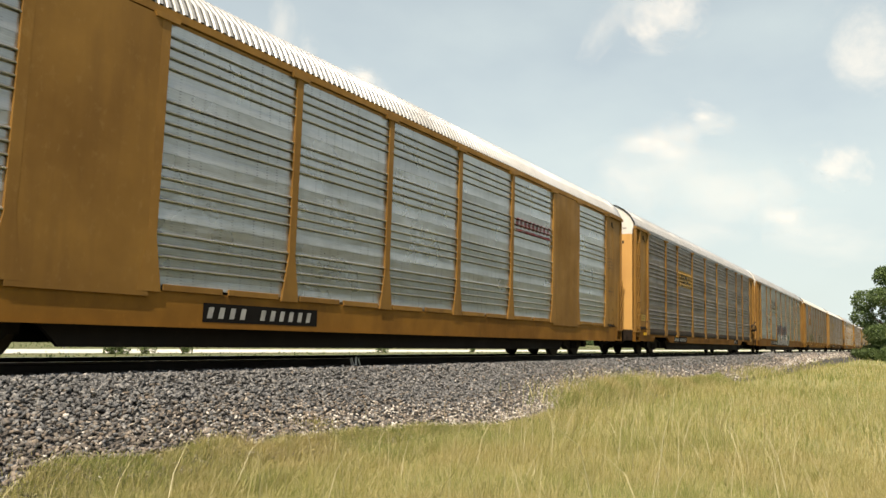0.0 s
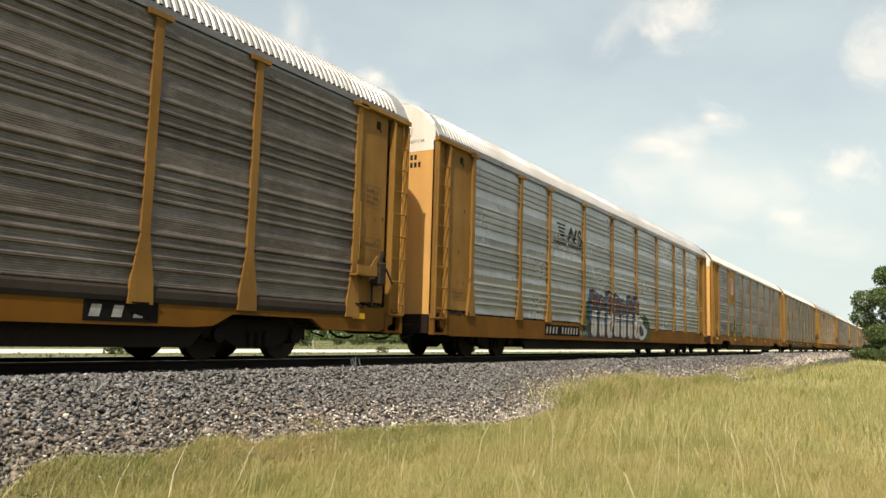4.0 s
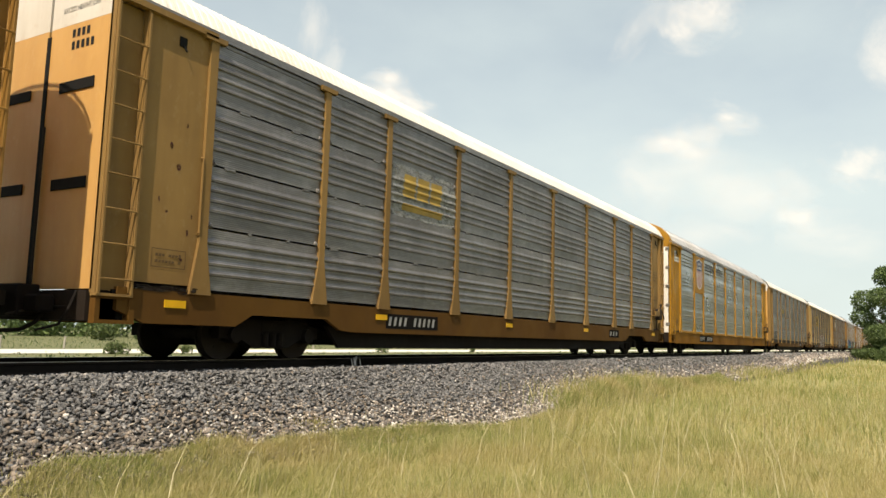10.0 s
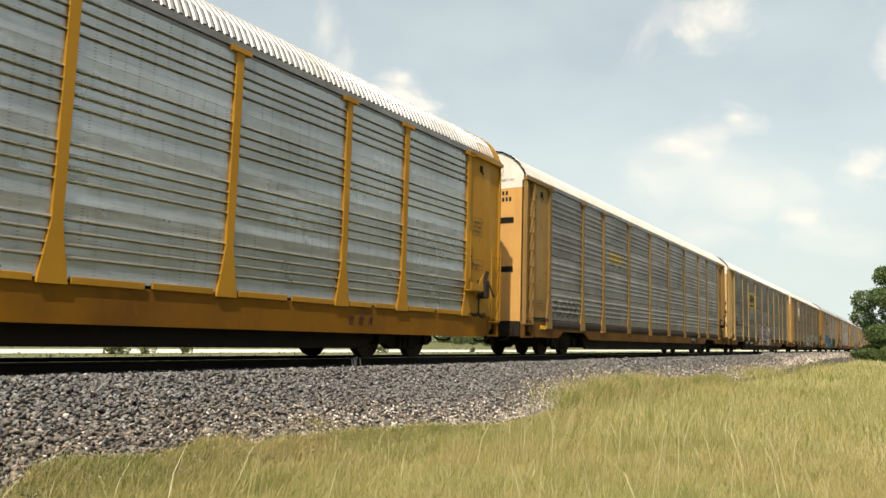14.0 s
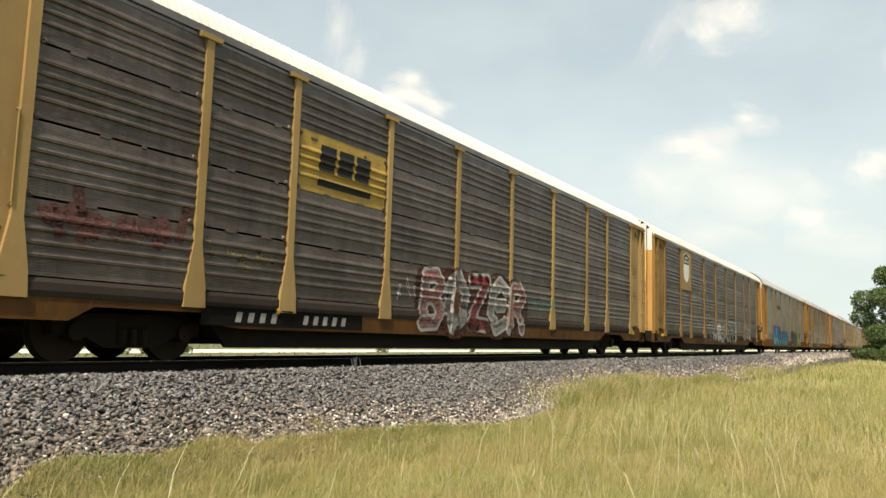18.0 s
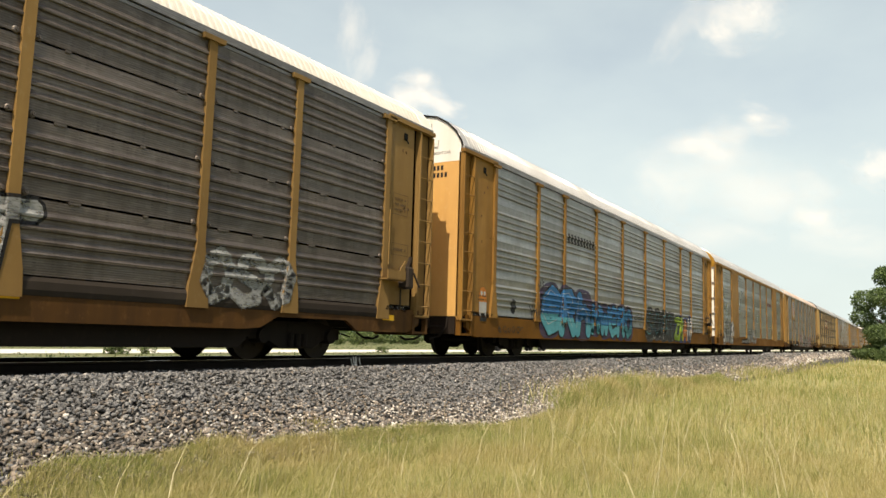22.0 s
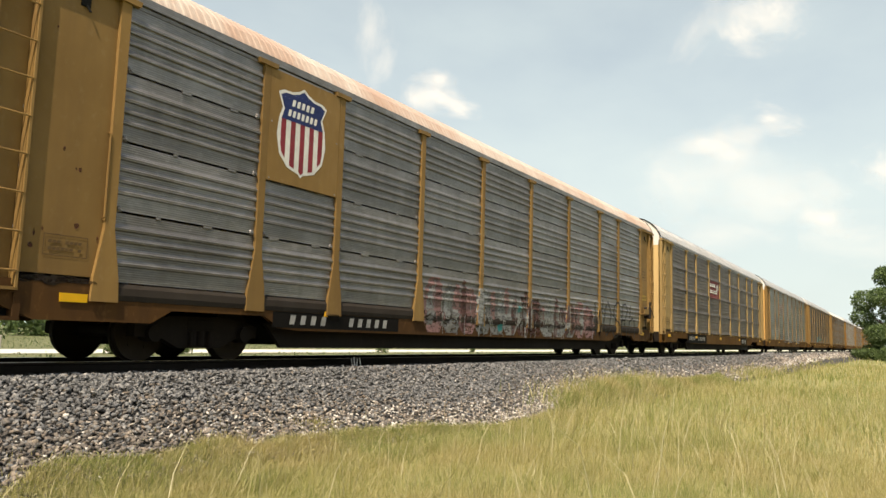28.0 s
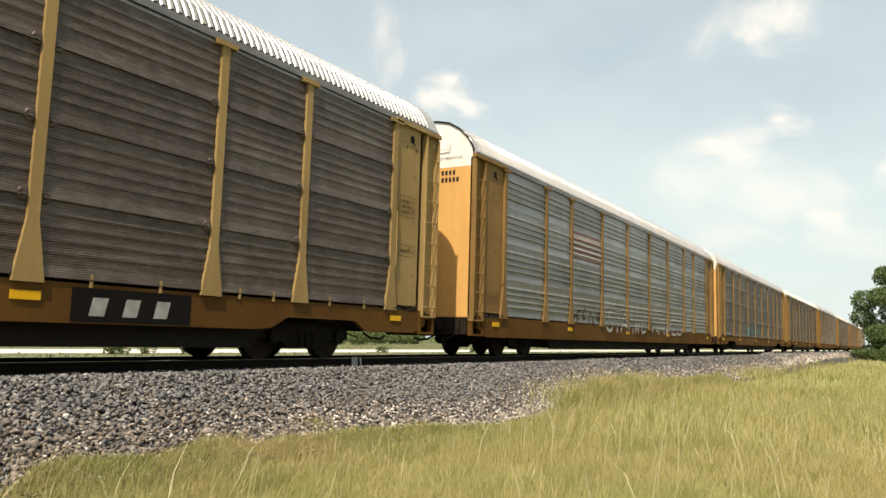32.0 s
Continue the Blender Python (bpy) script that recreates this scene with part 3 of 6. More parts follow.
        put("end_sill", "esill", make_end_sill, M["soot_shade_brown"], car, at, turn=tm)
        put("draft_gear", "draft", make_draft_box, M["black"], car, at, turn=tm)
        put("air_hose", "ahose", make_air_hose, M["black"], car, at, turn=tm)
        put("uncoupling_lever", "ulever", make_lever, M["steel"], car, at, turn=tm)
        put("valve_box", "valve", make_valve, M["black"], car, at, turn=tm)
        put("hanging_hose", "shose", make_signal_hose, M["black"], car, at, turn=tm)
        near = Matrix.Diagonal((-1, 1, 1, 1)) if e else None
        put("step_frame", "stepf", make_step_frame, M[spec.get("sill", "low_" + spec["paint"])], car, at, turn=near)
        # black plate in place of the shade inside the foot hole
        put("step_well", "swell", make_step_well, M["void"], car, at, turn=near)
        if (k, e) in ((2, 1), (3, 0), (3, 1), (4, 0), (6, 0), (6, 1), (7, 0), (11, 1), (12, 0), (1, 0), (9, 0), (13, 0)):
            put("roof_gasket", ("gasket", rise), make_gasket(rise), M["black"], car, at, turn=tm)
        put("latch", "latch", make_latch, M["void"], car, (1.15 if e == 0 else LEN - 1.05, 0, 4.72))
        put("coupler", "coupler", make_coupler, M["steel"], car, at, turn=tm)
    wheels = []
    for x in TRUCKS:
        tr = put("truck", "truck", make_truck, M["black"], car, (x, 0, 0))
        for y in (-1.0, 1.0):
            put("side_frame", ("sframe", y), (make_side_frame if y < 0 else (lambda bm: (make_side_frame(bm), bmesh.ops.transform(bm, matrix=MIRROR, verts=bm.verts)))), M["black"], tr, (0, y, 0))
        for dx in (-AXLE, AXLE):
            wheels.append(put("wheelset", "wset", make_wheelset, M["steel"], tr, (dx, 0, WHEEL_R)))
    CARS.append((car, k * PITCH + spec.get("off", 0.0), wheels))
    return car


CARS = []
SPECS = [
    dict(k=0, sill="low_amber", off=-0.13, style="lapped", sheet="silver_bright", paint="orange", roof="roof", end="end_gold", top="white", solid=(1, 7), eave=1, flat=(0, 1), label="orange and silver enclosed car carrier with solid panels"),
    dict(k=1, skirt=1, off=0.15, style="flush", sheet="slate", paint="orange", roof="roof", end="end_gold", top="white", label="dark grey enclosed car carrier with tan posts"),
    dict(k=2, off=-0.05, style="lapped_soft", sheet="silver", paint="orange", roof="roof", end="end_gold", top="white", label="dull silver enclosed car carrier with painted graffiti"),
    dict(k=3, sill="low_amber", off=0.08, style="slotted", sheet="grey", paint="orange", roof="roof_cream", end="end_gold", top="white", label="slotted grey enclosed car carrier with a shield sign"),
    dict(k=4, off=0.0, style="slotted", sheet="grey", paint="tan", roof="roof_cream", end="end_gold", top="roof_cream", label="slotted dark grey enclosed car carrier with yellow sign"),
    dict(k=5, band=4.85, off=-0.08, style="lapped", sheet="silver_bright", paint="yellow", roof="roof", end="white", top="yellow", hood=1, flat=(0, 1), label="clean bright silver and yellow enclosed car carrier"),
    dict(k=6, skirt=1, off=0.07, style="slotted", sheet="grey", paint="tan", roof="roof_cream", end="end_gold", top="white", label="weathered grey slotted enclosed car carrier"),
    dict(k=7, sill="sill_dark", skirt=1, off=0.07, style="slotted", sheet="brown", paint="pale", roof="roof_cream", end="end_cream", top="white", label="brown slotted enclosed car carrier with pale yellow ends"),
    dict(k=8, sill="sill_dark", skirt=1, band=4.4, off=0.1, style="slotted", sheet="brown", paint="tan", roof="roof_cream", end="end_gold", top="white", ribs=6, label="brown slotted enclosed car carrier with ribbed end doors"),
    dict(k=9, off=0.1, style="lapped_soft", sheet="bluegrey", paint="orange", roof="roof", end="end_gold", top="white", label="grey enclosed car carrier with blue graffiti"),
    dict(k=10, off=0.05, style="lapped", sheet="silver", paint="orange", roof="roof", end="white", top="yellow", solid=(1, 7), eave=1, flat=(0, 1), label="orange and grey enclosed car carrier with solid panels"),
    dict(k=11, sill="sill_dark", skirt=1, off=-0.25, style="slotted", sheet="grey", paint="tan", roof="roof_rust", end="end_gold", top="white", label="slotted grey enclosed car carrier with pink graffiti"),
    dict(k=12, off=-0.32, style="flanged", sill="low_pale", sheet="charcoal", paint="pale", roof="roof", end="end_cream", top="white", label="dark grey enclosed car carrier with red sign"),
    dict(k=13, off=0.0, style="lapped_soft", sheet="bluegrey", paint="tan", roof="roof", end="end_gold", top="white", label="blue grey enclosed car carrier with striped sign"),
    dict(k=14, off=0.0, style="flanged", sheet="charcoal", paint="tan", roof="roof", end="end_gold", top="white", label="dark grey enclosed car carrier"),
    dict(k=15, off=0.0, style="slotted", sheet="brown", paint="tan", roof="roof_cream", end="end_gold", top="white", label="brown slotted enclosed car carrier with tan posts"),
    dict(k=16, off=0.0, style="lapped_soft", sheet="bluegrey", paint="orange", roof="roof", end="end_gold", top="white", label="grey enclosed car carrier with orange sill"),
    dict(k=17, off=0.0, style="slotted", sheet="brown", paint="tan", roof="roof_cream", end="end_gold", top="white", label="brown slotted enclosed car carrier with tan posts"),
    dict(k=18, off=0.0, style="flanged", sheet="charcoal", paint="orange", roof="roof", end="end_gold", top="white", label="dark grey enclosed car carrier with orange posts"),
    dict(k=19, off=0.0, style="slotted", sheet="grey", paint="tan", roof="roof_cream", end="end_gold", top="white", label="grey slotted enclosed car carrier with tan posts"),
]
for spec in SPECS:
    autorack(spec)


# ---- paint on the cars: signs, stencils and graffiti that follow the ribs ----
def spray(name, col, rough=0.55, worn=0.0):
    m = plain("spray_" + name, col, rough, vary=0.4, scale=2.5)
    if worn:
        # old paint has flaked and thinned in streaks
        nt = m.node_tree
        a = noise_fac(nt, 5.0, 6.0, (1, 1, 2.5), lo=0.36, hi=0.56, rough=0.75)
        mr = nt.nodes.new("ShaderNodeMapRange")
        mr.inputs["To Min"].default_value = 1.0 - worn
        nt.links.new(a, mr.inputs["Value"])
        nt.links.new(mr.outputs[0], nt.nodes["Principled BSDF"].inputs["Alpha"])
    return m


for key, col in dict(crimson=(0.26, 0.03, 0.045), white=(0.44, 0.44, 0.43), black=(0.018, 0.018, 0.02), navy=(0.02, 0.035, 0.14), blue=(0.02, 0.14, 0.34), aqua=(0.08, 0.33, 0.40), teal=(0.03, 0.24, 0.25),
                     red=(0.20, 0.03, 0.04), pink=(0.30, 0.17, 0.165), green=(0.02, 0.07, 0.035), lime=(0.22, 0.34, 0.025), olive=(0.20, 0.19, 0.06), olive_dim=(0.13, 0.115, 0.07), orange=(0.50, 0.17, 0.025), maroon=(0.16, 0.02, 0.02),
                     brown=(0.10, 0.05, 0.035), grey=(0.20, 0.20, 0.195), dusk=(0.125, 0.062, 0.056), purple=(0.05, 0.035, 0.075), gold=(0.42, 0.285, 0.07), ochre=(0.36, 0.22, 0.055), rust=(0.075, 0.025, 0.018), shadow=(0.03, 0.018, 0.026), soot=(0.020, 0.013, 0.009), pale=(0.30, 0.31, 0.31)).items():
    M["s_" + key] = spray(key, col, worn=0.75 if key in ("dusk", "pale", "pink", "red", "grey", "rust", "olive", "olive_dim", "soot", "ochre") else 0.2)


def post_half(z, wide=0.15):
    return wide / 2 + 0.12 * min(1.0, max(0.0, (SILL_TOP + 0.75 - z) / 0.65))


def skin_y(spec, x, z):
    """How far out the near side of a car lies at a point of its side."""
    for p in POSTS:
        if abs(x - p) <= post_half(z, spec.get("post", 0.15)) and SILL_TOP - (0.22 if spec.get("skirt") else 0.03) < z < EAVE - 0.1:
            return -1.543
    if "sign" in spec and POSTS[1] < x < POSTS[2] and z > spec["sign"]:
        return -1.541
    if z < SILL_TOP + 0.02:
        return -1.526 if spec.get("skirt") and z > SILL_TOP - 0.2 and POSTS[0] < x < POSTS[-1] else -1.501
    for i in spec.get("solid", ()):
        if POSTS[i] < x < POSTS[i + 1]:
            return -1.541
    if x < POSTS[0] or x > POSTS[-1]:
        return -1.486
    return side_y(spec["style"], z)


def conform(bm, spec, lift):
    """Cut flat shapes (in x and z) along the ribs and posts, and lay them on the car's side."""
    zs = sorted({round(z, 3) for prof in sheet_profile(spec["style"]) for z, _ in prof} | {SILL_TOP + 0.021, SILL_TOP + 0.019, SILL_TOP - 0.2})
    hw = spec.get("post", 0.15) / 2
    xs = [p + d for p in POSTS for d in (-hw - 0.125, -hw - 0.06, -hw - 0.004, -hw + 0.001, hw - 0.001, hw + 0.004, hw + 0.06, hw + 0.125)]
    co = [v.co for v in bm.verts]
    if not co:
        return
    lo_x, hi_x = min(c.x for c in co), max(c.x for c in co)
    lo_z, hi_z = min(c.z for c in co), max(c.z for c in co)
    for z in zs:
        if lo_z < z < hi_z:
            bmesh.ops.bisect_plane(bm, geom=bm.verts[:] + bm.edges[:] + bm.faces[:], plane_co=(0, 0, z), plane_no=(0, 0, 1), dist=1e-5)
    for x in xs:
        if lo_x < x < hi_x:
            bmesh.ops.bisect_plane(bm, geom=bm.verts[:] + bm.edges[:] + bm.faces[:], plane_co=(x, 0, 0), plane_no=(1, 0, 0), dist=1e-5)
    for v in bm.verts:
        v.co.y = skin_y(spec, v.co.x, v.co.z) - lift + v.co.y
    bmesh.ops.recalc_face_normals(bm, faces=bm.faces)


def paint(name, car, spec, shapes, mat, lift=0.004, label="", keep=None):
    """One painted part: flat shapes laid on the side. keep: which cut pieces stay, by their centre."""
    bm = bmesh.new()
    for i, pts in enumerate(shapes):
        try:
            f = bm.faces.new([bm.verts.new((x, -0.0004 * (i % 6), z)) for x, z in pts])
        except ValueError:
            continue
    bmesh.ops.triangulate(bm, faces=bm.faces, ngon_method="EAR_CLIP")
    if keep:
        for axis, at in keep[0]:
            bmesh.ops.bisect_plane(bm, geom=bm.verts[:] + bm.edges[:] + bm.faces[:], plane_co=(at, 0, at), plane_no=(1, 0, 0) if axis == "x" else (0, 0, 1), dist=1e-5)
        bmesh.ops.delete(bm, geom=[f for f in bm.faces if not keep[1](f.calc_center_median())], context="FACES")
    conform(bm, spec, lift)
    me = bpy.data.meshes.new(name)
    bm.to_mesh(me)
    bm.free()
    me.materials.append(M[mat])
    ob = new(name, me)
    ob.parent = car
    if label:
        tagged(ob, label)
    if len(shapes) > 3:
        tagged(ob, kind="stuff")
    return ob


def rect(x0, x1, z0, z1):
    return [(x0, z0), (x1, z0), (x1, z1), (x0, z1)]


def slanted(x0, x1, z0, z1, s=0.12):
    h = (z1 - z0) * s
    return [(x0, z0), (x1, z0), (x1 + h, z1), (x0 + h, z1)]


def oval(cx, cz, rx, rz, n=18, wob=0.0, rng=None, power=1.0):
    out = []
    for i in range(n):
        a = i * math.tau / n
        k = 1 + (rng.uniform(-wob, wob) if rng else 0)
        c, d = math.cos(a), math.sin(a)
        out.append((cx + rx * k * math.copysign(abs(c) ** power, c), cz + rz * k * math.copysign(abs(d) ** power, d)))
    return out


def ribbon(pts, w):
    """A brush stroke along a path, as a chain of quads."""
    out = []
    for (x0, z0), (x1, z1) in zip(pts, pts[1:]):
        dx, dz = x1 - x0, z1 - z0
        ln = math.hypot(dx, dz) or 1
        nx, nz = -dz / ln * w / 2, dx / ln * w / 2
        ex, ez = dx / ln * w * 0.2, dz / ln * w * 0.2
        out.append([(x0 + nx - ex, z0 + nz - ez), (x0 - nx - ex, z0 - nz - ez), (x1 - nx + ex, z1 - nz + ez), (x1 + nx + ex, z1 + nz + ez)])
    return out


def ring(cx, cz, r, w, a0, a1, n=12):
    return ribbon([(cx + r * math.cos(radians(a0 + (a1 - a0) * i / n)), cz + r * math.sin(radians(a0 + (a1 - a0) * i / n))) for i in range(n + 1)], w)


def marks(x0, x1, z0, z1, n, gaps=(), fill=0.62):
    """Plain slanted bars in the size of stencilled characters."""
    w = (x1 - x0) / n
    return [slanted(x0 + i * w, x0 + (i + fill) * w, z0, z1, 0.22) for i in range(n) if i not in gaps]


def rounded(pts, times_=2):
    """Cut the corners of an outline until it runs soft."""
    for _ in range(times_):
        out = []
        for p, q in zip(pts, pts[1:] + pts[:1]):
            out += [(p[0] * 0.75 + q[0] * 0.25, p[1] * 0.75 + q[1] * 0.25), (p[0] * 0.25 + q[0] * 0.75, p[1] * 0.25 + q[1] * 0.75)]
        pts = out
    return pts


def emblem(x0, x1, z0, z1, n=3):
    """Plain slanted blocks in the size of a painted emblem."""
    w = (x1 - x0) / n
    return [slanted(x0 + i * w, x0 + (i + 0.84) * w, z0, z1, 0.15) for i in range(n)]


def grown(pts, d):
    """Move an outline (counter-clockwise) outwards along its normals."""
    out = []
    n = len(pts)
    for i in range(n):
        (ax, az), (x, z), (bx, bz) = pts[i - 1], pts[i], pts[(i + 1) % n]
        tx, tz = bx - ax, bz - az
        ln = math.hypot(tx, tz) or 1
        out.append((x + tz / ln * d, z - tx / ln * d))
    return out


def block_graffiti(car, spec, x0, x1, z0, z1, n):
    """Tall square letters: brown heads over white feet, blue in the gaps, dark shadow behind."""
    rng = random.Random(21)
    w = (x1 - x0) / n
    paint("graffiti_cloud", car, spec, [rounded([(x0 - 0.75, z0), (x0 + 0.3, z0), (x0 + 0.3, z1 - 0.25), (x0 - 0.2, z1 - 0.3), (x0 - 0.45, z0 + 0.75)], 1)], "s_green", 0.003, "dark green sprayed ground")
    for i in range(n):
        a, b = x0 + i * w, x0 + (i + 1) * w
        zt = z1 - rng.uniform(0.0, 0.22)
        m = z0 + (z1 - z0) * rng.uniform(0.5, 0.6)
        g = a + w * rng.uniform(0.24, 0.34)
        paint("graffiti_shadow", car, spec, [[(a - 0.08, z0 + 0.02), (b + 0.02, z0), (b + 0.05, zt - 0.05), (a + w * 0.5, zt + 0.1), (a, zt + 0.04)]], "s_shadow", 0.0035 + 0.0006 * (i % 3))
        paint("graffiti_letter", car, spec, [[(g, m), (b - 0.04, m + 0.05), (b - 0.02, zt - 0.1), (b - w * 0.25, zt - 0.02), (g + 0.1, zt - 0.04), (g + 0.02, zt - 0.25)]], "s_brown", 0.008)
        foot = z0 + rng.uniform(0.02, 0.1)
        paint("graffiti_letter", car, spec, [[(g - 0.06, z0 + 0.22), (g + w * 0.15, foot), (g + w * 0.32, z0 + 0.14), (b - 0.12, foot), (b - 0.05, z0 + 0.3), (b - 0.07, m + 0.04), (g + 0.03, m - 0.01)]], "s_white", 0.0085, "white block graffiti letter" if i == 0 else "")
        for k in range(3):
            zb = m - 0.35 + k * 0.36
            paint("graffiti_block", car, spec, [[(a + 0.02, zb), (g - 0.06, zb + 0.02), (g - 0.04, zb + 0.24), (a + 0.05, zb + 0.26)]], "s_blue", 0.010)
        edge = [(g - 0.02, z0 + 0.3), (g + 0.03, m), (g + 0.03, zt - 0.28), (g + 0.1, zt - 0.06), (b - w * 0.3, zt - 0.04), (b - 0.06, zt - 0.13)]
        paint("graffiti_stroke", car, spec, ribbon(edge, 0.022), "s_white", 0.013)
        x = g + w * rng.uniform(0.2, 0.4)
        paint("graffiti_stroke", car, spec, ribbon([(x, m - 0.02), (x + 0.07, m - 0.2), (x - 0.05, z0 + 0.42), (x + 0.04, z0 + 0.3), (x - 0.03, z0 + 0.1)], 0.03), "s_black", 0.013)


STROKES = dict(
    fork=(((0.1, 0.0), (0.15, 1.0)), ((0.85, 1.0), (0.2, 0.45), (0.95, 0.0))),
    peak=(((0.0, 0.0), (0.3, 0.6), (0.5, 1.0), (0.72, 0.55), (0.95, 0.0)), ((0.2, 0.3), (0.8, 0.3))),
    ess=(((0.92, 0.8), (0.6, 1.0), (0.18, 0.88), (0.12, 0.62), (0.5, 0.5), (0.88, 0.36), (0.82, 0.08), (0.4, 0.0), (0.05, 0.16)),),
    hook=(((0.92, 0.85), (0.5, 1.0), (0.12, 0.75), (0.08, 0.3), (0.45, 0.0), (0.95, 0.14)), ((0.45, 0.5), (0.85, 0.52))),
    bow=(((0.12, 0.0), (0.14, 0.95), (0.6, 1.0), (0.9, 0.78), (0.62, 0.52), (0.2, 0.5)), ((0.5, 0.5), (0.95, 0.0))),
    twin=(((0.14, 0.0), (0.16, 0.95), (0.6, 1.0), (0.86, 0.78), (0.55, 0.53), (0.92, 0.3), (0.7, 0.03), (0.14, 0.0)), ((0.16, 0.52), (0.5, 0.53))),
    loop=(((0.5, 1.0), (0.14, 0.8), (0.08, 0.35), (0.42, 0.0), (0.84, 0.18), (0.92, 0.65), (0.5, 1.0)),),
    bars=(((0.1, 0.0), (0.12, 1.0), (0.85, 0.05), (0.9, 1.0)),),
    gate=(((0.1, 0.0), (0.15, 1.0)), ((0.12, 0.5), (0.55, 0.62), (0.85, 0.5), (0.92, 0.0)),),
    zed=(((0.05, 0.95), (0.92, 1.0), (0.1, 0.05), (0.95, 0.02)),),
    cross=(((0.05, 0.95), (0.95, 1.0)), ((0.5, 0.95), (0.5, 0.0))),
    wave=(((0.02, 0.9), (0.25, 0.05), (0.5, 0.7), (0.72, 0.05), (0.98, 1.0)),),
)


def brush(pts, w):
    """A thick stroke with round joints, as a list of shapes."""
    return ribbon(pts, w) + [oval(x, z, w / 2, w / 2, 10) for x, z in pts]


def lettered_graffiti(car, spec, x0, x1, z0, z1, forms, w, fills, outline, seed, edge=0.045, lean=0.12, shine="", low="", cloud_mat="", label=""):
    """Letters drawn with a fat brush: outline below, fill above, then thin lights and a paler or darker foot."""
    rng = random.Random(seed)
    step = (x1 - x0) / len(forms)
    for i, form in enumerate(forms):
        h = (z1 - z0) * rng.uniform(0.9, 1.0)
        zb = z0 + rng.uniform(0.0, 1.0) * (z1 - z0 - h)
        lines = []
        for line in STROKES[form]:
            fine = [line[0]]
            for p, q in zip(line, line[1:]):
                fine += [(p[0] * 0.5 + q[0] * 0.5, p[1] * 0.5 + q[1] * 0.5), q]
            lines.append([(x0 + step * (i + 0.06 + 0.88 * a) + (b - 0.5) * h * lean + rng.uniform(-0.012, 0.012), zb + w * 0.5 + b * (h - w)) for a, b in fine])
        under = [sh for ln in lines for sh in brush(ln, w + 2 * edge)]
        fill = [sh for ln in lines for sh in brush(ln, w)]
        if cloud_mat:
            cx, cz = x0 + step * (i + 0.5), zb + h / 2
            paint("graffiti_cloud", car, spec, [rounded(oval(cx, cz, step * 0.66, h * 0.58, 14, 0.08, rng, 0.7), 1)], cloud_mat, 0.002 + 0.0007 * (i % 4))
        paint("graffiti_outline", car, spec, under, outline, 0.0065 + 0.001 * (i % 2))
        ob = paint("graffiti_letter", car, spec, fill, fills[i % len(fills)], 0.0115 + 0.001 * (i % 2), label if i == 0 else "")
        if low:
            cut = zb + h * rng.uniform(0.34, 0.46)
            paint("graffiti_fade", car, spec, [sh for ln in lines for sh in brush(ln, w * 0.97)], low, 0.0165, keep=((("z", cut),), lambda c, cut=cut: c.z < cut))
        if shine:
            paint("graffiti_shine", car, spec, [sh for ln in lines for sh in ribbon([(x - w * 0.26, z + w * 0.2) for x, z in ln], 0.018)], shine, 0.021)


def streaked_graffiti(car, spec, x0, x1, z0, z1, n, seed):
    """Old washed-out piece: thin pale ground, red uprights, drips and dull green spots."""
    rng = random.Random(seed)
    w = (x1 - x0) / n
    for i in range(n // 2):
        a = x0 + i * 2 * w
        paint("graffiti_ground", car, spec, [rounded([(a - 0.1, z0), (a + 2 * w + 0.1, z0), (a + 2 * w, z1 - rng.uniform(0, 0.3)), (a, z1 - rng.uniform(0, 0.3))], 1)], rng.choice(("s_pale", "s_pink", "s_rust", "s_grey")), 0.003 + 0.0007 * (i % 3))
    for i in range(n):
        a, h = x0 + i * w, z1 - z0
        zb, zt = z0 + rng.uniform(0.0, 0.5) * h, z1 - rng.uniform(0.0, 0.3) * h
        paint("graffiti_letter", car, spec, [rounded([(a + 0.03, zb), (a + w * rng.uniform(0.5, 0.9), zb - 0.03), (a + w * rng.uniform(0.6, 1.1), zt), (a + w * rng.uniform(0.0, 0.3), zt + 0.03)], 1)], rng.choice(("s_dusk", "s_dusk", "s_pink", "s_pale")), 0.0065 + 0.0005 * (i % 2), "faded red and pale graffiti" if i == 0 else "")
        if i % 3 == 0:
            paint("graffiti_patch", car, spec, [rounded(oval(a + w * 0.5, z0 + rng.uniform(0.1, 0.7) * h, w * 0.4, 0.1, 9, 0.3, rng), 1)], rng.choice(("s_teal", "s_grey", "s_pale")), 0.0085)
    drips = []
    for i in range(n * 2):
        x = rng.uniform(x0, x1)
        zt = rng.uniform(z0 + 0.4, z1)
        drips += ribbon([(x, zt), (x + rng.uniform(-0.04, 0.04), zt - rng.uniform(0.2, 0.5)), (x + rng.uniform(-0.06, 0.06), max(z0 - 0.04, zt - rng.uniform(0.6, 1.0)))], rng.uniform(0.015, 0.045))
    paint("graffiti_stroke", car, spec, drips, "s_pale", 0.011)


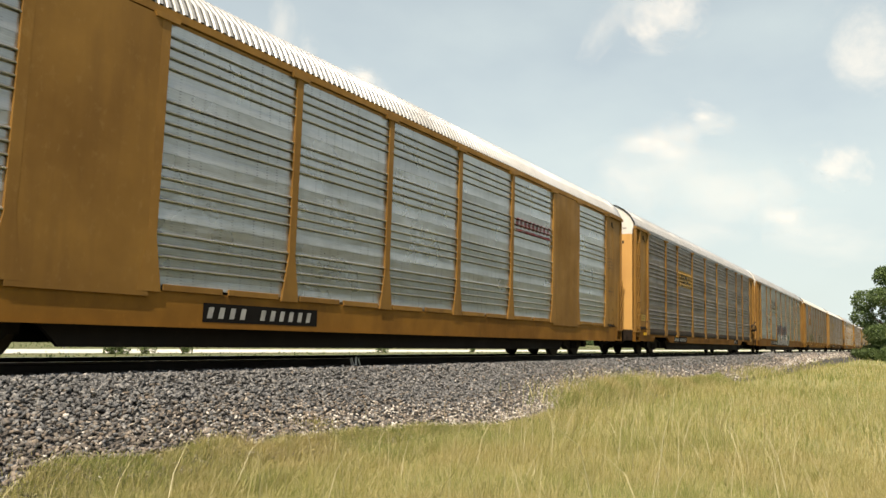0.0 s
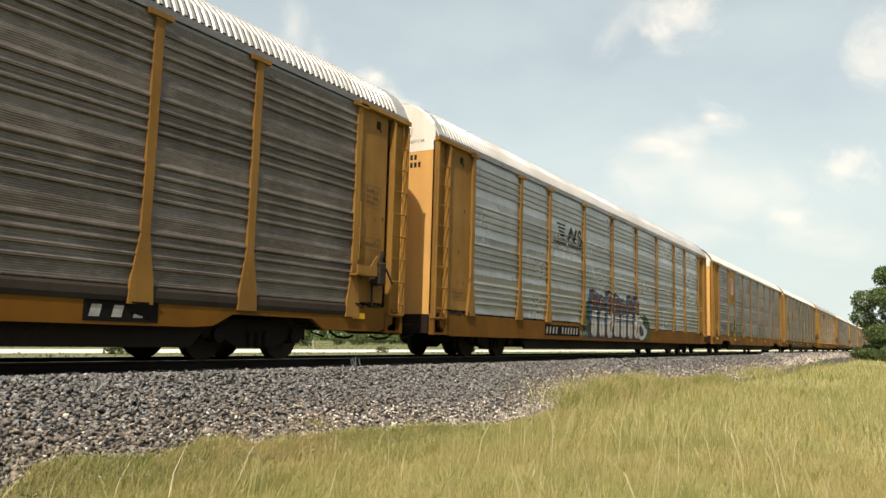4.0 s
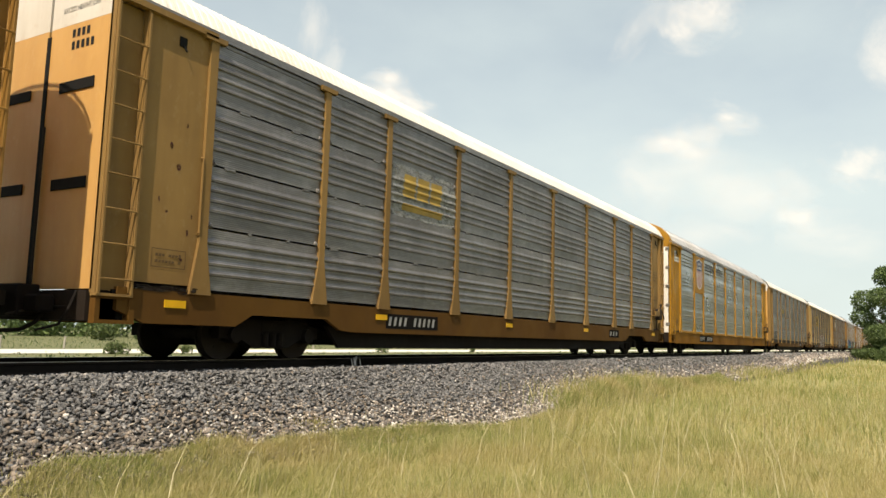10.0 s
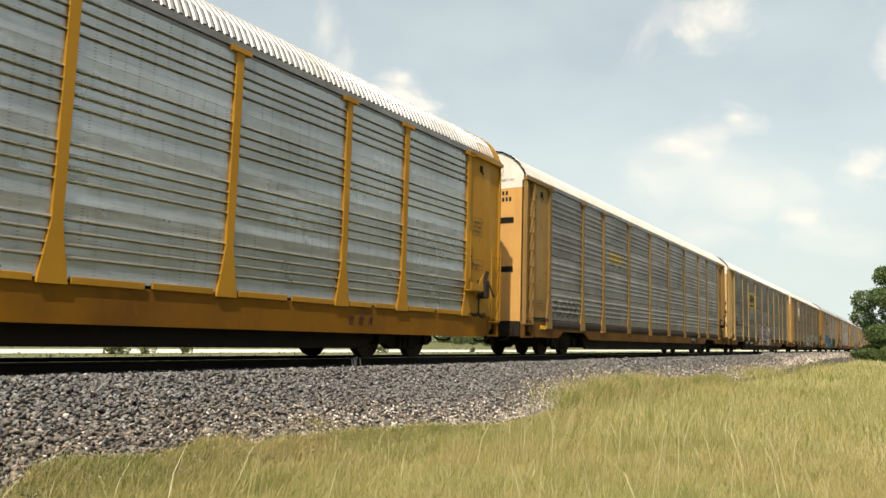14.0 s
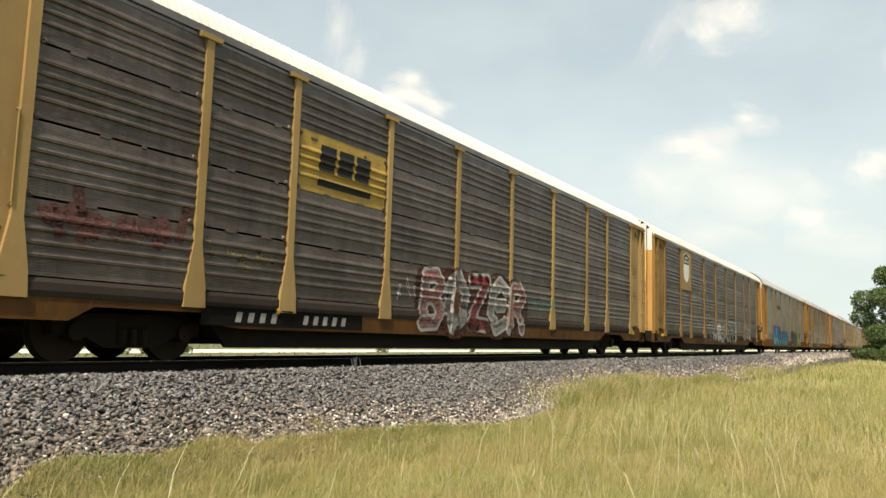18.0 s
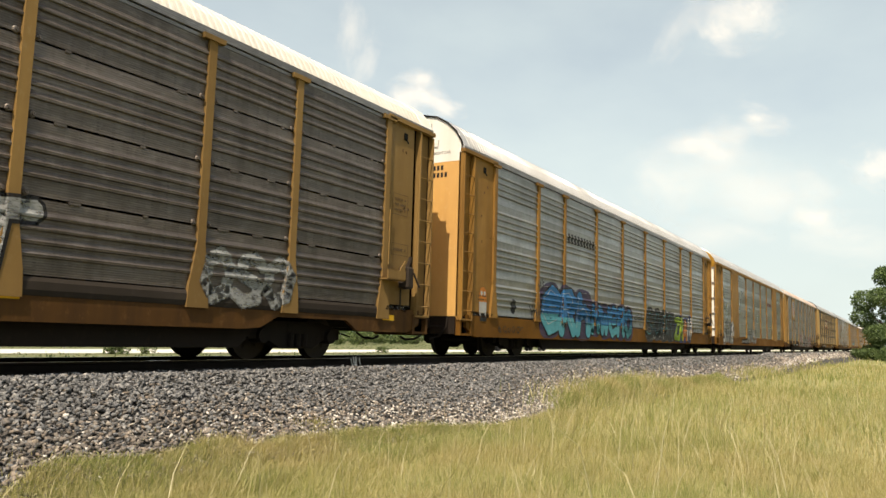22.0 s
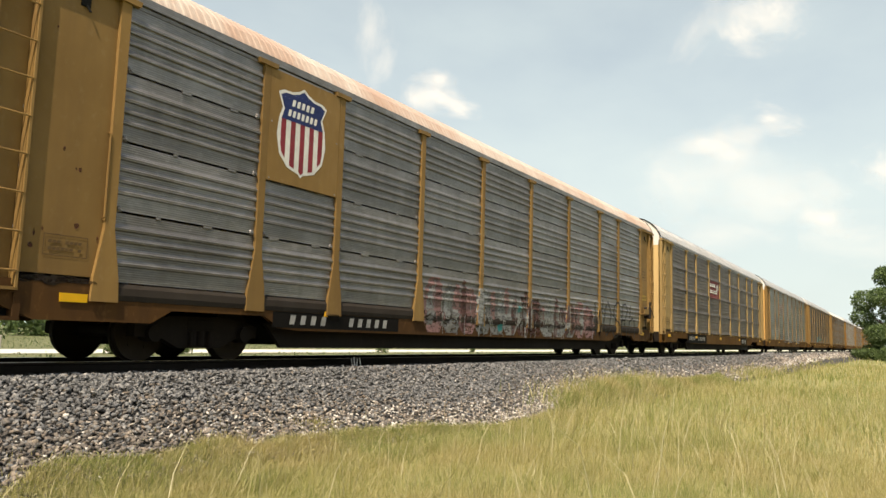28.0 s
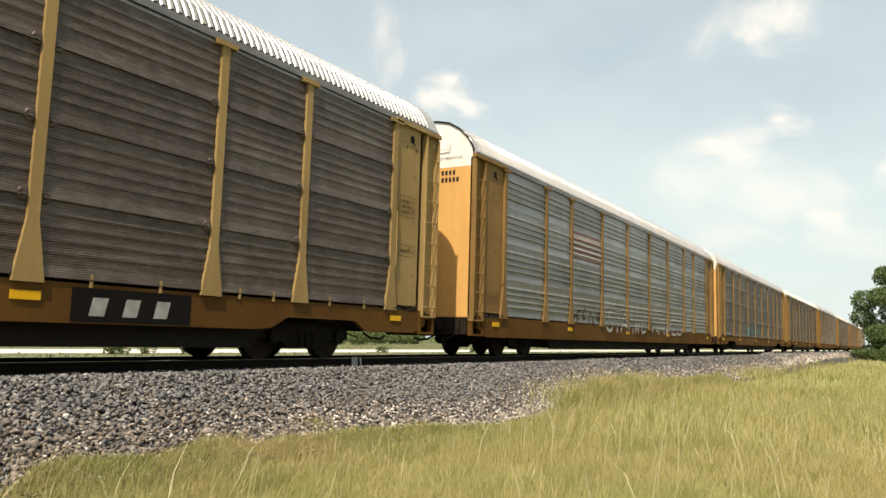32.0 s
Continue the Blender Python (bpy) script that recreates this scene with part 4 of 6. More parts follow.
def tag(car, spec, x0, x1, z0, z1, n, mat, seed, w=0.035, label="hand-sprayed scrawl"):
    """A scrawl of loops and sticks."""
    rng = random.Random(seed)
    shapes = []
    step = (x1 - x0) / n
    for i in range(n):
        cx = x0 + (i + 0.5) * step
        pts = [(cx + rng.uniform(-0.5, 0.5) * step, z0 + (z1 - z0) * rng.random()) for _ in range(4)]
        fine = []
        for k in range(13):
            u = k / 12
            b = [(1 - u) ** 3, 3 * u * (1 - u) ** 2, 3 * u * u * (1 - u), u ** 3]
            fine.append((sum(p[0] * q for p, q in zip(pts, b)), sum(p[1] * q for p, q in zip(pts, b))))
        shapes += ribbon(fine, w)
        if rng.random() < 0.6:
            shapes += ring(cx, (z0 + z1) / 2, step * 0.3, w, rng.uniform(0, 180), rng.uniform(220, 400))
    paint("tag", car, spec, shapes, mat, 0.008, label)


def plate(car, spec, x0, x1, z0, z1, n, gaps, back=True, mat="letter_grey"):
    """Number board on the sill: dark ground, and bars where the characters stand."""
    ob = None
    if back:
        ob = paint("number_board", car, spec, [rect(x0 - 0.08, x1 + 0.08, z0 - 0.06, z1 + 0.06)], "plate", 0.003, "black number board")
    paint("marking", ob or car, spec, marks(x0, x1, z0, z1, n, gaps, 0.46), mat, 0.007)


def shield(car, spec, cx, z0, w, h, top="s_navy", stripes=True):
    half = [(0, -0.5), (0.05, -0.465), (0.28, -0.42), (0.44, -0.29), (0.5, -0.09), (0.47, 0.10), (0.41, 0.22), (0.5, 0.37), (0.40, 0.41), (0.24, 0.415), (0.1, 0.45), (0, 0.5)]
    mid = z0 + h / 2
    cut = z0 + h * 0.60

    def slices(kx, kz):
        """The shield as level slices, each of them convex."""
        res = []
        for (a0, b0), (a1, b1) in zip(half, half[1:]):
            low, high = mid + b0 * h * kz, mid + b1 * h * kz
            p, q = a0 * w * kx, a1 * w * kx
            res.append(([(cx - p, low), (cx + p, low)] if p else [(cx, low)]) + ([(cx + q, high), (cx - q, high)] if q else [(cx, high)]))
        return res

    out = slices(1.0, 1.0)
    sh = paint("shield", car, spec, slices(1.1, 1.07), "letter_white", 0.003, "painted shield sign")
    paint("shield_top", sh, spec, out, top, 0.006, keep=((("z", cut),), lambda c: c.z > cut))
    if stripes:
        xs = [cx + (i - 4.5) * w / 9.6 for i in range(10)]
        paint("shield_stripe", sh, spec, out, "s_crimson", 0.006, keep=([("z", cut)] + [("x", x) for x in xs], lambda c: c.z < cut and int((c.x - xs[0]) / (w / 9.6) + 100) % 2 == 0))
    bars = marks(cx - w * 0.26, cx + w * 0.26, z0 + h * 0.78, z0 + h * 0.86, 5) + marks(cx - w * 0.34, cx + w * 0.34, z0 + h * 0.65, z0 + h * 0.73, 7)
    paint("shield_lettering", sh, spec, bars, "letter_white", 0.009)


def sign_panel(car, spec, bay, z0, z1=EAVE - 0.1, mat=None):
    spec["sign"] = z0
    a, b = POSTS[bay] + 0.08, POSTS[bay + 1] - 0.08
    put("sign_panel", ("signp", bay, z0, z1), lambda bm: box(bm, a, b, -1.54, -1.515, z0, z1, 0.004), M[mat or spec["paint"]], car)


def words(text, x0, x1, z0, z1):
    """Outlines of lettering in the built-in font, fitted into a box, as triangles in x and z."""
    cu = bpy.data.curves.new("words", "FONT")
    cu.body = text
    cu.resolution_u = 3
    tmp = bpy.data.objects.new("words", cu)
    scene.collection.objects.link(tmp)
    me = bpy.data.meshes.new_from_object(tmp.evaluated_get(bpy.context.evaluated_depsgraph_get()))
    co = [v.co.copy() for v in me.vertices]
    tris = [[co[i] for i in p.vertices] for p in me.polygons]
    bpy.data.objects.remove(tmp)
    bpy.data.curves.remove(cu)
    bpy.data.meshes.remove(me)
    ax, bx = min(c.x for c in co), max(c.x for c in co)
    ay, by = min(c.y for c in co), max(c.y for c in co)
    return [[(x0 + (c.x - ax) / (bx - ax) * (x1 - x0), z0 + (c.y - ay) / (by - ay) * (z1 - z0)) for c in t] for t in tris]


WORDS_BUILDING = words("BUILDING", 7.05, 9.1, 4.38, 4.74)
WORDS_AMERICA = words("AMERICA", 9.55, 11.4, 4.38, 4.74)
WORDS_SMALL = words("BUILDING AMERICA", 4.75, 6.15, 3.22, 3.34)
WORDS_EXCESS = words("EXCESS HEIGHT CAR", 0.0, 0.85, 0.0, 0.075)


def end_lettering(car, spec, x=-0.004):
    """Small stencils on the near front door."""
    bm = bmesh.new()
    for t in WORDS_EXCESS:
        bm.faces.new([bm.verts.new((x, -0.3 - a, spec.get("band", 4.75) + 0.2 + b)) for a, b in t])
    for i in range(10):
        if i == 4:
            continue
        y, z = -0.55 - (i % 5) * 0.11, spec.get("band", 4.75) - (0.2 if i < 4 else 0.38)
        bm.faces.new([bm.verts.new((x, y - a, z + b)) for a, b in ((0, 0), (0.07, 0), (0.07, 0.12), (0, 0.12))])
    me = bpy.data.meshes.new("door_lettering")
    bm.to_mesh(me)
    bm.free()
    me.materials.append(M["letter_black"])
    ob = new("door_lettering", me)
    ob.parent = car
    tagged(ob, "small black stencils", kind="stuff")


def stencil(car, spec, x0, x1, z0, z1, mat="faded_print", rows=3, ground=None):
    """A framed block of small print, shown as plain lines."""
    t = 0.012
    shapes = [rect(x0, x1, z0, z0 + t), rect(x0, x1, z1 - t, z1), rect(x0, x0 + t, z0 + t, z1 - t), rect(x1 - t, x1, z0 + t, z1 - t)]
    h = (z1 - z0) / (rows + 1)
    for i in range(rows):
        shapes += marks(x0 + 0.06, x1 - 0.08, z0 + h * (i + 0.75), z0 + h * (i + 0.75) + h * 0.45, 8, (3,) if i % 2 else (6,), 0.8)
    if ground:
        paint("label_ground", car, spec, [rect(x0, x1, z0, z1)], ground, 0.003)
    paint("stencil", car, spec, shapes, mat, 0.006)


def reflectors(car, spec, xs, z=0.84):
    for i, x in enumerate(xs):
        put("reflector", ("refl",), lambda bm: box(bm, -0.19, 0.19, -0.006, 0.004, -0.055, 0.055), M["marker"], car, (x, -1.512, z), label="yellow reflector" if i == 0 else "")


def make_brake(bm):
    box(bm, 0.0, 0.62, -1.72, -1.69, 1.62, 1.80)
    box(bm, 0.0, 0.62, -1.70, -1.49, 1.60, 1.63)
    prism(bm, ((0.40, 1.80), (0.60, 1.80), (0.60, 2.02)), -1.72, -1.70)


def make_brake_box(bm):
    box(bm, 0.66, 0.92, -1.74, -1.49, 1.45, 1.92, 0.04)
    rod(bm, (0.84, -1.76, 1.80), (1.04, -1.79, 1.5), 0.02)
    rod(bm, (0.78, -1.66, 1.90), (0.80, -1.72, 2.12), 0.05)
    rod(bm, (0.70, -1.55, 1.46), (0.70, -1.55, 1.02), 0.02)


def brake(car, spec):
    put("brake_platform", "brakep", make_brake, M[spec["paint"]], car, (25.35, 0, 0))
    put("hand_brake", "brakeb", make_brake_box, M["steel"], car, (25.35, 0, 0), label="dark hand brake housing")


def door_slots(car, spec):
    for side in (-1, 1):
        for z in (3.75, 2.35):
            put("door_slot", ("dslot", side, z), lambda bm: box(bm, -0.02, -0.002, min(side * 0.35, side * 1.15), max(side * 0.35, side * 1.15), z, z + 0.16, 0.008), M["void"], car, label="dark slot in the end door")


def door_rods(car, spec, mat="steel"):
    for side in (-1, 1):
        for y in (0.18, 0.75):
            put("lock_rod", ("lrod", side, y), lambda bm: rod(bm, (-0.03, side * y, 1.05), (-0.03, side * y, 5.4), 0.02, 6), M["bluegrey"], car)
        for i in range(5):
            put("hinge", ("hinge", side, i), lambda bm: box(bm, -0.03, -0.002, min(side * 1.28, side * 1.46), max(side * 1.28, side * 1.46), 1.3 + i * 0.85, 1.42 + i * 0.85, 0.01), M["bluegrey"], car)


def rust_patches(car, seed):
    rng = random.Random(seed)
    bm = bmesh.new()
    spots = [(-0.7, 3.05, 0.55, 0.42), (-0.75, 2.55, 0.6, 0.25), (-1.2, 2.4, 0.16, 0.3)] + [(rng.uniform(-1.35, -0.2), rng.uniform(1.6, 5.5), rng.uniform(0.04, 0.13), rng.uniform(0.05, 0.12)) for _ in range(22)]
    for i, (y, z, a, b) in enumerate(spots):
        bm.faces.new([bm.verts.new((-0.003 - 0.0004 * (i % 4), p, q)) for p, q in oval(y, z, a, b, 14, 0.28, rng)])
    me = bpy.data.meshes.new("rust_patch")
    bm.to_mesh(me)
    bm.free()
    me.materials.append(M["s_rust"])
    ob = new("rust_patch", me)
    ob.parent = car
    tagged(ob, "dark rusted patches on the door")


def make_clip(bm):
    bmesh.ops.create_cone(bm, cap_ends=True, segments=10, radius1=0.05, radius2=0.035, depth=0.02, matrix=pose(0, 0, 0, 90))
    rod(bm, (0, -0.035, 0), (0, 0, 0), 0.018, 6)


def clips(car, spec):
    """Round clamp plates beside the posts, at the joints of the sheets."""
    st = PROFILES[spec["style"]]
    for x in POSTS:
        for side in (-1, 1):
            if POSTS[0] < x + side * 0.2 < POSTS[-1]:
                for prof in st[1:]:
                    put("clamp_plate", "clip", make_clip, M[spec["sheet"]], car, (x + side * 0.145, SHEET_Y - 0.018, prof[0][0] + 0.02), turn=Matrix.Diagonal((1.9, 1.3, 1.9, 1)) if spec["style"] == "flanged" else None)


def slot_tabs(car, spec):
    """Small tabs that bridge the slots between the sheets, two to a bay at uneven places."""
    rng = random.Random(900 + spec["k"])
    st = PROFILES[spec["style"]]
    for a, b in zip(POSTS, POSTS[1:]):
        for prof in st[1:]:
            for f in (0.3, 0.72):
                x = a + (b - a) * (f + rng.uniform(-0.14, 0.14))
                put("slot_tab", ("stab", rng.randrange(3)), lambda bm, w=rng.uniform(0.03, 0.12): box(bm, -w, w, -0.012, 0.006, -0.028, 0.022), M[spec["sheet"]], car, (x, SHEET_Y - 0.004, prof[0][0] - 0.017))


def make_grab_iron(bm):
    tube(bm, ((-0.003, -0.45, 5.32), (-0.06, -0.45, 5.3), (-0.06, -0.45, 5.22), (-0.06, -0.8, 5.22), (-0.06, -0.8, 5.3), (-0.003, -0.8, 5.32)), 0.014)


def dress_train():
    car = {c[0]["order"]: c[0] for c in CARS}
    sp = {p["k"]: p for p in SPECS}
    for k in range(20):
        c, p = car[k], sp[k]
        end_lettering(c, p) if k in (1, 2, 4, 6, 9, 13) else None
        if p["paint"] in ("tan", "pale") or k in (1, 3, 8):
            reflectors(c, p, (1.3, 6.4, 12.2, 17.9, 25.7))
        if k in (1, 4, 5, 6, 8, 9, 11):
            brake(c, p)
        if k in (3, 4, 6, 7, 11, 12):
            door_slots(c, p)
        if k in (5, 10):
            door_rods(c, p)
        if k in (3, 4, 6, 7, 8, 11, 12):
            clips(c, p)
        if p["style"] == "slotted" and k < 14:
            slot_tabs(c, p)
        if k in (1, 2, 3, 6, 9, 13):
            put("grab_iron", "giron", make_grab_iron, M["white"], c, label="white grab iron on the end door")
        if k < 14:
            stencil(c, p, 0.85, 1.45, 1.35, 1.62, "faded_print", 2, "s_gold" if k in (1, 3, 10) else None)
            stencil(c, p, 25.75, 26.3, 3.0, 3.45, "faded_print", 3)
            stencil(c, p, 25.75, 26.35, 2.15, 2.4, "faded_print", 1, "s_gold" if k in (2, 3, 11) else None)
        # scuffs, chipped spots and oily grime on the solid ends of the side
        rng = random.Random(500 + k)
        for x0, x1 in ((0.62, 1.6), (LEN - 1.6, LEN - 0.75)):
            spots = [rounded(oval(rng.uniform(x0, x1), rng.uniform(1.2, 4.6), rng.uniform(0.012, 0.04), rng.uniform(0.015, 0.06), 7, 0.35, rng), 1) for _ in range(9)]
            paint("scuff", c, p, spots, "s_rust", 0.003)
            soot = [rounded(oval(x0 + (x1 - x0) * (i + 0.5) / 3, 1.05, 0.2, rng.uniform(0.03, 0.07), 13, 0.45, rng), 1) for i in range(3)]
            paint("grime", c, p, soot, "s_soot", 0.0035)
    # first car: red sign and number board
    c, p = car[0], sp[0]
    plate(c, p, 7.55, 10.0, 0.66, 0.83, 11, (4,))
    paint("sign", c, p, marks(18.15, 20.5, 3.55, 3.80, 9), "s_red", 0.006, "faded red lettering bars")
    paint("sign_line", c, p, [rect(18.15, 20.5, 3.42, 3.50)], "s_red", 0.006)
    # second car: yellow field with dark rounded figures
    c, p = car[1], sp[1]
    paint("sign", c, p, [rect(6.55, 9.22, 3.15, 3.9)], "s_ochre", 0.004, "worn yellow painted field")
    paint("sign_figure", c, p, ribbon([(7.15 + 0.07 * i, 3.53 + 0.15 * math.sin(i * 0.62)) for i in range(21)], 0.085), "letter_black", 0.009)
    plate(c, p, 5.95, 8.1, 0.60, 0.74, 11, (4,))
    plate(c, p, 20.0, 21.0, 0.62, 0.78, 3, ())
    # third car
    c, p = car[2], sp[2]
    plate(c, p, 6.3, 8.9, 0.68, 0.88, 11, (4,))
    strips = [slanted(7.05 + 0.10 * i, 7.75 - 0.03 * i, 4.02 - i * 0.11, 4.08 - i * 0.11, -1.2) for i in range(5)]
    paint("sign", c, p, strips + ribbon([(7.95, 3.62), (8.2, 4.02), (8.45, 3.62), (8.62, 4.02)], 0.14) + ring(8.93, 3.9, 0.12, 0.1, 20, 260) + ring(8.95, 3.7, 0.12, 0.1, -160, 90), "letter_black", 0.006, "black striped painted sign")
    paint("sign_line", c, p, marks(6.8, 9.15, 3.42, 3.52, 16, (7,), 0.75), "letter_black", 0.006)
    block_graffiti(c, p, 9.85, 15.4, 0.58, 2.2, 7)
    arrow = rounded([(15.3, 0.6), (16.0, 0.58), (16.6, 0.98), (16.05, 1.12), (15.75, 1.5), (15.3, 1.42)], 1)
    paint("graffiti_cloud", c, p, [rounded(oval(16.1, 1.05, 0.85, 0.55, 13, 0.12, random.Random(9)), 1)], "s_green", 0.003)
    paint("graffiti_outline", c, p, [grown(arrow, 0.05)], "s_black", 0.006)
    paint("graffiti_letter", c, p, [arrow], "s_white", 0.009)
    paint("graffiti_block", c, p, [rounded([(15.45, 0.75), (15.95, 0.72), (16.05, 0.95), (15.6, 1.2), (15.42, 1.1)], 1)], "s_shadow", 0.012)
    paint("graffiti_stroke", c, p, ribbon([(15.5, 0.8), (15.75, 0.95), (15.65, 1.1), (15.9, 0.85)], 0.03), "s_blue", 0.014)
    tag(c, p, 8.95, 9.75, 0.62, 0.85, 5, "s_white", 23, 0.02)
    # fourth car
    c, p = car[3], sp[3]
    sign_panel(c, p, 1, 2.95)
    shield(c, p, 5.42, 3.5, 0.78, 1.0)
    paint("sign_lettering", c, p, WORDS_SMALL, "letter_black", 0.004)
    lettered_graffiti(c, p, 4.7, 8.7, 1.06, 2.0, ("fork", "peak", "ess", "fork"), 0.15, ("s_olive", "s_olive", "s_pale"), "s_black", 31, 0.035, 0.2, label="olive green graffiti letters edged in black")
    tag(c, p, 1.9, 4.2, 1.15, 1.95, 8, "s_grey", 32, 0.05)
    tag(c, p, 2.3, 4.0, 1.35, 1.85, 7, "s_black", 33, 0.03)
    tag(c, p, 8.6, 10.2, 1.2, 1.75, 5, "s_black", 34, 0.03)
    tag(c, p, 0.75, 1.45, 1.75, 2.2, 5, "s_black", 35, 0.022)
    tag(c, p, 25.7, 26.4, 1.5, 1.95, 7, "s_black", 38, 0.03)
    paint("graffiti_cloud", c, p, [oval(26.05, 1.8, 0.36, 0.3, 16, 0.2, random.Random(8))], "s_pale", 0.003)
    plate(c, p, 6.5, 8.4, 0.62, 0.80, 9, (2,), False, "letter_black")
    lettered_graffiti(c, p, 14.6, 17.2, 1.05, 2.0, ("bars", "hook", "bow", "zed"), 0.13, ("s_pale",), "s_black", 36, 0.03, label="grey and white faded graffiti")
    paint("graffiti_patch", c, p, [oval(17.85, 1.4, 0.3, 0.26, 16, 0.25, random.Random(4)), oval(18.25, 1.5, 0.2, 0.14, 14, 0.2, random.Random(5))], "s_olive", 0.006)
    tag(c, p, 22.9, 24.6, 1.1, 1.5, 5, "s_white", 37, 0.03)
    # fifth car
    c, p = car[4], sp[4]
    paint("sign", c, p, [rect(6.62, 9.2, 2.98, 4.1)], "s_pale", 0.004, "pale grey painted field")
    fig = emblem(7.0, 8.62, 3.42, 3.92)
    paint("sign_figure", c, p, fig + [rect(7.0, 8.62, 3.13, 3.28)], "s_gold", 0.010, "yellow rounded figures over a bar")
    plate(c, p, 6.65, 8.5, 0.68, 0.86, 10, (4,))
    plate(c, p, 20.3, 21.2, 0.7, 0.85, 3, ())
    # sixth car
    c, p = car[5], sp[5]
    sign_panel(c, p, 1, 3.05)
    for z0, z1, x1, n in ((4.28, 4.5, 1.6, 9), (4.55, 4.76, 1.05, 4)):
        placard = paint("placard", c, p, [rect(0.75, x1, z0, z1)], "letter_white", 0.003, "small white placard")
        paint("placard_print", placard, p, marks(0.8, x1 - 0.05, z0 + 0.06, z1 - 0.06, n, (4,)), "faded_print", 0.006)
    shield(c, p, 5.45, 3.28, 1.2, 1.55)
    paint("sign_lettering", c, p, WORDS_BUILDING, "letter_black", 0.005, "black slogan BUILDING")
    paint("sign_lettering", c, p, WORDS_AMERICA, "letter_black", 0.005, "black slogan AMERICA")
    plate(c, p, 5.7, 8.5, 0.68, 0.88, 11, (4, 5))
    plate(c, p, 21.0, 21.9, 0.68, 0.84, 3, (), False, "s_rust")
    # seventh car
    c, p = car[6], sp[6]
    paint("sign", c, p, [rect(6.8, 9.0, 3.1, 3.75)], "s_pale", 0.004)
    paint("sign_figure", c, p, emblem(7.05, 8.5, 3.3, 3.68), "s_gold", 0.010, "faded yellow figures")
    lettered_graffiti(c, p, 2.0, 4.1, 1.15, 1.75, ("bow", "ess", "loop", "zed"), 0.14, ("s_grey",), "s_pale", 41, 0.02, label="small grey graffiti letters")
    tag(c, p, 23.0, 25.2, 1.2, 1.9, 6, "s_grey", 42, 0.05)
    plate(c, p, 19.2, 20.2, 0.62, 0.80, 3, ())
    # eighth car
    c, p = car[7], sp[7]
    paint("sign", c, p, [rect(6.6, 9.2, 3.0, 4.1)], "s_gold", 0.004, "yellow painted field")
    fig = emblem(7.1, 8.7, 3.42, 3.92)
    paint("sign_figure", c, p, fig + [rect(7.1, 8.7, 3.15, 3.27)], "letter_black", 0.010)
    paint("number_board", c, p, [rect(4.6, 8.6, 0.56, 0.84)], "plate", 0.004, "black painted stretch of sill")
    plate(c, p, 5.3, 8.2, 0.62, 0.78, 11, (4, 5), False)
    lettered_graffiti(c, p, 10.6, 16.0, 0.6, 2.05, ("twin", "loop", "zed", "hook", "bow"), 0.24, ("s_pink", "s_pale", "s_red", "s_pale", "s_pink"), "s_white", 51, 0.07, 0.1, shine="s_red", cloud_mat="s_rust", label="pale edged dark red graffiti letters")
    tag(c, p, 2.0, 4.3, 1.5, 2.3, 7, "s_dusk", 54, 0.16)
    tag(c, p, 4.6, 6.3, 1.4, 1.9, 5, "s_olive_dim", 55, 0.08)
    tag(c, p, 9.6, 10.5, 1.2, 1.8, 5, "s_white", 52, 0.025)
    tag(c, p, 16.2, 18.0, 1.3, 1.7, 6, "s_teal", 53, 0.03)
    rust_patches(c, 3)
    # ninth car
    c, p = car[8], sp[8]
    sign_panel(c, p, 1, 3.05, mat="pale")
    shield(c, p, 5.45, 3.45, 1.0, 1.4, "letter_black", False)
    lettered_graffiti(c, p, 9.5, 11.1, 0.62, 2.2, ("bow",), 0.3, ("s_grey",), "s_black", 61, 0.03, shine="s_white")
    lettered_graffiti(c, p, 11.2, 14.6, 0.6, 1.75, ("wave", "hook", "twin"), 0.3, ("s_pale", "s_white"), "s_black", 66, 0.04, label="silver grey graffiti letters")
    lettered_graffiti(c, p, 15.0, 18.2, 0.6, 2.0, ("ess", "bow", "cross"), 0.26, ("s_pale",), "s_black", 63, 0.05)
    lettered_graffiti(c, p, 20.8, 22.8, 0.85, 1.8, ("loop", "ess", "loop"), 0.2, ("s_pale",), "s_grey", 64, 0.02)
    # tenth car
    c, p = car[9], sp[9]
    lettered_graffiti(c, p, 4.8, 8.8, 0.56, 2.15, ("hook", "bow", "gate"), 0.46, ("s_blue",), "s_black", 71, 0.055, 0.1, "s_white", "s_aqua", "s_purple", label="blue and turquoise graffiti letters")
    lettered_graffiti(c, p, 8.85, 13.3, 0.62, 1.8, ("bars", "wave", "hook", "bow", "loop"), 0.27, ("s_blue",), "s_black", 72, 0.05, 0.1, "s_aqua", "s_aqua", "s_purple")
    tag(c, p, 13.6, 14.9, 1.1, 1.75, 6, "s_black", 73, 0.03)
    lettered_graffiti(c, p, 15.2, 19.5, 0.6, 1.85, ("ess", "loop", "peak", "bow"), 0.32, ("s_black",), "s_grey", 74, 0.028, 0.08, "s_aqua", cloud_mat="s_black", label="black bubble graffiti outlined in grey")
    tag(c, p, 15.5, 18.0, 0.62, 0.85, 8, "s_white", 78, 0.018)
    lettered_graffiti(c, p, 19.6, 22.7, 0.58, 1.75, ("zed", "bow", "peak", "bars"), 0.26, ("s_lime", "s_lime", "s_orange", "s_white"), "s_black", 75, 0.05, 0.1, low="", shine="s_white", cloud_mat="s_navy", label="green, orange and white graffiti letters")
    tag(c, p, 4.4, 5.0, 1.95, 2.25, 3, "s_black", 79, 0.03)
    tag(c, p, 3.9, 4.75, 0.95, 1.6, 7, "s_black", 80, 0.03)
    tag(c, p, 23.1, 25.3, 0.65, 1.6, 5, "s_black", 76, 0.03)
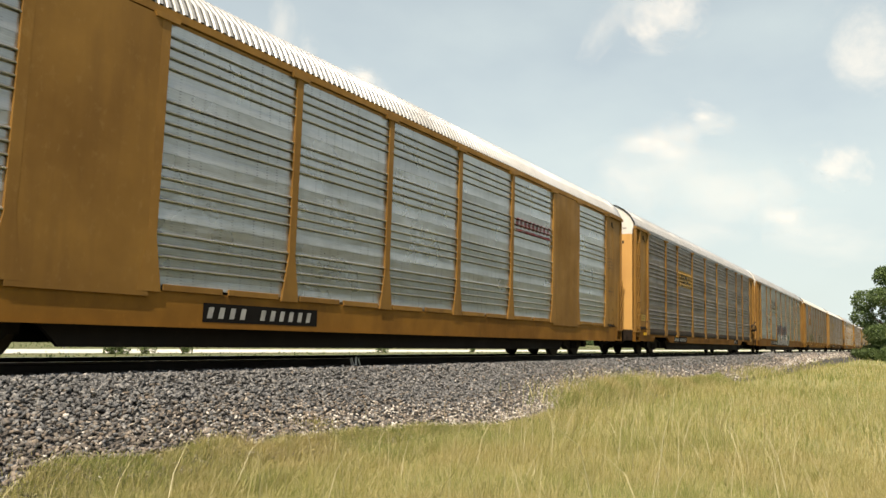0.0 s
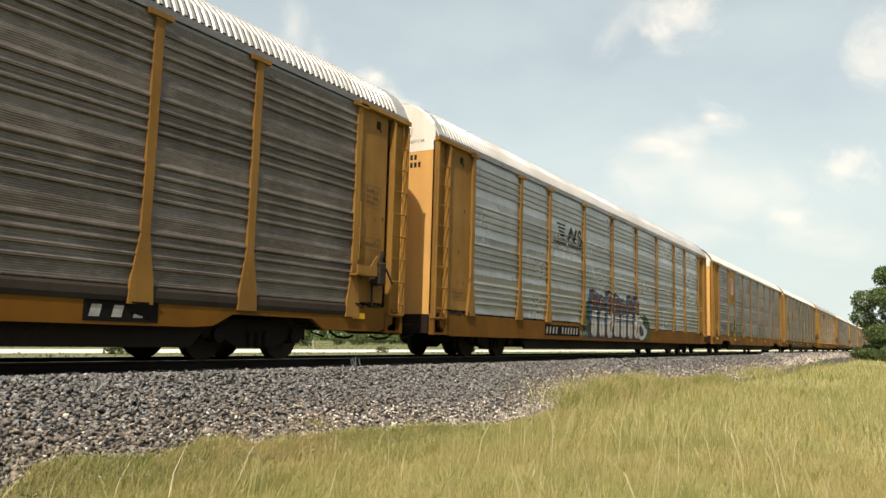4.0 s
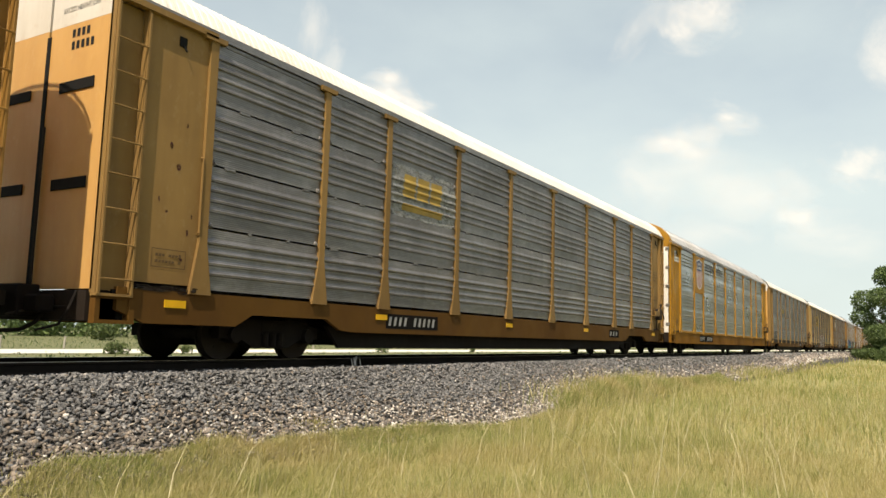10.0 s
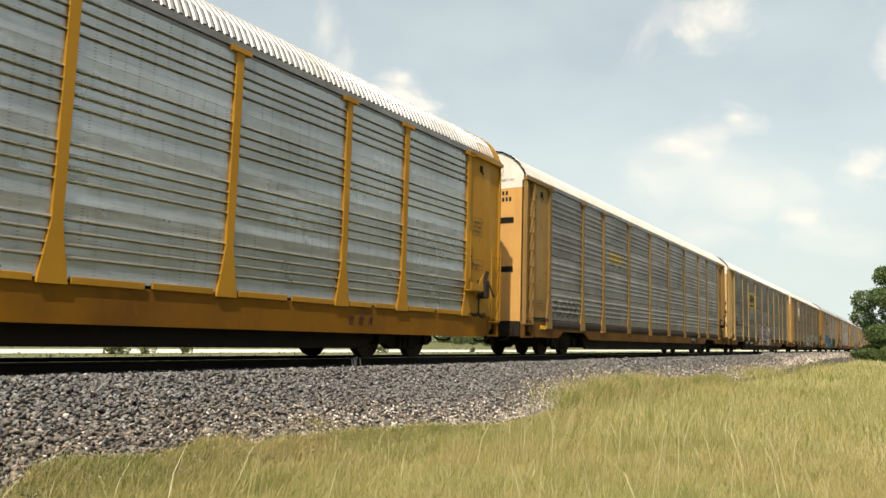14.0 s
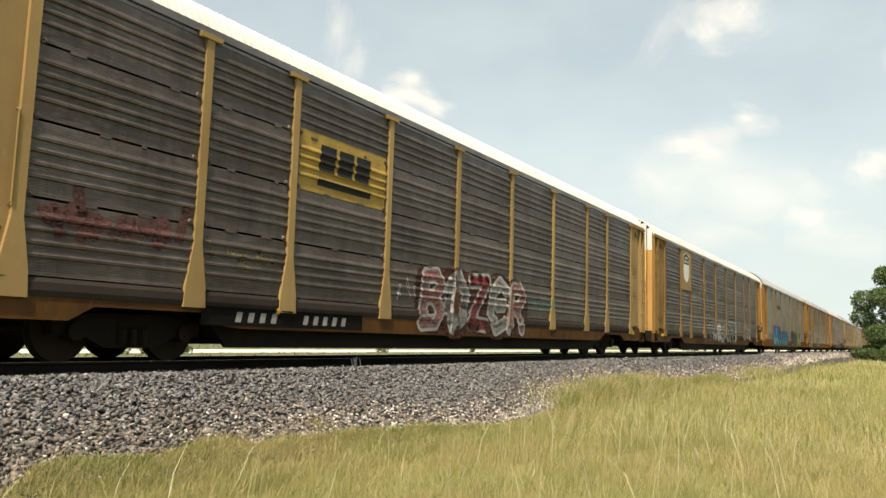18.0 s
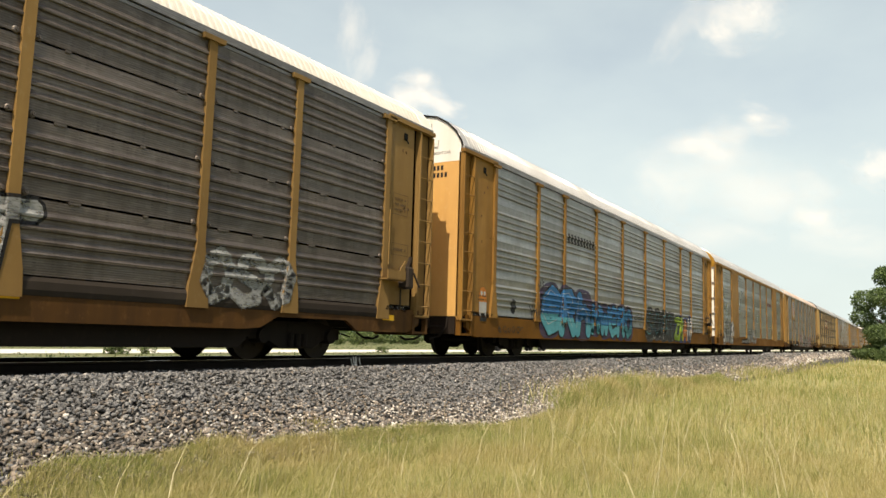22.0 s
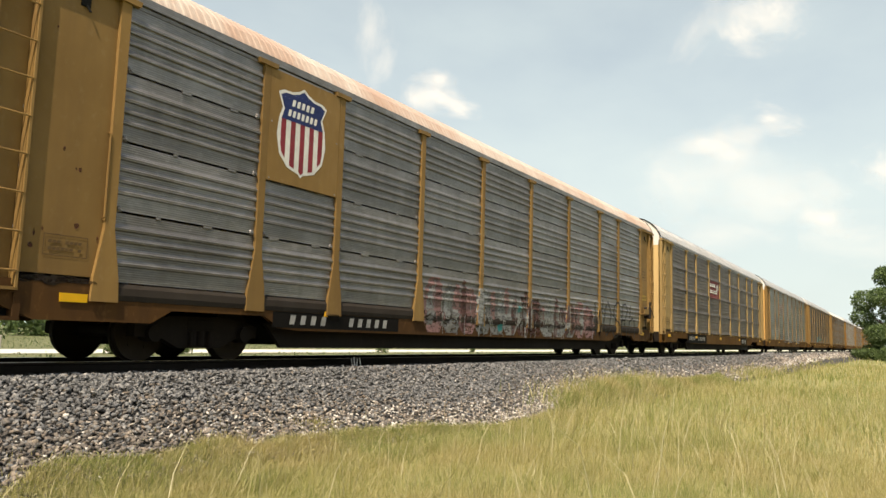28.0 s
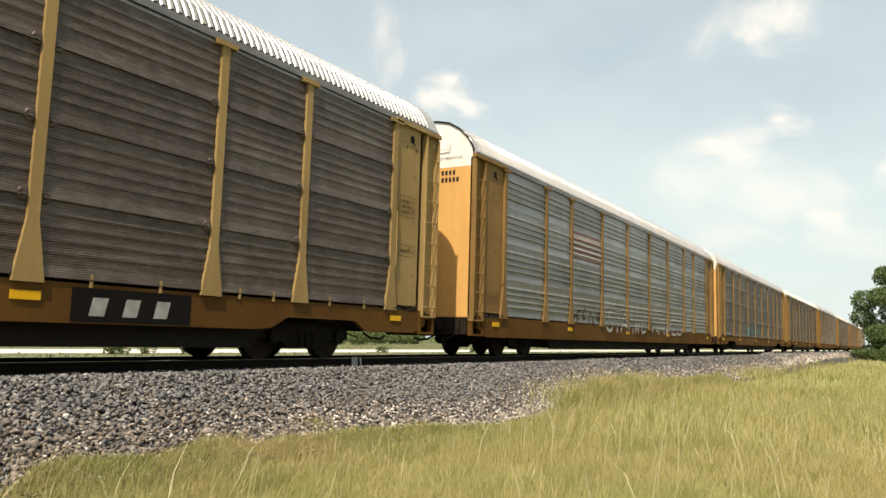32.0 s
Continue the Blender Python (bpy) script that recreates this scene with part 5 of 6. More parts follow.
    tag(c, p, 2.0, 3.6, 0.62, 0.85, 6, "s_black", 77, 0.025)
    paint("sign", c, p, marks(6.7, 9.15, 3.55, 3.85, 9, (), 0.6), "letter_black", 0.006, "dark lettering bars")
    paint("graffiti_figure", c, p, [rounded([(1.02, 0.9), (1.36, 0.9), (1.4, 1.55), (1.3, 1.75), (1.08, 1.75), (0.98, 1.55)], 1)], "s_orange", 0.005, "small sprayed orange figure with bared teeth")
    paint("graffiti_teeth", c, p, [[(1.0, 1.38)] + [(1.0 + 0.0475 * i, 1.02 if i % 2 else 1.12) for i in range(9)] + [(1.38, 1.38)]], "s_white", 0.008)
    paint("graffiti_mouth", c, p, [[(1.0 + 0.0475 * i, 1.00 if i % 2 else 1.10) for i in range(9)] + [(1.36, 0.9), (1.02, 0.9)]], "s_black", 0.0095)
    paint("graffiti_eye", c, p, [oval(1.11, 1.6, 0.05, 0.06), oval(1.27, 1.6, 0.05, 0.06)], "s_white", 0.0085)
    paint("graffiti_patch", c, p, [oval(2.9, 1.35, 0.16, 0.2)], "s_black", 0.006)
    # eleventh car
    c, p = car[10], sp[10]
    lettered_graffiti(c, p, 1.9, 4.8, 0.62, 1.85, ("ess", "hook", "loop", "bow", "ess"), 0.17, ("s_white", "s_pale"), "s_black", 81, 0.05, cloud_mat="s_pale", label="silver graffiti letters outlined in black")
    lettered_graffiti(c, p, 9.7, 13.1, 0.65, 1.7, ("peak", "bars", "loop", "twin", "ess"), 0.16, ("s_pale",), "s_grey", 82, 0.03)
    tag(c, p, 16.4, 18.9, 0.95, 1.45, 6, "s_white", 83, 0.03)
    tag(c, p, 0.7, 1.7, 1.0, 1.3, 5, "s_black", 84, 0.02)
    tag(c, p, 4.9, 5.6, 1.3, 1.7, 4, "s_black", 85, 0.02)
    paint("sign", c, p, marks(17.95, 20.4, 3.5, 3.75, 9), "s_red", 0.006, "faded red lettering bars")
    plate(c, p, 7.7, 10.0, 0.67, 0.84, 11, (4,))
    # twelfth car
    c, p = car[11], sp[11]
    sign_panel(c, p, 1, 3.0)
    shield(c, p, 5.35, 3.22, 1.15, 1.5)
    paint("number_board", c, p, [rect(4.9, 8.6, 0.56, 0.83)], "plate", 0.004, "black painted stretch of sill")
    plate(c, p, 5.3, 8.3, 0.62, 0.78, 11, (4, 5), False)
    streaked_graffiti(c, p, 9.6, 15.0, 0.58, 1.85, 14, 91)
    streaked_graffiti(c, p, 15.0, 20.2, 0.58, 1.75, 12, 92)
    lettered_graffiti(c, p, 20.2, 24.9, 0.6, 1.95, ("wave", "loop", "ess", "bow", "gate"), 0.05, ("s_black",), "s_black", 93, 0.006, label="loose black graffiti strokes")
    tag(c, p, 22.9, 25.2, 1.1, 1.6, 6, "s_white", 94, 0.03)
    # thirteenth car
    c, p = car[12], sp[12]
    for a, b in zip(POSTS, POSTS[1:]):
        for f in (0.3, 0.68):
            put("stake", "stake", lambda bm: box(bm, -0.025, 0.025, -1.52, -1.495, SILL_TOP - 0.05, SILL_TOP + 0.12, 0.005), M["pale"], c, (a + (b - a) * f, 0, 0))
    paint("sign", c, p, [rect(9.45, 12.02, 2.98, 4.0)], "s_maroon", 0.004, "dark red painted field")
    paint("sign_figure", c, p, marks(9.65, 11.0, 3.62, 3.80, 7, (), 0.8) + [rect(9.5, 11.4, 3.40, 3.45), rect(9.5, 11.4, 3.28, 3.35)] + ring(11.55, 3.5, 0.27, 0.09, 20, 250) + ring(11.58, 3.5, 0.12, 0.07, 20, 250), "letter_white", 0.010, "white bars and arcs")
    for a, b in ((4.6, 8.7), (18.5, 20.4)):
        paint("number_board", c, p, [rect(a, b, 0.54, 0.98)], "plate", 0.004, "black painted stretch of sill")
    plate(c, p, 5.0, 8.4, 0.68, 0.86, 11, (4, 5), False)
    plate(c, p, 18.75, 20.25, 0.62, 0.86, 3, (), False)
    # fourteenth car
    c, p = car[13], sp[13]
    paint("sign", c, p, [rect(6.6, 9.15, 3.1 + i * 0.2, 3.2 + i * 0.2) for i in range(5)], "s_pink", 0.005, "red and white striped field")
    paint("sign_stripe", c, p, [rect(6.6, 9.15, 3.2 + i * 0.2, 3.3 + i * 0.2) for i in range(4)], "s_white", 0.005)
    lettered_graffiti(c, p, 9.8, 14.6, 0.8, 1.7, ("ess", "cross", "peak", "gate", "wave", "hook"), 0.1, ("s_white",), "s_black", 101, 0.015, 0.15, label="white sprayed gothic letters")
    lettered_graffiti(c, p, 15.4, 20.4, 0.8, 1.65, ("bars", "peak", "wave", "zed", "ess"), 0.1, ("s_white",), "s_black", 102, 0.015, 0.15)
    tag(c, p, 6.5, 9.2, 0.95, 1.7, 6, "s_rust", 103, 0.06)
    # the cars that follow
    for k, seed in ((14, 1), (15, 2), (16, 3), (17, 4), (18, 5)):
        c, p = car[k], sp[k]
        tag(c, p, 7 + k % 4, 12 + k % 4, 1.0, 2.0, 7, "s_pale" if k % 2 else "s_aqua", 110 + seed, 0.07)


dress_train()


# ---- ground, track and plants ----
def earth(name, cols, scale, bump=0.4, dist=0.05, rough=0.95):
    m, nt, b = nodes_of(name)
    big = noise_fac(nt, scale, 5.0, coords="World", lo=0.38, hi=0.62)
    mid = noise_fac(nt, scale * 9, 5.0, coords="World", lo=0.35, hi=0.68)
    fine = noise_fac(nt, scale * 120, 4.0, coords="World", lo=0.3, hi=0.7)
    c = mixed(nt, big, cols[0], cols[1])
    c = mixed(nt, times(nt, mid, 0.6), c, cols[2])
    c = mixed(nt, times(nt, fine, 0.5), c, cols[3])
    nt.links.new(c, b.inputs["Base Color"])
    b.inputs["Roughness"].default_value = rough
    bumped(nt, b, fine, bump, dist)
    return m


def per_island(name, stops, rough=0.9, patch=None, patch_scale=0.3, trans=0.0, hue=0.0):
    """Colour by piece, from a ramp of colours; patch: a second ramp that takes over in large patches."""
    m, nt, b = nodes_of(name)
    geo = nt.nodes.new("ShaderNodeNewGeometry")

    def ramp(st):
        r = nt.nodes.new("ShaderNodeValToRGB")
        while len(r.color_ramp.elements) < len(st):
            r.color_ramp.elements.new(0.5)
        for e, (p, c) in zip(r.color_ramp.elements, st):
            e.position, e.color = p, (*c, 1)
        nt.links.new(geo.outputs["Random Per Island"], r.inputs[0])
        return r.outputs[0]

    c = ramp(stops)
    if patch:
        c = mixed(nt, noise_fac(nt, patch_scale, 6.0, coords="World", lo=0.42, hi=0.6, rough=0.75), c, ramp(patch))
    fine = noise_fac(nt, 30.0, 3.0, coords="World", lo=0.2, hi=0.8)
    c = mixed(nt, times(nt, fine, 0.35), c, (0.02, 0.02, 0.015), "MIX")
    nt.links.new(c, b.inputs["Base Color"])
    b.inputs["Roughness"].default_value = rough
    if trans:
        b.inputs["Transmission Weight"].default_value = 0.0
        tr = nt.nodes.new("ShaderNodeBsdfTranslucent")
        nt.links.new(c, tr.inputs["Color"])
        mx = nt.nodes.new("ShaderNodeMixShader")
        mx.inputs[0].default_value = trans
        nt.links.new(b.outputs[0], mx.inputs[1])
        nt.links.new(tr.outputs[0], mx.inputs[2])
        nt.links.new(mx.outputs[0], nt.nodes["Material Output"].inputs[0])
    return m


M["ground"] = earth("dry_grassy_soil", ((0.20, 0.215, 0.07), (0.28, 0.26, 0.10), (0.14, 0.165, 0.045), (0.32, 0.29, 0.14)), 0.12)
M["verge"] = earth("green_verge", ((0.10, 0.12, 0.042), (0.15, 0.155, 0.062), (0.07, 0.085, 0.03), (0.18, 0.175, 0.085)), 0.12)
M["gravel"] = earth("ballast_fill", ((0.085, 0.085, 0.09), (0.115, 0.111, 0.107), (0.06, 0.056, 0.052), (0.15, 0.143, 0.138)), 0.6, 1.0, 0.06)
M["road"] = earth("pale_caliche", ((0.68, 0.66, 0.58), (0.60, 0.57, 0.50), (0.72, 0.70, 0.64), (0.55, 0.52, 0.45)), 0.1, 0.3, 0.03)
# near black, because the shade on the rails is put into their colour
M["rail"] = dirty("shaded_rusty_rail", (0.020, 0.015, 0.012), (0.012, 0.010, 0.008), (0.04, 0.027, 0.02), 0.5, 0.4, rough=0.8, metal=0.0, gloss=0.2)
M["railtop"] = plain("polished_rail_head", (0.35, 0.34, 0.33), 0.3, 0.9)
M["stone"] = per_island("ballast_stone", ((0.0, (0.08, 0.082, 0.086)), (0.35, (0.148, 0.151, 0.156)), (0.75, (0.225, 0.227, 0.23)), (0.96, (0.29, 0.285, 0.28)), (1.0, (0.42, 0.40, 0.38))))
M["stone_brown"] = per_island("brown_ballast_stone", ((0.0, (0.08, 0.071, 0.065)), (0.4, (0.155, 0.137, 0.122)), (0.75, (0.225, 0.196, 0.17)), (0.93, (0.24, 0.19, 0.145)), (1.0, (0.40, 0.36, 0.31))))
M["stone_pale"] = per_island("pale_toe_stone", ((0.0, (0.27, 0.23, 0.19)), (0.4, (0.40, 0.345, 0.29)), (0.65, (0.56, 0.51, 0.45)), (1.0, (0.80, 0.77, 0.72))))
M["grass"] = per_island("long_grass", ((0.0, (0.15, 0.20, 0.04)), (0.45, (0.30, 0.345, 0.09)), (0.75, (0.45, 0.43, 0.16)), (1.0, (0.68, 0.61, 0.35))), 0.7,
                        ((0.0, (0.31, 0.285, 0.083)), (0.5, (0.49, 0.415, 0.165)), (1.0, (0.70, 0.61, 0.35))), 0.55, trans=0.35)
M["straw"] = per_island("dry_straw", ((0.0, (0.40, 0.36, 0.16)), (0.5, (0.56, 0.50, 0.28)), (1.0, (0.72, 0.66, 0.45))), 0.7, trans=0.3)
M["leaf"] = per_island("tree_leaf", ((0.0, (0.055, 0.095, 0.03)), (0.6, (0.115, 0.18, 0.055)), (1.0, (0.20, 0.28, 0.09))), 0.6, trans=0.25)
M["brush"] = per_island("brush_leaf", ((0.0, (0.045, 0.075, 0.02)), (0.6, (0.09, 0.135, 0.035)), (1.0, (0.18, 0.22, 0.07))), 0.7, trans=0.25)
M["bark"] = plain("bark", (0.12, 0.09, 0.065), 0.9, vary=0.7, scale=3.0)
M["wood"] = plain("grey_fence_wood", (0.42, 0.39, 0.34), 0.85, vary=0.5)

TOE, SHOULDER, BED_Z, GROUND_Z = 6.3, 8.95, -0.17, -1.15


def surf_z(x, y):
    """Height of the near ground and of the ballast slope."""
    x, y = np.asarray(x, float), np.asarray(y, float)
    soft = 0.05 * np.sin(x * 0.45 + 0.6 * y) + 0.04 * np.sin(0.21 * x - 0.5 * y + 1.0)
    return np.where(y < TOE, GROUND_Z + soft * np.clip((TOE - y) / 2, 0, 1), np.minimum(BED_Z, GROUND_Z + (y - TOE) * (BED_Z - GROUND_Z) / (SHOULDER - TOE)))


def grass_edge(x):
    return np.interp(x, (0, 3.0, 3.9, 4.3, 4.7, 5.6, 5.9, 6.4, 6.8, 6.9, 7.1, 7.6, 8.7, 9.4, 10.0, 11.4, 12.4, 13.4, 14.9, 16.1, 17.2, 19.3, 21.9, 23.3, 24.7, 27.8, 31.8, 36.8, 47, 62, 89, 200), (6.6, 6.62, 6.72, 7.0, 7.08, 7.0, 6.98, 7.16, 7.08, 6.93, 6.86, 6.9, 6.9, 6.85, 6.75, 6.55, 6.38, 6.3, 6.44, 6.7, 6.93, 7.14, 7.42, 7.48, 7.08, 6.98, 6.88, 6.98, 7.1, 7.4, 7.85, 7.9)) + 0.03 * np.sin(x * 1.9) + 0.03 * np.sin(x * 4.3 + 1)


def mesh_from(name, verts, loops, sizes, material, parent=None):
    me = bpy.data.meshes.new(name)
    me.vertices.add(len(verts))
    me.vertices.foreach_set("co", np.asarray(verts, np.float32).ravel())
    loops, sizes = np.asarray(loops, np.int32), np.asarray(sizes, np.int32)
    me.loops.add(len(loops))
    me.loops.foreach_set("vertex_index", loops)
    me.polygons.add(len(sizes))
    me.polygons.foreach_set("loop_start", np.concatenate(([0], np.cumsum(sizes)[:-1])).astype(np.int32))
    me.update(calc_edges=True)
    me.materials.append(material)
    ob = new(name, me)
    ob.parent = parent
    return ob


def build_ground():
    ys = np.concatenate((-np.geomspace(2500, 12, 14), np.linspace(-8, TOE, 15), (TOE + 0.01, 9.0, 14.0, 20.0, 30.0, 43.0, 52.0, 60.0, 75.0), np.geomspace(90, 2500, 10)))
    xs = np.concatenate((-np.geomspace(2500, 8, 14), np.linspace(-4, 60, 60), np.geomspace(65, 2500, 16)))
    X, Y = np.meshgrid(xs, ys)
    Z = np.where(Y < TOE, surf_z(X, np.minimum(Y, TOE - 0.001)), GROUND_Z)
    Z = np.where(np.abs(X) > 150, GROUND_Z, Z)
    n, m = X.shape
    idx = np.arange(n * m).reshape(n, m)
    q = np.stack((idx[:-1, :-1], idx[:-1, 1:], idx[1:, 1:], idx[1:, :-1]), -1).reshape(-1, 4)
    g = mesh_from("ground", np.stack((X, Y, Z), -1).reshape(-1, 3), q.ravel(), np.full(len(q), 4), M["ground"])
    tagged(g, "flat dry grassland with yellow green growth", "ground", kind="structure")
    bm = bmesh.new()
    prism(bm, ((TOE - 0.15, GROUND_Z - 0.2), (TOE, GROUND_Z - 0.005), (SHOULDER, BED_Z - 0.04), (12.15, BED_Z - 0.04), (14.8, GROUND_Z - 0.005), (14.9, GROUND_Z - 0.2)), -420.0, 900.0)
    bmesh.ops.transform(bm, matrix=Matrix(((0, 1, 0, 0), (1, 0, 0, 0), (0, 0, 1, 0), (0, 0, 0, 1))), verts=bm.verts)
    bmesh.ops.recalc_face_normals(bm, faces=bm.faces)
    me = bpy.data.meshes.new("ballast_bed")
    bm.to_mesh(me)
    bm.free()
    me.materials.append(M["gravel"])
    tagged(new("ballast_bed", me), "raised bed of grey crushed stone", "track bed", kind="structure")
    bm = bmesh.new()
    for y0, y1, z in ((15.0, 43.85, 0.012), (51.65, 700.0, 0.03)):
        vs = [bm.verts.new(p) for p in ((-900, y0, GROUND_Z + z), (1500, y0, GROUND_Z + z), (1500, y1, GROUND_Z + z + (0.4 if y1 > 100 else 0)), (-900, y1, GROUND_Z + z + (0.4 if y1 > 100 else 0)))]
        bm.faces.new(vs)
    me = bpy.data.meshes.new("verge")
    bm.to_mesh(me)
    bm.free()
    me.materials.append(M["verge"])
    tagged(new("verge", me), "green grassy verge on both sides of the road", "verge", kind="structure")
    bm = bmesh.new()
    box(bm, -600, 900, 43.9, 51.6, GROUND_Z - 0.1, GROUND_Z + 0.04)
    me = bpy.data.meshes.new("road")
    bm.to_mesh(me)
    bm.free()
    me.materials.append(M["road"])
    tagged(new("road", me), "pale caliche road running beside the track", "road", kind="structure")


def make_rail(bm):
    prof = ((-0.075, -0.17), (0.075, -0.17), (0.075, -0.155), (0.01, -0.13), (0.01, -0.045), (0.036, -0.035), (0.036, -0.006), (-0.036, -0.006), (-0.036, -0.035), (-0.01, -0.045), (-0.01, -0.13), (-0.075, -0.155))
    a = [bm.verts.new((-420.0, y, z)) for y, z in prof]
    b = [bm.verts.new((900.0, y, z)) for y, z in prof]
    for i in range(len(prof)):
        bm.faces.new((a[i], a[(i + 1) % len(prof)], b[(i + 1) % len(prof)], b[i]))
    bmesh.ops.recalc_face_normals(bm, faces=bm.faces)


def build_track():
    for y in (-0.75, 0.75):
        r = put("rail", "rail", make_rail, M["rail"], None, (0, TRACK_Y + y, 0))
        tagged(r, "rusty steel rail with shade in its dark colour and a worn bright head", "rail", "rails of the track")
        put("rail_head", "railhead", lambda bm: box(bm, -420, 900, -0.033, 0.033, -0.005, 0.0), M["railtop"], r, label="polished running surface")


def stone_templates(rng, count=14):
    out = []
    for _ in range(count):
        bm = bmesh.new()
        flat = np.array((1.0, rng.uniform(0.55, 0.8), rng.uniform(0.32, 0.55)))
        for _ in range(9):
            v = np.sign(rng.normal(size=3)) * rng.uniform(0.25, 1.0, 3) ** 0.5
            bm.verts.new(v * flat * 0.8)
        r = bmesh.ops.convex_hull(bm, input=bm.verts)
        bmesh.ops.delete(bm, geom=list({g for g in r["geom_interior"] + r["geom_unused"] if isinstance(g, bmesh.types.BMVert)}), context="VERTS")
        bm.verts.index_update()
        out.append((np.array([v.co for v in bm.verts]), np.array([[v.index for v in f.verts] for f in bm.faces])))
        bm.free()
    return out


def scatter_stones(name, pts, sizes, material, rng, label):
    tpl = stone_templates(rng)
    V, F, base = [], [], 0
    kind = rng.integers(0, len(tpl), len(pts))
    for k, (tv, tf) in enumerate(tpl):
        sel = np.where(kind == k)[0]
        n = len(sel)
        if not n:
            continue
        # lying mostly flat, turned any way, tilted a little
        yaw, tilt, side = rng.uniform(0, math.tau, n), rng.normal(0, 0.55, n), rng.normal(0, 0.55, n)
        q = np.stack((np.cos(yaw / 2), np.sin(tilt / 2), np.sin(side / 2), np.sin(yaw / 2)), -1)
        q /= np.linalg.norm(q, axis=1)[:, None]
        w, x, y, z = q.T
        R = np.stack((1 - 2 * (y * y + z * z), 2 * (x * y - z * w), 2 * (x * z + y * w), 2 * (x * y + z * w), 1 - 2 * (x * x + z * z), 2 * (y * z - x * w), 2 * (x * z - y * w), 2 * (y * z + x * w), 1 - 2 * (x * x + y * y)), -1).reshape(n, 3, 3)
        v = np.einsum("nij,kj->nki", R, tv) * sizes[sel][:, None, None] + pts[sel][:, None, :]
        f = tf[None] + (base + np.arange(n) * len(tv))[:, None, None]
        V.append(v.reshape(-1, 3))
        F.append(f.reshape(-1, 3))
        base += n * len(tv)
    F = np.concatenate(F)
    ob = mesh_from(name, np.concatenate(V), F.ravel(), np.full(len(F), 3), material)
    tagged(ob, label, "gravel", kind="stuff")
    return ob


def build_ballast():
    rng = np.random.default_rng(3)

    def strip(n, x0, x1, y0, y1, power=1.0):
        x = x0 + (x1 - x0) * rng.random(n) ** power
        y = rng.uniform(y0, y1, n)
        return x, y

    x, y = strip(30000, 3.0, 24.0, 6.3, 9.35, 1.35)
    x2, y2 = strip(9000, 24.0, 60.0, 6.6, 9.35, 1.5)
    x4, y4 = strip(9000, 60.0, 150.0, 6.6, 9.35, 1.3)
    x3, y3 = strip(4000, -22.0, 3.0, 6.5, 9.35)
    x, y = np.concatenate((x, x2, x3, x4)), np.concatenate((y, y2, y3, y4))
    ok = y > grass_edge(x) - 0.4
    x, y = x[ok], y[ok]
    low = np.clip((y - TOE) / (SHOULDER - TOE), 0, 1)
    off = y - grass_edge(x)
    mix = rng.random(len(x))
    pale = mix < np.clip(0.95 - off * 0.8, 0.015, 0.72) * np.clip((x - 4.0) / 8.0, 0.16, 1.0)
    brown = ~pale & (rng.random(len(x)) < np.clip(0.95 - off * 0.62, 0.05, 0.85))
    size = rng.uniform(0.028, 0.054, len(x)) * np.where((x > 24) | (x < 3), 1.5, 1.0) * np.where(x > 60, 2.2, 1.0)
    z = surf_z(x, y) + size * rng.uniform(-0.15, 0.65, len(x))
    P = np.stack((x, y, z), -1)
    grey = ~pale & ~brown
    scatter_stones("ballast_stone", P[grey], size[grey], M["stone"], rng, "loose grey crushed stone on the track shoulder")
    scatter_stones("brown_stone", P[brown], size[brown], M["stone_brown"], rng, "earth stained brown grey stone on the lower slope")
    scatter_stones("pale_stone", P[pale], size[pale] * 0.95, M["stone_pale"], rng, "white and tan stones at the foot of the ballast")


def blades(rng, x, y, z, h, w, lean):
    """Tapered bent blades: two quads and a tip each."""
    n = len(x)
    a, b = rng.uniform(0, math.tau, n), rng.uniform(0, math.tau, n)
    dx, dy = np.cos(a) * w, np.sin(a) * w
    bend = rng.uniform(0.05, 1.0, n) * lean * h
    bx, by = np.cos(b) * bend + 0.12 * h, np.sin(b) * bend
    V = np.empty((n, 5, 3))
    V[:, 0] = np.stack((x - dx, y - dy, z), -1)
    V[:, 1] = np.stack((x + dx, y + dy, z), -1)
    V[:, 2] = np.stack((x + dx * 0.7 + bx * 0.35, y + dy * 0.7 + by * 0.35, z + h * 0.55), -1)
    V[:, 3] = np.stack((x - dx * 0.7 + bx * 0.35, y - dy * 0.7 + by * 0.35, z + h * 0.55), -1)
    V[:, 4] = np.stack((x + bx, y + by, z + h * np.sqrt(np.clip(1 - (bend / h) ** 2 * 0.5, 0.3, 1))), -1)
    i = np.arange(n)[:, None] * 5
    loops = (i + np.array([0, 1, 2, 3, 3, 2, 4])[None]).ravel()
    return V.reshape(-1, 3), loops, np.tile((4, 3), n)


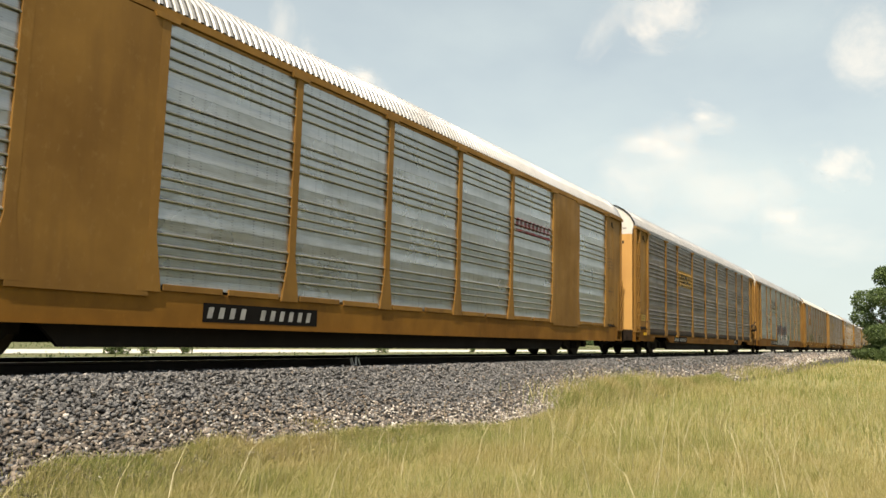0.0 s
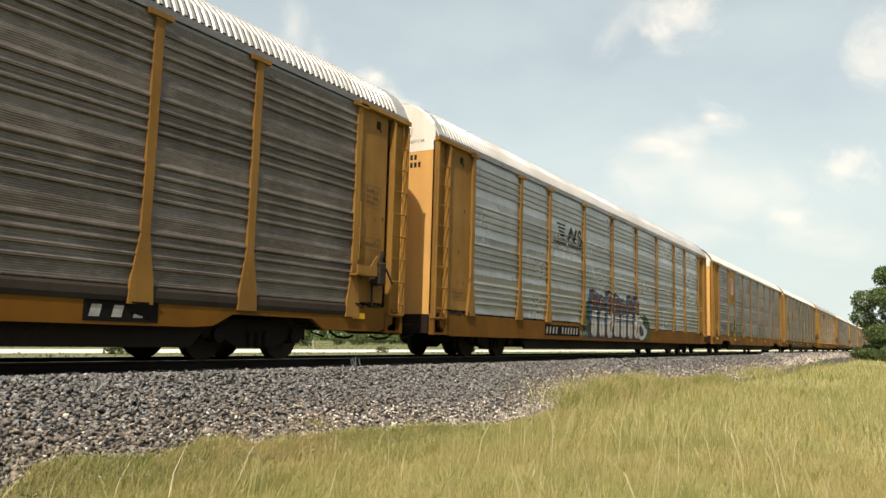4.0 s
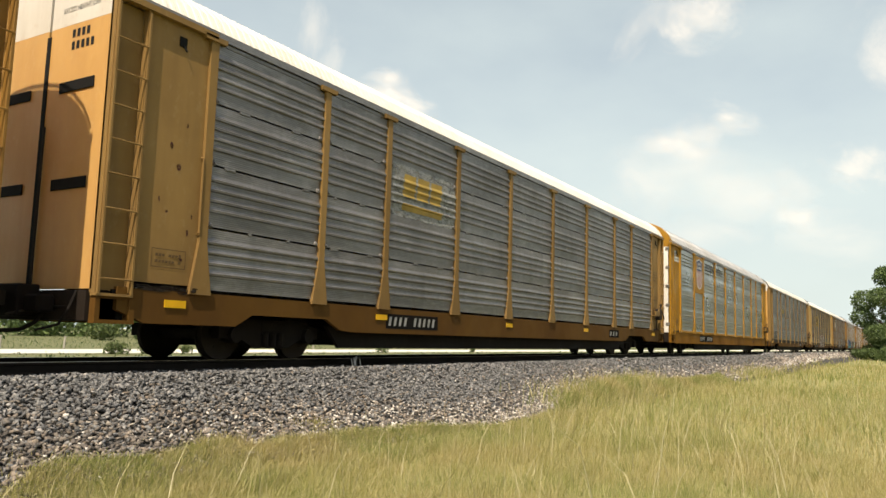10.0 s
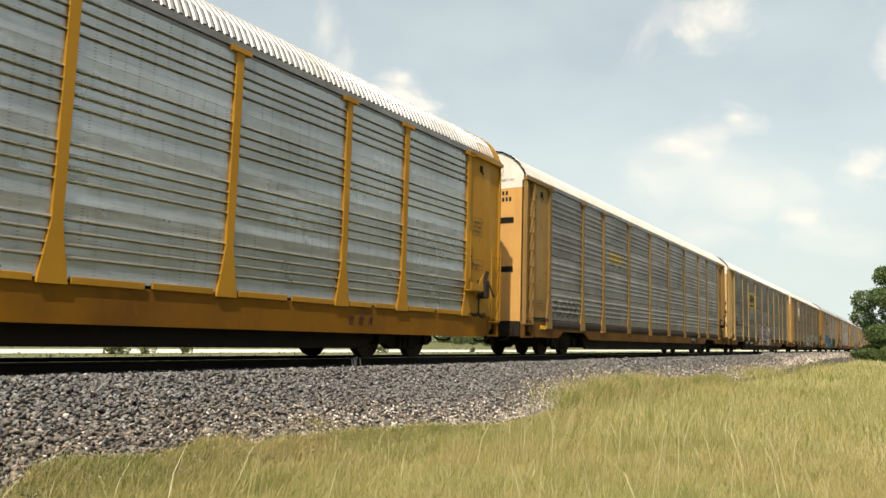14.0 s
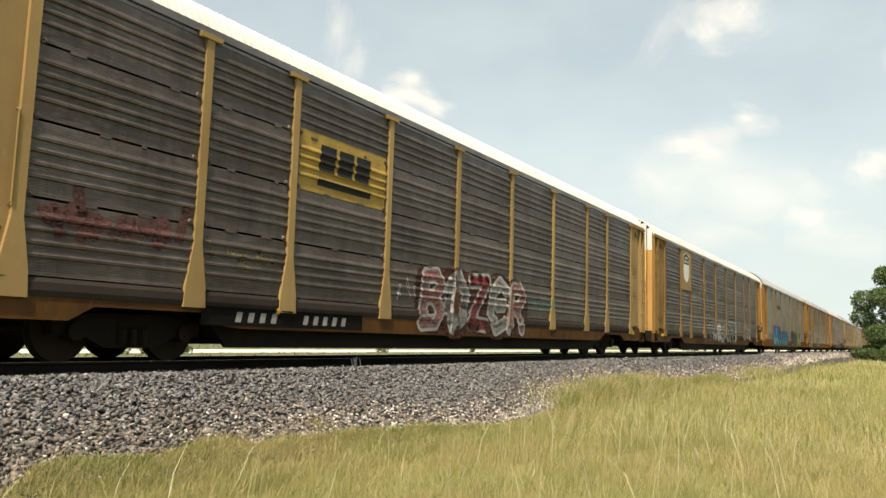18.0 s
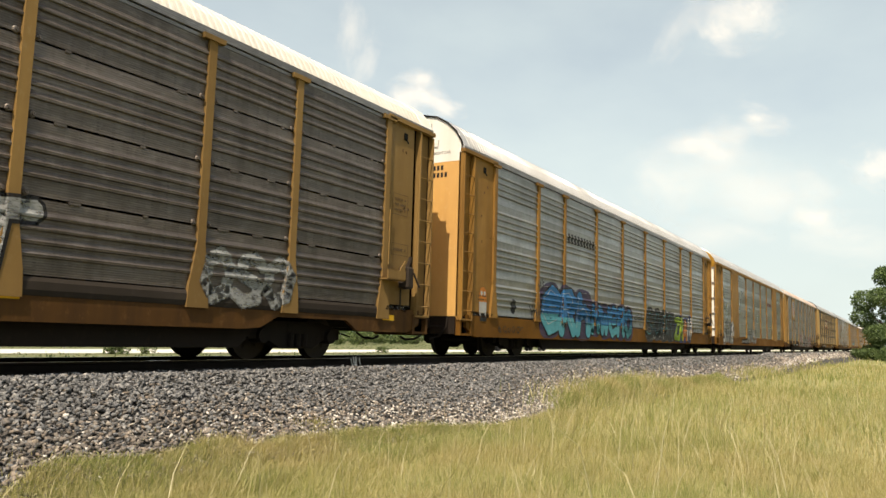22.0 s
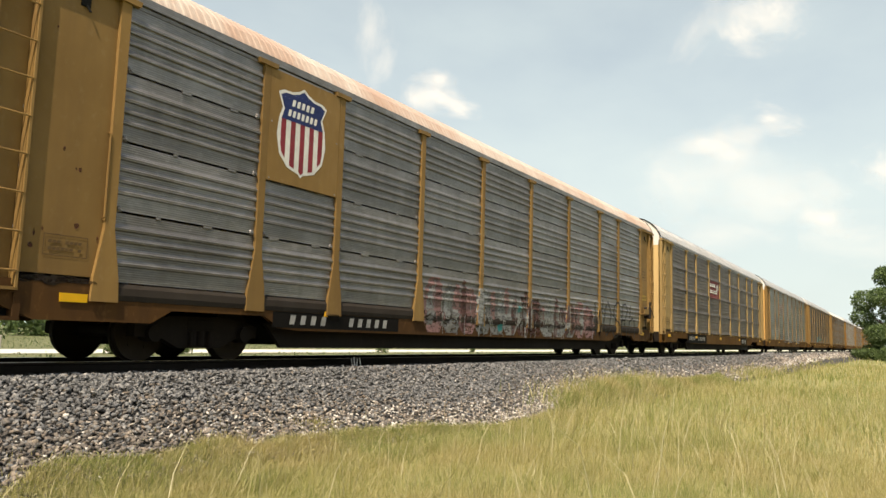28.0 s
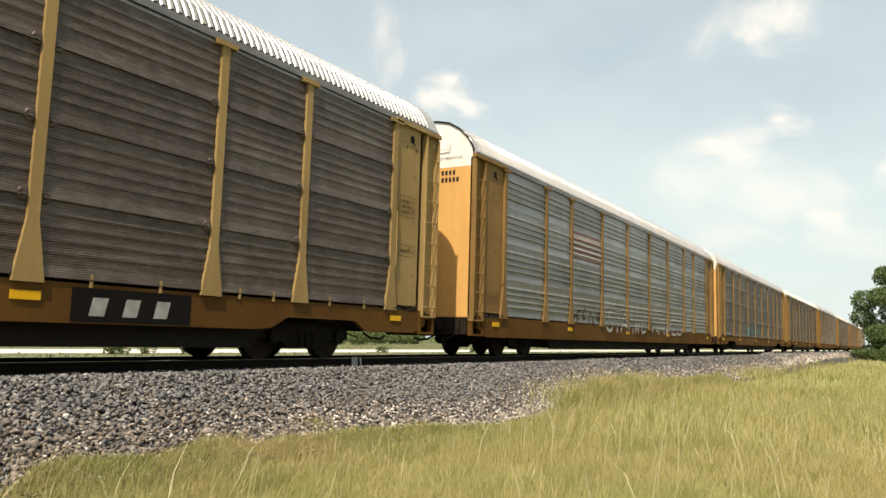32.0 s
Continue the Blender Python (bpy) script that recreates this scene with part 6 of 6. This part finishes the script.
def build_grass():
    rng = np.random.default_rng(5)
    fields = []

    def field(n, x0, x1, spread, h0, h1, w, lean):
        """Blades over the wedge of ground in the camera's view, between two distances."""
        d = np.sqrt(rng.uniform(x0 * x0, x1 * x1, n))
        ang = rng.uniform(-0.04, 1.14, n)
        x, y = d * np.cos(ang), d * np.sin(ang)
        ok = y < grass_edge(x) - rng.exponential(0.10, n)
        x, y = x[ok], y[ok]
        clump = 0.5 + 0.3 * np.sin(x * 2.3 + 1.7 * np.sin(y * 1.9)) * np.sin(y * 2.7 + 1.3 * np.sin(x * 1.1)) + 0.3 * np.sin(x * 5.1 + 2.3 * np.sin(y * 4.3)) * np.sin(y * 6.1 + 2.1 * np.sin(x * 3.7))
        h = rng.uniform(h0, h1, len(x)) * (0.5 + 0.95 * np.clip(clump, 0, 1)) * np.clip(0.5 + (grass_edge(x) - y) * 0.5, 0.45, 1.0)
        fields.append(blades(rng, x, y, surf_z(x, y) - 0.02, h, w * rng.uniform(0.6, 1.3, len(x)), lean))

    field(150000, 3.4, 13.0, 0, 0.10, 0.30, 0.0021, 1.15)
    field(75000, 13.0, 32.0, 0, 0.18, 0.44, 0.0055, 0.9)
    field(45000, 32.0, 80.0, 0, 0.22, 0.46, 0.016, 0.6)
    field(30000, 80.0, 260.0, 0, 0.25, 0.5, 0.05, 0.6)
    # the same grass all round, thinner outside the camera's view
    n = 60000
    x, y = rng.uniform(-30, 45, n), rng.uniform(-25, 6.9, n)
    ok = (np.hypot(x, y) > 2.6) & ((np.arctan2(y, x) < -0.04) | (np.arctan2(y, x) > 1.14)) & (y < grass_edge(np.maximum(x, 0)) - 0.05)
    x, y = x[ok], y[ok]
    fields.append(blades(rng, x, y, surf_z(x, y) - 0.02, rng.uniform(0.15, 0.36, len(x)), rng.uniform(0.005, 0.012, len(x)), 0.9))
    # tall thin stalks that stand over the rest
    stalks = len(fields)
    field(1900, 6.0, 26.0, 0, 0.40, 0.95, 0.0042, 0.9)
    straw = fields.pop(stalks)
    tagged(mesh_from("grass_stalk", *straw, M["straw"]), "pale dry seed stalks standing over the grass", "grass", kind="stuff")
    # short growth over the foot of the slope
    x = rng.uniform(3.2, 34.0, 42000) ** 1.0
    y = grass_edge(x) - rng.exponential(0.22, len(x)) - 0.02
    fields.append(blades(rng, x, y, surf_z(x, y) - 0.01, rng.uniform(0.06, 0.16, len(x)) * (0.9 + x / 24), 0.0016 + 0.00022 * x, 1.2))
    x = rng.uniform(3.2, 13.0, 40000)
    y = grass_edge(x) - rng.uniform(0.05, 1.3, len(x))
    fields.append(blades(rng, x, y, surf_z(x, y) - 0.01, rng.uniform(0.08, 0.19, len(x)), 0.0024 + 0.0001 * x, 1.2))
    # a few sprigs on the slope above the edge, and tall clumps where it juts out
    for cx, cy, n, r, h in ((8.55, 7.2, 420, 0.22, 0.1), (6.6, 7.0, 350, 0.3, 0.16), (4.2, 6.9, 260, 0.5, 0.16), (18.3, 6.8, 1500, 1.3, 0.5), (21.0, 7.0, 1500, 1.4, 0.5), (24.0, 7.0, 1200, 1.5, 0.5), (43.0, 6.7, 900, 3.0, 0.5)):
        x, y = cx + rng.normal(0, r, n), cy + rng.normal(0, min(r * 0.5, 0.3), n)
        fields.append(blades(rng, x, y, surf_z(x, y) - 0.02, rng.uniform(0.4, 1.0, n) * h, 0.0022 + 0.00022 * cx * rng.uniform(0.6, 1.3, n), 0.8))
    V, Lo, S, base = [], [], [], 0
    for v, lo, s in fields:
        V.append(v)
        Lo.append(lo + base)
        S.append(s)
        base += len(v)
    g = mesh_from("grass", np.concatenate(V), np.concatenate(Lo), np.concatenate(S), M["grass"])
    tagged(g, "long yellow green grass gone to seed", "grass", kind="stuff")
    # the verge beyond the track
    x = rng.uniform(0, 220, 26000)
    y = np.concatenate((rng.uniform(15, 43.5, 9000), rng.uniform(52, 110, 17000)))
    v, lo, s = blades(rng, x, y, np.full(len(x), GROUND_Z), rng.uniform(0.08, 0.26, len(x)), rng.uniform(0.02, 0.05, len(x)), 0.9)
    g = mesh_from("verge_grass", v, lo, s, M["brush"])
    tagged(g, "green grass along the far road", "grass", kind="stuff")


def leaf_cloud(rng, centres, radii, per, size):
    """Many small leaf quads scattered in the outer shells of uneven lobes."""
    V = []
    for c, r in zip(centres, radii):
        n = int(per * r * r)
        d = rng.normal(size=(n, 3))
        d /= np.linalg.norm(d, axis=1)[:, None]
        rr = r * rng.uniform(0.45, 1.0, n) ** 0.5 * (1 + 0.18 * np.sin(d[:, 0] * 7 + c[0]) * np.sin(d[:, 2] * 6))
        p = np.asarray(c) + d * rr[:, None] * np.array((1, 1, 0.85))
        a = rng.normal(size=(n, 3))
        a /= np.linalg.norm(a, axis=1)[:, None]
        b = np.cross(a, rng.normal(size=(n, 3)))
        b /= np.linalg.norm(b, axis=1)[:, None]
        s = size * rng.uniform(0.6, 1.3, n)[:, None]
        V.append(np.stack((p - a * s, p - b * s * 0.55, p + a * s, p + b * s * 0.55), 1).reshape(-1, 3))
    V = np.concatenate(V)
    return V, np.arange(len(V)), np.full(len(V) // 4, 4)


def tree(x, y, height, radius, seed, label):
    rng = np.random.default_rng(seed)
    t = new("tree")
    t.matrix_basis = pose(x, y, GROUND_Z)
    tagged(t, label, "tree", "trees by the track")
    bm = bmesh.new()
    rodz = [(0, 0, 0), (0.1, 0.1, height * 0.2), (-0.1, 0.2, height * 0.42), (0.1, 0, height * 0.7)]
    for i, (p, q) in enumerate(zip(rodz, rodz[1:])):
        d = Vector(q) - Vector(p)
        m = Matrix.Translation((Vector(p) + Vector(q)) / 2) @ d.to_track_quat("Z", "Y").to_matrix().to_4x4()
        bmesh.ops.create_cone(bm, cap_ends=True, segments=10, radius1=0.38 - 0.1 * i, radius2=0.28 - 0.1 * i + 0.02, depth=d.length, matrix=m)
    tips = []
    for i in range(9):
        a, z = i * 2.4, height * rng.uniform(0.2, 0.6)
        tip = (math.cos(a) * radius * 0.6, math.sin(a) * radius * 0.6, z + height * 0.2)
        tips.append(tip)
        rod(bm, (0, 0.1, z), tip, 0.09, 6)
    me = bpy.data.meshes.new("trunk")
    bm.to_mesh(me)
    bm.free()
    me.materials.append(M["bark"])
    tr = new("trunk", me)
    tr.parent = t
    cs, rs = [], []
    for i in range(34):
        u = rng.uniform(0.08, 0.95)
        a = rng.uniform(0, math.tau)
        rad = radius * math.sqrt(max(0.05, 1 - ((u - 0.42) / 0.62) ** 2)) * rng.uniform(0.35, 0.88)
        cs.append((math.cos(a) * rad, math.sin(a) * rad, height * u))
        rs.append(rng.uniform(0.9, 1.9) * radius / 6)
    v, lo, s = leaf_cloud(rng, cs, rs, 520, 0.17)
    mesh_from("crown", v, lo, s, M["leaf"], t)
    return t


def bush(x, y, radius, seed, label="low green bush beside the road", mat="brush", size=0.07, per=900):
    rng = np.random.default_rng(seed)
    b = new("bush")
    b.matrix_basis = pose(x, y, GROUND_Z)
    tagged(b, label, "bush", "bushes beyond the track")
    bm = bmesh.new()
    for i in range(6):
        a = i * 1.1
        rod(bm, (0, 0, 0), (math.cos(a) * radius * 0.5, math.sin(a) * radius * 0.5, radius * 0.8), 0.02, 5)
    me = bpy.data.meshes.new("stem")
    bm.to_mesh(me)
    bm.free()
    me.materials.append(M["bark"])
    st = new("stem", me)
    st.parent = b
    cs = [(rng.normal() * radius * 0.45, rng.normal() * radius * 0.45, radius * rng.uniform(0.3, 0.8)) for _ in range(7)]
    v, lo, s = leaf_cloud(rng, cs, [radius * rng.uniform(0.35, 0.6) for _ in cs], per, size)
    mesh_from("foliage", v, lo, s, M[mat], b)
    return b


build_ground()
build_track()
build_ballast()
build_grass()
tree(132, 0.6, 15.0, 6.4, 11, "broad dark green tree with dense foliage")
tree(141, -4.5, 13.5, 6.0, 12, "dark green tree behind the nearer one")
for i, (bx, by, br) in enumerate(((128, 5.2, 1.6), (127, 3.0, 1.9), (129, 0.5, 2.0), (140, 6.6, 1.4))):
    bush(bx, by, br, 40 + i, "dark green undergrowth at the foot of the tree", "leaf", 0.13, 420)
for i, (bx, by, br) in enumerate(((30.5, 42.5, 0.8), (33.0, 42.8, 0.5), (36.0, 42.5, 0.55), (60, 43, 0.6), (78, 43.0, 0.5))):
    bush(bx, by, br, 60 + i)
for i in range(22):
    rr = random.Random(i)
    bush(20 + i * 8.0 + rr.uniform(-2, 2), rr.uniform(62, 95), rr.uniform(1.0, 2.4), 90 + i, "green brush on the bank beyond the road", "brush", 0.2, 130)


def far_woods():
    rng = np.random.default_rng(77)
    xs = np.arange(-60, 420, 4.0)
    cs = [(x + rng.uniform(-2, 2), 120 + rng.uniform(-9, 9), rng.uniform(0.5, 5.5)) for x in xs for _ in range(2)]
    v, lo, s = leaf_cloud(rng, cs, [rng.uniform(2.2, 4.2) for _ in cs], 26, 0.5)
    w = mesh_from("far_woods", v + np.array((0, 0, GROUND_Z)), lo, s, M["leaf"])
    tagged(w, "low green wood beyond the road", "woods", kind="stuff")


def unseen_woods():
    """Unseen wood, added so the car sides mirror it and get less skylight."""
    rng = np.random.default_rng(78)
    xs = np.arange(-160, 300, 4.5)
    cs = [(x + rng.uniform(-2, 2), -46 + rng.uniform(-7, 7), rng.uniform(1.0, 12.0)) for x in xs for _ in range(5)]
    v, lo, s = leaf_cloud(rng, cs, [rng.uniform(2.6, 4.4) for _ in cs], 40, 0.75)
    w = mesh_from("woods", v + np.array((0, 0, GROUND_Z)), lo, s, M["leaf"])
    tagged(w, "unseen green wood added to darken the car sides", "woods", kind="stuff")


far_woods()
unseen_woods()


def make_fence_post(bm):
    rod(bm, (0, 0, -0.1), (0.02, 0, 0.95), 0.07, 8)


for i, px in enumerate((24.0, 29.5, 34.0, 41.0, 50.0, 62.0)):
    p = put("fence_post", "fpost", make_fence_post, M["wood"], None, (px, 53.0 + 0.3 * (i % 2), GROUND_Z), turn=pose(0, 0, 0, (i * 7) % 5 - 2, (i * 5) % 4 - 2, 0))
    tagged(p, "short weathered grey wooden post by the road", "fence post", "posts along the road")


# ---- a lorry on the far road, seen under the cars ----
M["tyre"] = plain("black_tyre_rubber", (0.02, 0.02, 0.02), 0.8)
M["truck_white"] = plain("white_lorry_paint", (0.55, 0.56, 0.57), 0.4)


def make_road_wheel(bm):
    rod(bm, (0, -0.15, 0), (0, 0.15, 0), 0.5, 20)
    rod(bm, (0, -0.19, 0), (0, -0.15, 0), 0.22, 12)


def road_truck():
    t = new("lorry")
    tagged(t, "white articulated lorry driving along the pale road", "lorry")
    put("trailer", "trailer", lambda bm: box(bm, 4.6, 17.5, -1.25, 1.25, 1.15, 4.0, 0.05), M["truck_white"], t)
    cab = put("cab", "cab", lambda bm: prism(bm, ((0.0, 0.6), (4.2, 0.6), (4.2, 3.3), (1.9, 3.4), (1.5, 2.1), (0.1, 1.8)), -1.2, 1.2), M["truck_white"], t)
    put("bumper", "bumper", lambda bm: box(bm, -0.12, -0.01, -1.2, 1.2, 0.4, 0.8, 0.02), M["plate"], cab)
    put("chassis", "chassis", lambda bm: box(bm, 0.4, 17.2, -0.45, 0.45, 0.75, 1.1), M["black"], t)
    out = []
    for x in (1.1, 4.3, 5.6, 14.6, 15.9):
        for y in (-1.05, 1.05):
            out.append((put("road_wheel", "rwheel", make_road_wheel, M["tyre"], t, (x, y, 0.5)), x, y))
    return t, out


LORRY, LORRY_WHEELS = road_truck()


# ---- clouds ----
def cloud_material(name, dense):
    m, nt, b = nodes_of(name)
    nt.nodes.remove(b)
    tc = nt.nodes.new("ShaderNodeTexCoord")
    inf = nt.nodes.new("ShaderNodeObjectInfo")
    off = nt.nodes.new("ShaderNodeVectorMath")
    off.operation = "MULTIPLY_ADD"
    nt.links.new(inf.outputs["Random"], off.inputs[0])
    off.inputs[1].default_value = (40, 20, 60)
    nt.links.new(tc.outputs["Generated"], off.inputs[2])
    n = nt.nodes.new("ShaderNodeTexNoise")
    n.inputs["Scale"].default_value, n.inputs["Detail"].default_value, n.inputs["Roughness"].default_value = 2.6, 9.0, 0.62
    nt.links.new(off.outputs[0], n.inputs["Vector"])
    # round falloff towards the rim
    sub = nt.nodes.new("ShaderNodeVectorMath")
    sub.operation = "SUBTRACT"
    nt.links.new(tc.outputs["Generated"], sub.inputs[0])
    sub.inputs[1].default_value = (0.5, 0.5, 0.5)
    flat = nt.nodes.new("ShaderNodeVectorMath")
    flat.operation = "MULTIPLY"
    flat.inputs[1].default_value = (1, 1, 0)
    nt.links.new(sub.outputs[0], flat.inputs[0])
    ln = nt.nodes.new("ShaderNodeVectorMath")
    ln.operation = "LENGTH"
    nt.links.new(flat.outputs[0], ln.inputs[0])
    fall = nt.nodes.new("ShaderNodeMapRange")
    fall.inputs["From Min"].default_value, fall.inputs["From Max"].default_value = 0.0, 0.5
    fall.inputs["To Min"].default_value, fall.inputs["To Max"].default_value = -0.55, -1.75
    nt.links.new(ln.outputs["Value"], fall.inputs["Value"])
    add = nt.nodes.new("ShaderNodeMath")
    add.operation = "MULTIPLY_ADD"
    nt.links.new(n.outputs["Fac"], add.inputs[0])
    add.inputs[1].default_value = 2.0
    nt.links.new(fall.outputs[0], add.inputs[2])
    mr = nt.nodes.new("ShaderNodeMapRange")
    mr.interpolation_type = "SMOOTHSTEP"
    mr.inputs["From Min"].default_value, mr.inputs["From Max"].default_value = -0.5, 0.9
    mr.inputs["To Max"].default_value = dense
    nt.links.new(add.outputs[0], mr.inputs["Value"])
    # the cloud glows by itself, in place of sunlight on it
    em = nt.nodes.new("ShaderNodeEmission")
    em.inputs["Color"].default_value = (1.0, 0.985, 0.93, 1)
    em.inputs["Strength"].default_value = 0.78
    tr = nt.nodes.new("ShaderNodeBsdfTransparent")
    mx = nt.nodes.new("ShaderNodeMixShader")
    nt.links.new(mr.outputs[0], mx.inputs[0])
    nt.links.new(tr.outputs[0], mx.inputs[1])
    nt.links.new(em.outputs[0], mx.inputs[2])
    nt.links.new(mx.outputs[0], nt.nodes["Material Output"].inputs[0])
    return m


M["cloud"] = cloud_material("glowing_cloud", 0.75)
M["veil"] = cloud_material("thin_cloud_veil", 0.38)
CLOUDS = []
CLOUD_H = 700.0
WIND = 7.4
DRIFT = Vector((0.52, -0.854, 0))


def make_cloud(bm):
    bmesh.ops.create_grid(bm, x_segments=12, y_segments=12, size=1.0)
    for v in bm.verts:
        v.co.z = 0.12 * (1 - v.co.length_squared)


def cloud(azimuth, elevation, wide, high, lean=0.0, when=0.0, mat="cloud"):
    """A cloud at one moment, by its bearing from the track's direction and its height angle in degrees."""
    a, e = radians(azimuth), radians(elevation)
    d = CLOUD_H / math.sin(e)
    at = Vector((math.cos(a) * math.cos(e), math.sin(a) * math.cos(e), math.sin(e))) * d
    ob = put("cloud", "cloud", make_cloud, M[mat], None)
    tagged(ob, "soft white self-lit cloud with ragged edges" if mat == "cloud" else "thin pale veil of cloud", "cloud", "drifting clouds")
    ob.data = ob.data.copy()
    sx, sy = d * math.tan(radians(wide)) * 0.75, d * math.tan(radians(high)) * 0.75
    for v in ob.data.vertices:
        v.co = (v.co.x * sx, v.co.y * sy, v.co.z * min(sx, sy))
    CLOUDS.append((ob, at - DRIFT * (WIND * when), lean))


for sort, when, rows in (
    ("cloud", 16.0, ((11.3, 22.7, 5.6, 4.2, 10), (12.6, 22.1, 3.4, 2.6, 30), (10.0, 23.0, 3.2, 2.6, 60), (11.3, 14.8, 4.6, 2.4, 12), (9.5, 15.8, 3.8, 2.0, 18), (14.2, 14.4, 4.2, 1.9, 8), (12.5, 13.9, 5.0, 2.4, 20), (2.1, 11.8, 4.0, 2.6, 15), (1.1, 12.2, 3.2, 2.4, 40), (5.4, 8.8, 3.6, 2.3, 10), (-1.8, 19.1, 6.0, 6.0, 30))),
    ("veil", 16.0, ((15.6, 22.3, 2.4, 5.5, 35), (12.9, 12.4, 10.0, 5.0, 10), (15.4, 10.9, 6.0, 4.4, 40), (6.6, 10.8, 4.5, 3.6, 30), (9.1, 10.3, 7.0, 4.6, 20), (12.5, 7.8, 8.0, 3.6, 0), (3.2, 7.4, 10.0, 4.0, 0))),
    ("cloud", 21.5, ((33.8, 18.1, 3.8, 2.8, 15), (32.6, 17.7, 3.2, 2.0, 20), (34.8, 17.7, 2.8, 2.2, 50), (33.5, 19.1, 2.4, 1.8, 0), (31.6, 17.1, 3.0, 1.6, 10))),
    ("veil", 21.5, ((39.0, 22.2, 2.6, 6.0, 5), (38.0, 20.1, 2.4, 4.0, 20))),
):
    for az, el, wi, hi, le in rows:
        cloud(az, el, wi, hi, le, when, sort)


def rail_tuft():
    """Pale dry grass beside the near rail that sways in the wind of the train."""
    rng = random.Random(77)
    base = new("grass_tuft")
    base.location = (12.35, 9.42, BED_Z)
    tagged(base, "pale dry grass tuft swaying beside the rail", "grass")
    out = []
    for i in range(5):
        dx, dy, h = rng.uniform(-0.12, 0.12), rng.uniform(-0.05, 0.05), rng.uniform(0.16, 0.26)
        st = put("grass_stem", ("stem", i), lambda bm, h=h: tube(bm, ((0, 0, 0), (0.004, 0, h * 0.5), (0.02, 0, h)), 0.012, 5), M["letter_white"], base, (dx, dy, 0))
        out.append((st, dx, dy, rng.uniform(0, 6.3)))
    return out


STEMS = rail_tuft()


# ---- movement ----
def motions():
    for st, dx, dy, ph in STEMS:
        walk(st, [(i * 0.2, pose(dx, dy, 0, 8 * math.sin(i * 1.3 + ph), -14 + 18 * math.sin(i * 1.9 + ph * 2), 0)) for i in range(161)])
    ts = [i * 0.5 for i in range(65)]
    for car, x0, wheels in CARS:
        walk(car, [(t, pose(train_x(t) + x0, TRACK_Y, 0)) for t in ts])
        for w in wheels:
            x, z = w.location.x, w.location.z
            # the wheels are keyed as they roll past; far away they rest on their first or last turn
            near = [i / 30 for i in range(961) if -45.0 < train_x(i / 30) + x0 < 100.0] or [0.0]
            rows = []
            for t in sorted({0.0, 32.0} | set(near)):
                turn = (train_x(min(max(t, near[0]), near[-1])) - 0.64) / WHEEL_R
                rows.append((t, Matrix.Translation((x, 0, z)) @ Matrix.Rotation(turn, 4, "Y")))
            walk(w, rows)
    lorry_x = lambda t: 46.5 - 26.5 * (t - 23.6)
    walk(LORRY, [(i * 1.0, pose(lorry_x(i), 47.0, GROUND_Z + 0.04)) for i in range(33)])
    for w, x, y in LORRY_WHEELS:
        walk(w, [(i / 30, Matrix.Translation((x, y, 0.5)) @ Matrix.Rotation((lorry_x(i / 30) - 46.5) / 0.5, 4, "Y")) if 600 <= i <= 780 else (i / 30, Matrix.Translation((x, y, 0.5)) @ Matrix.Rotation((lorry_x(20 if i < 600 else 26) - 46.5) / 0.5, 4, "Y")) for i in [0] + list(range(600, 781)) + [960]])
    for ob, at, lean in CLOUDS:
        rows = []
        for t in (0.0, 16.0, 32.0):
            p = at + DRIFT * (WIND * t)
            rows.append((t, look(p, (0, 0, 0.47), lean)))
        walk(ob, rows)


motions()
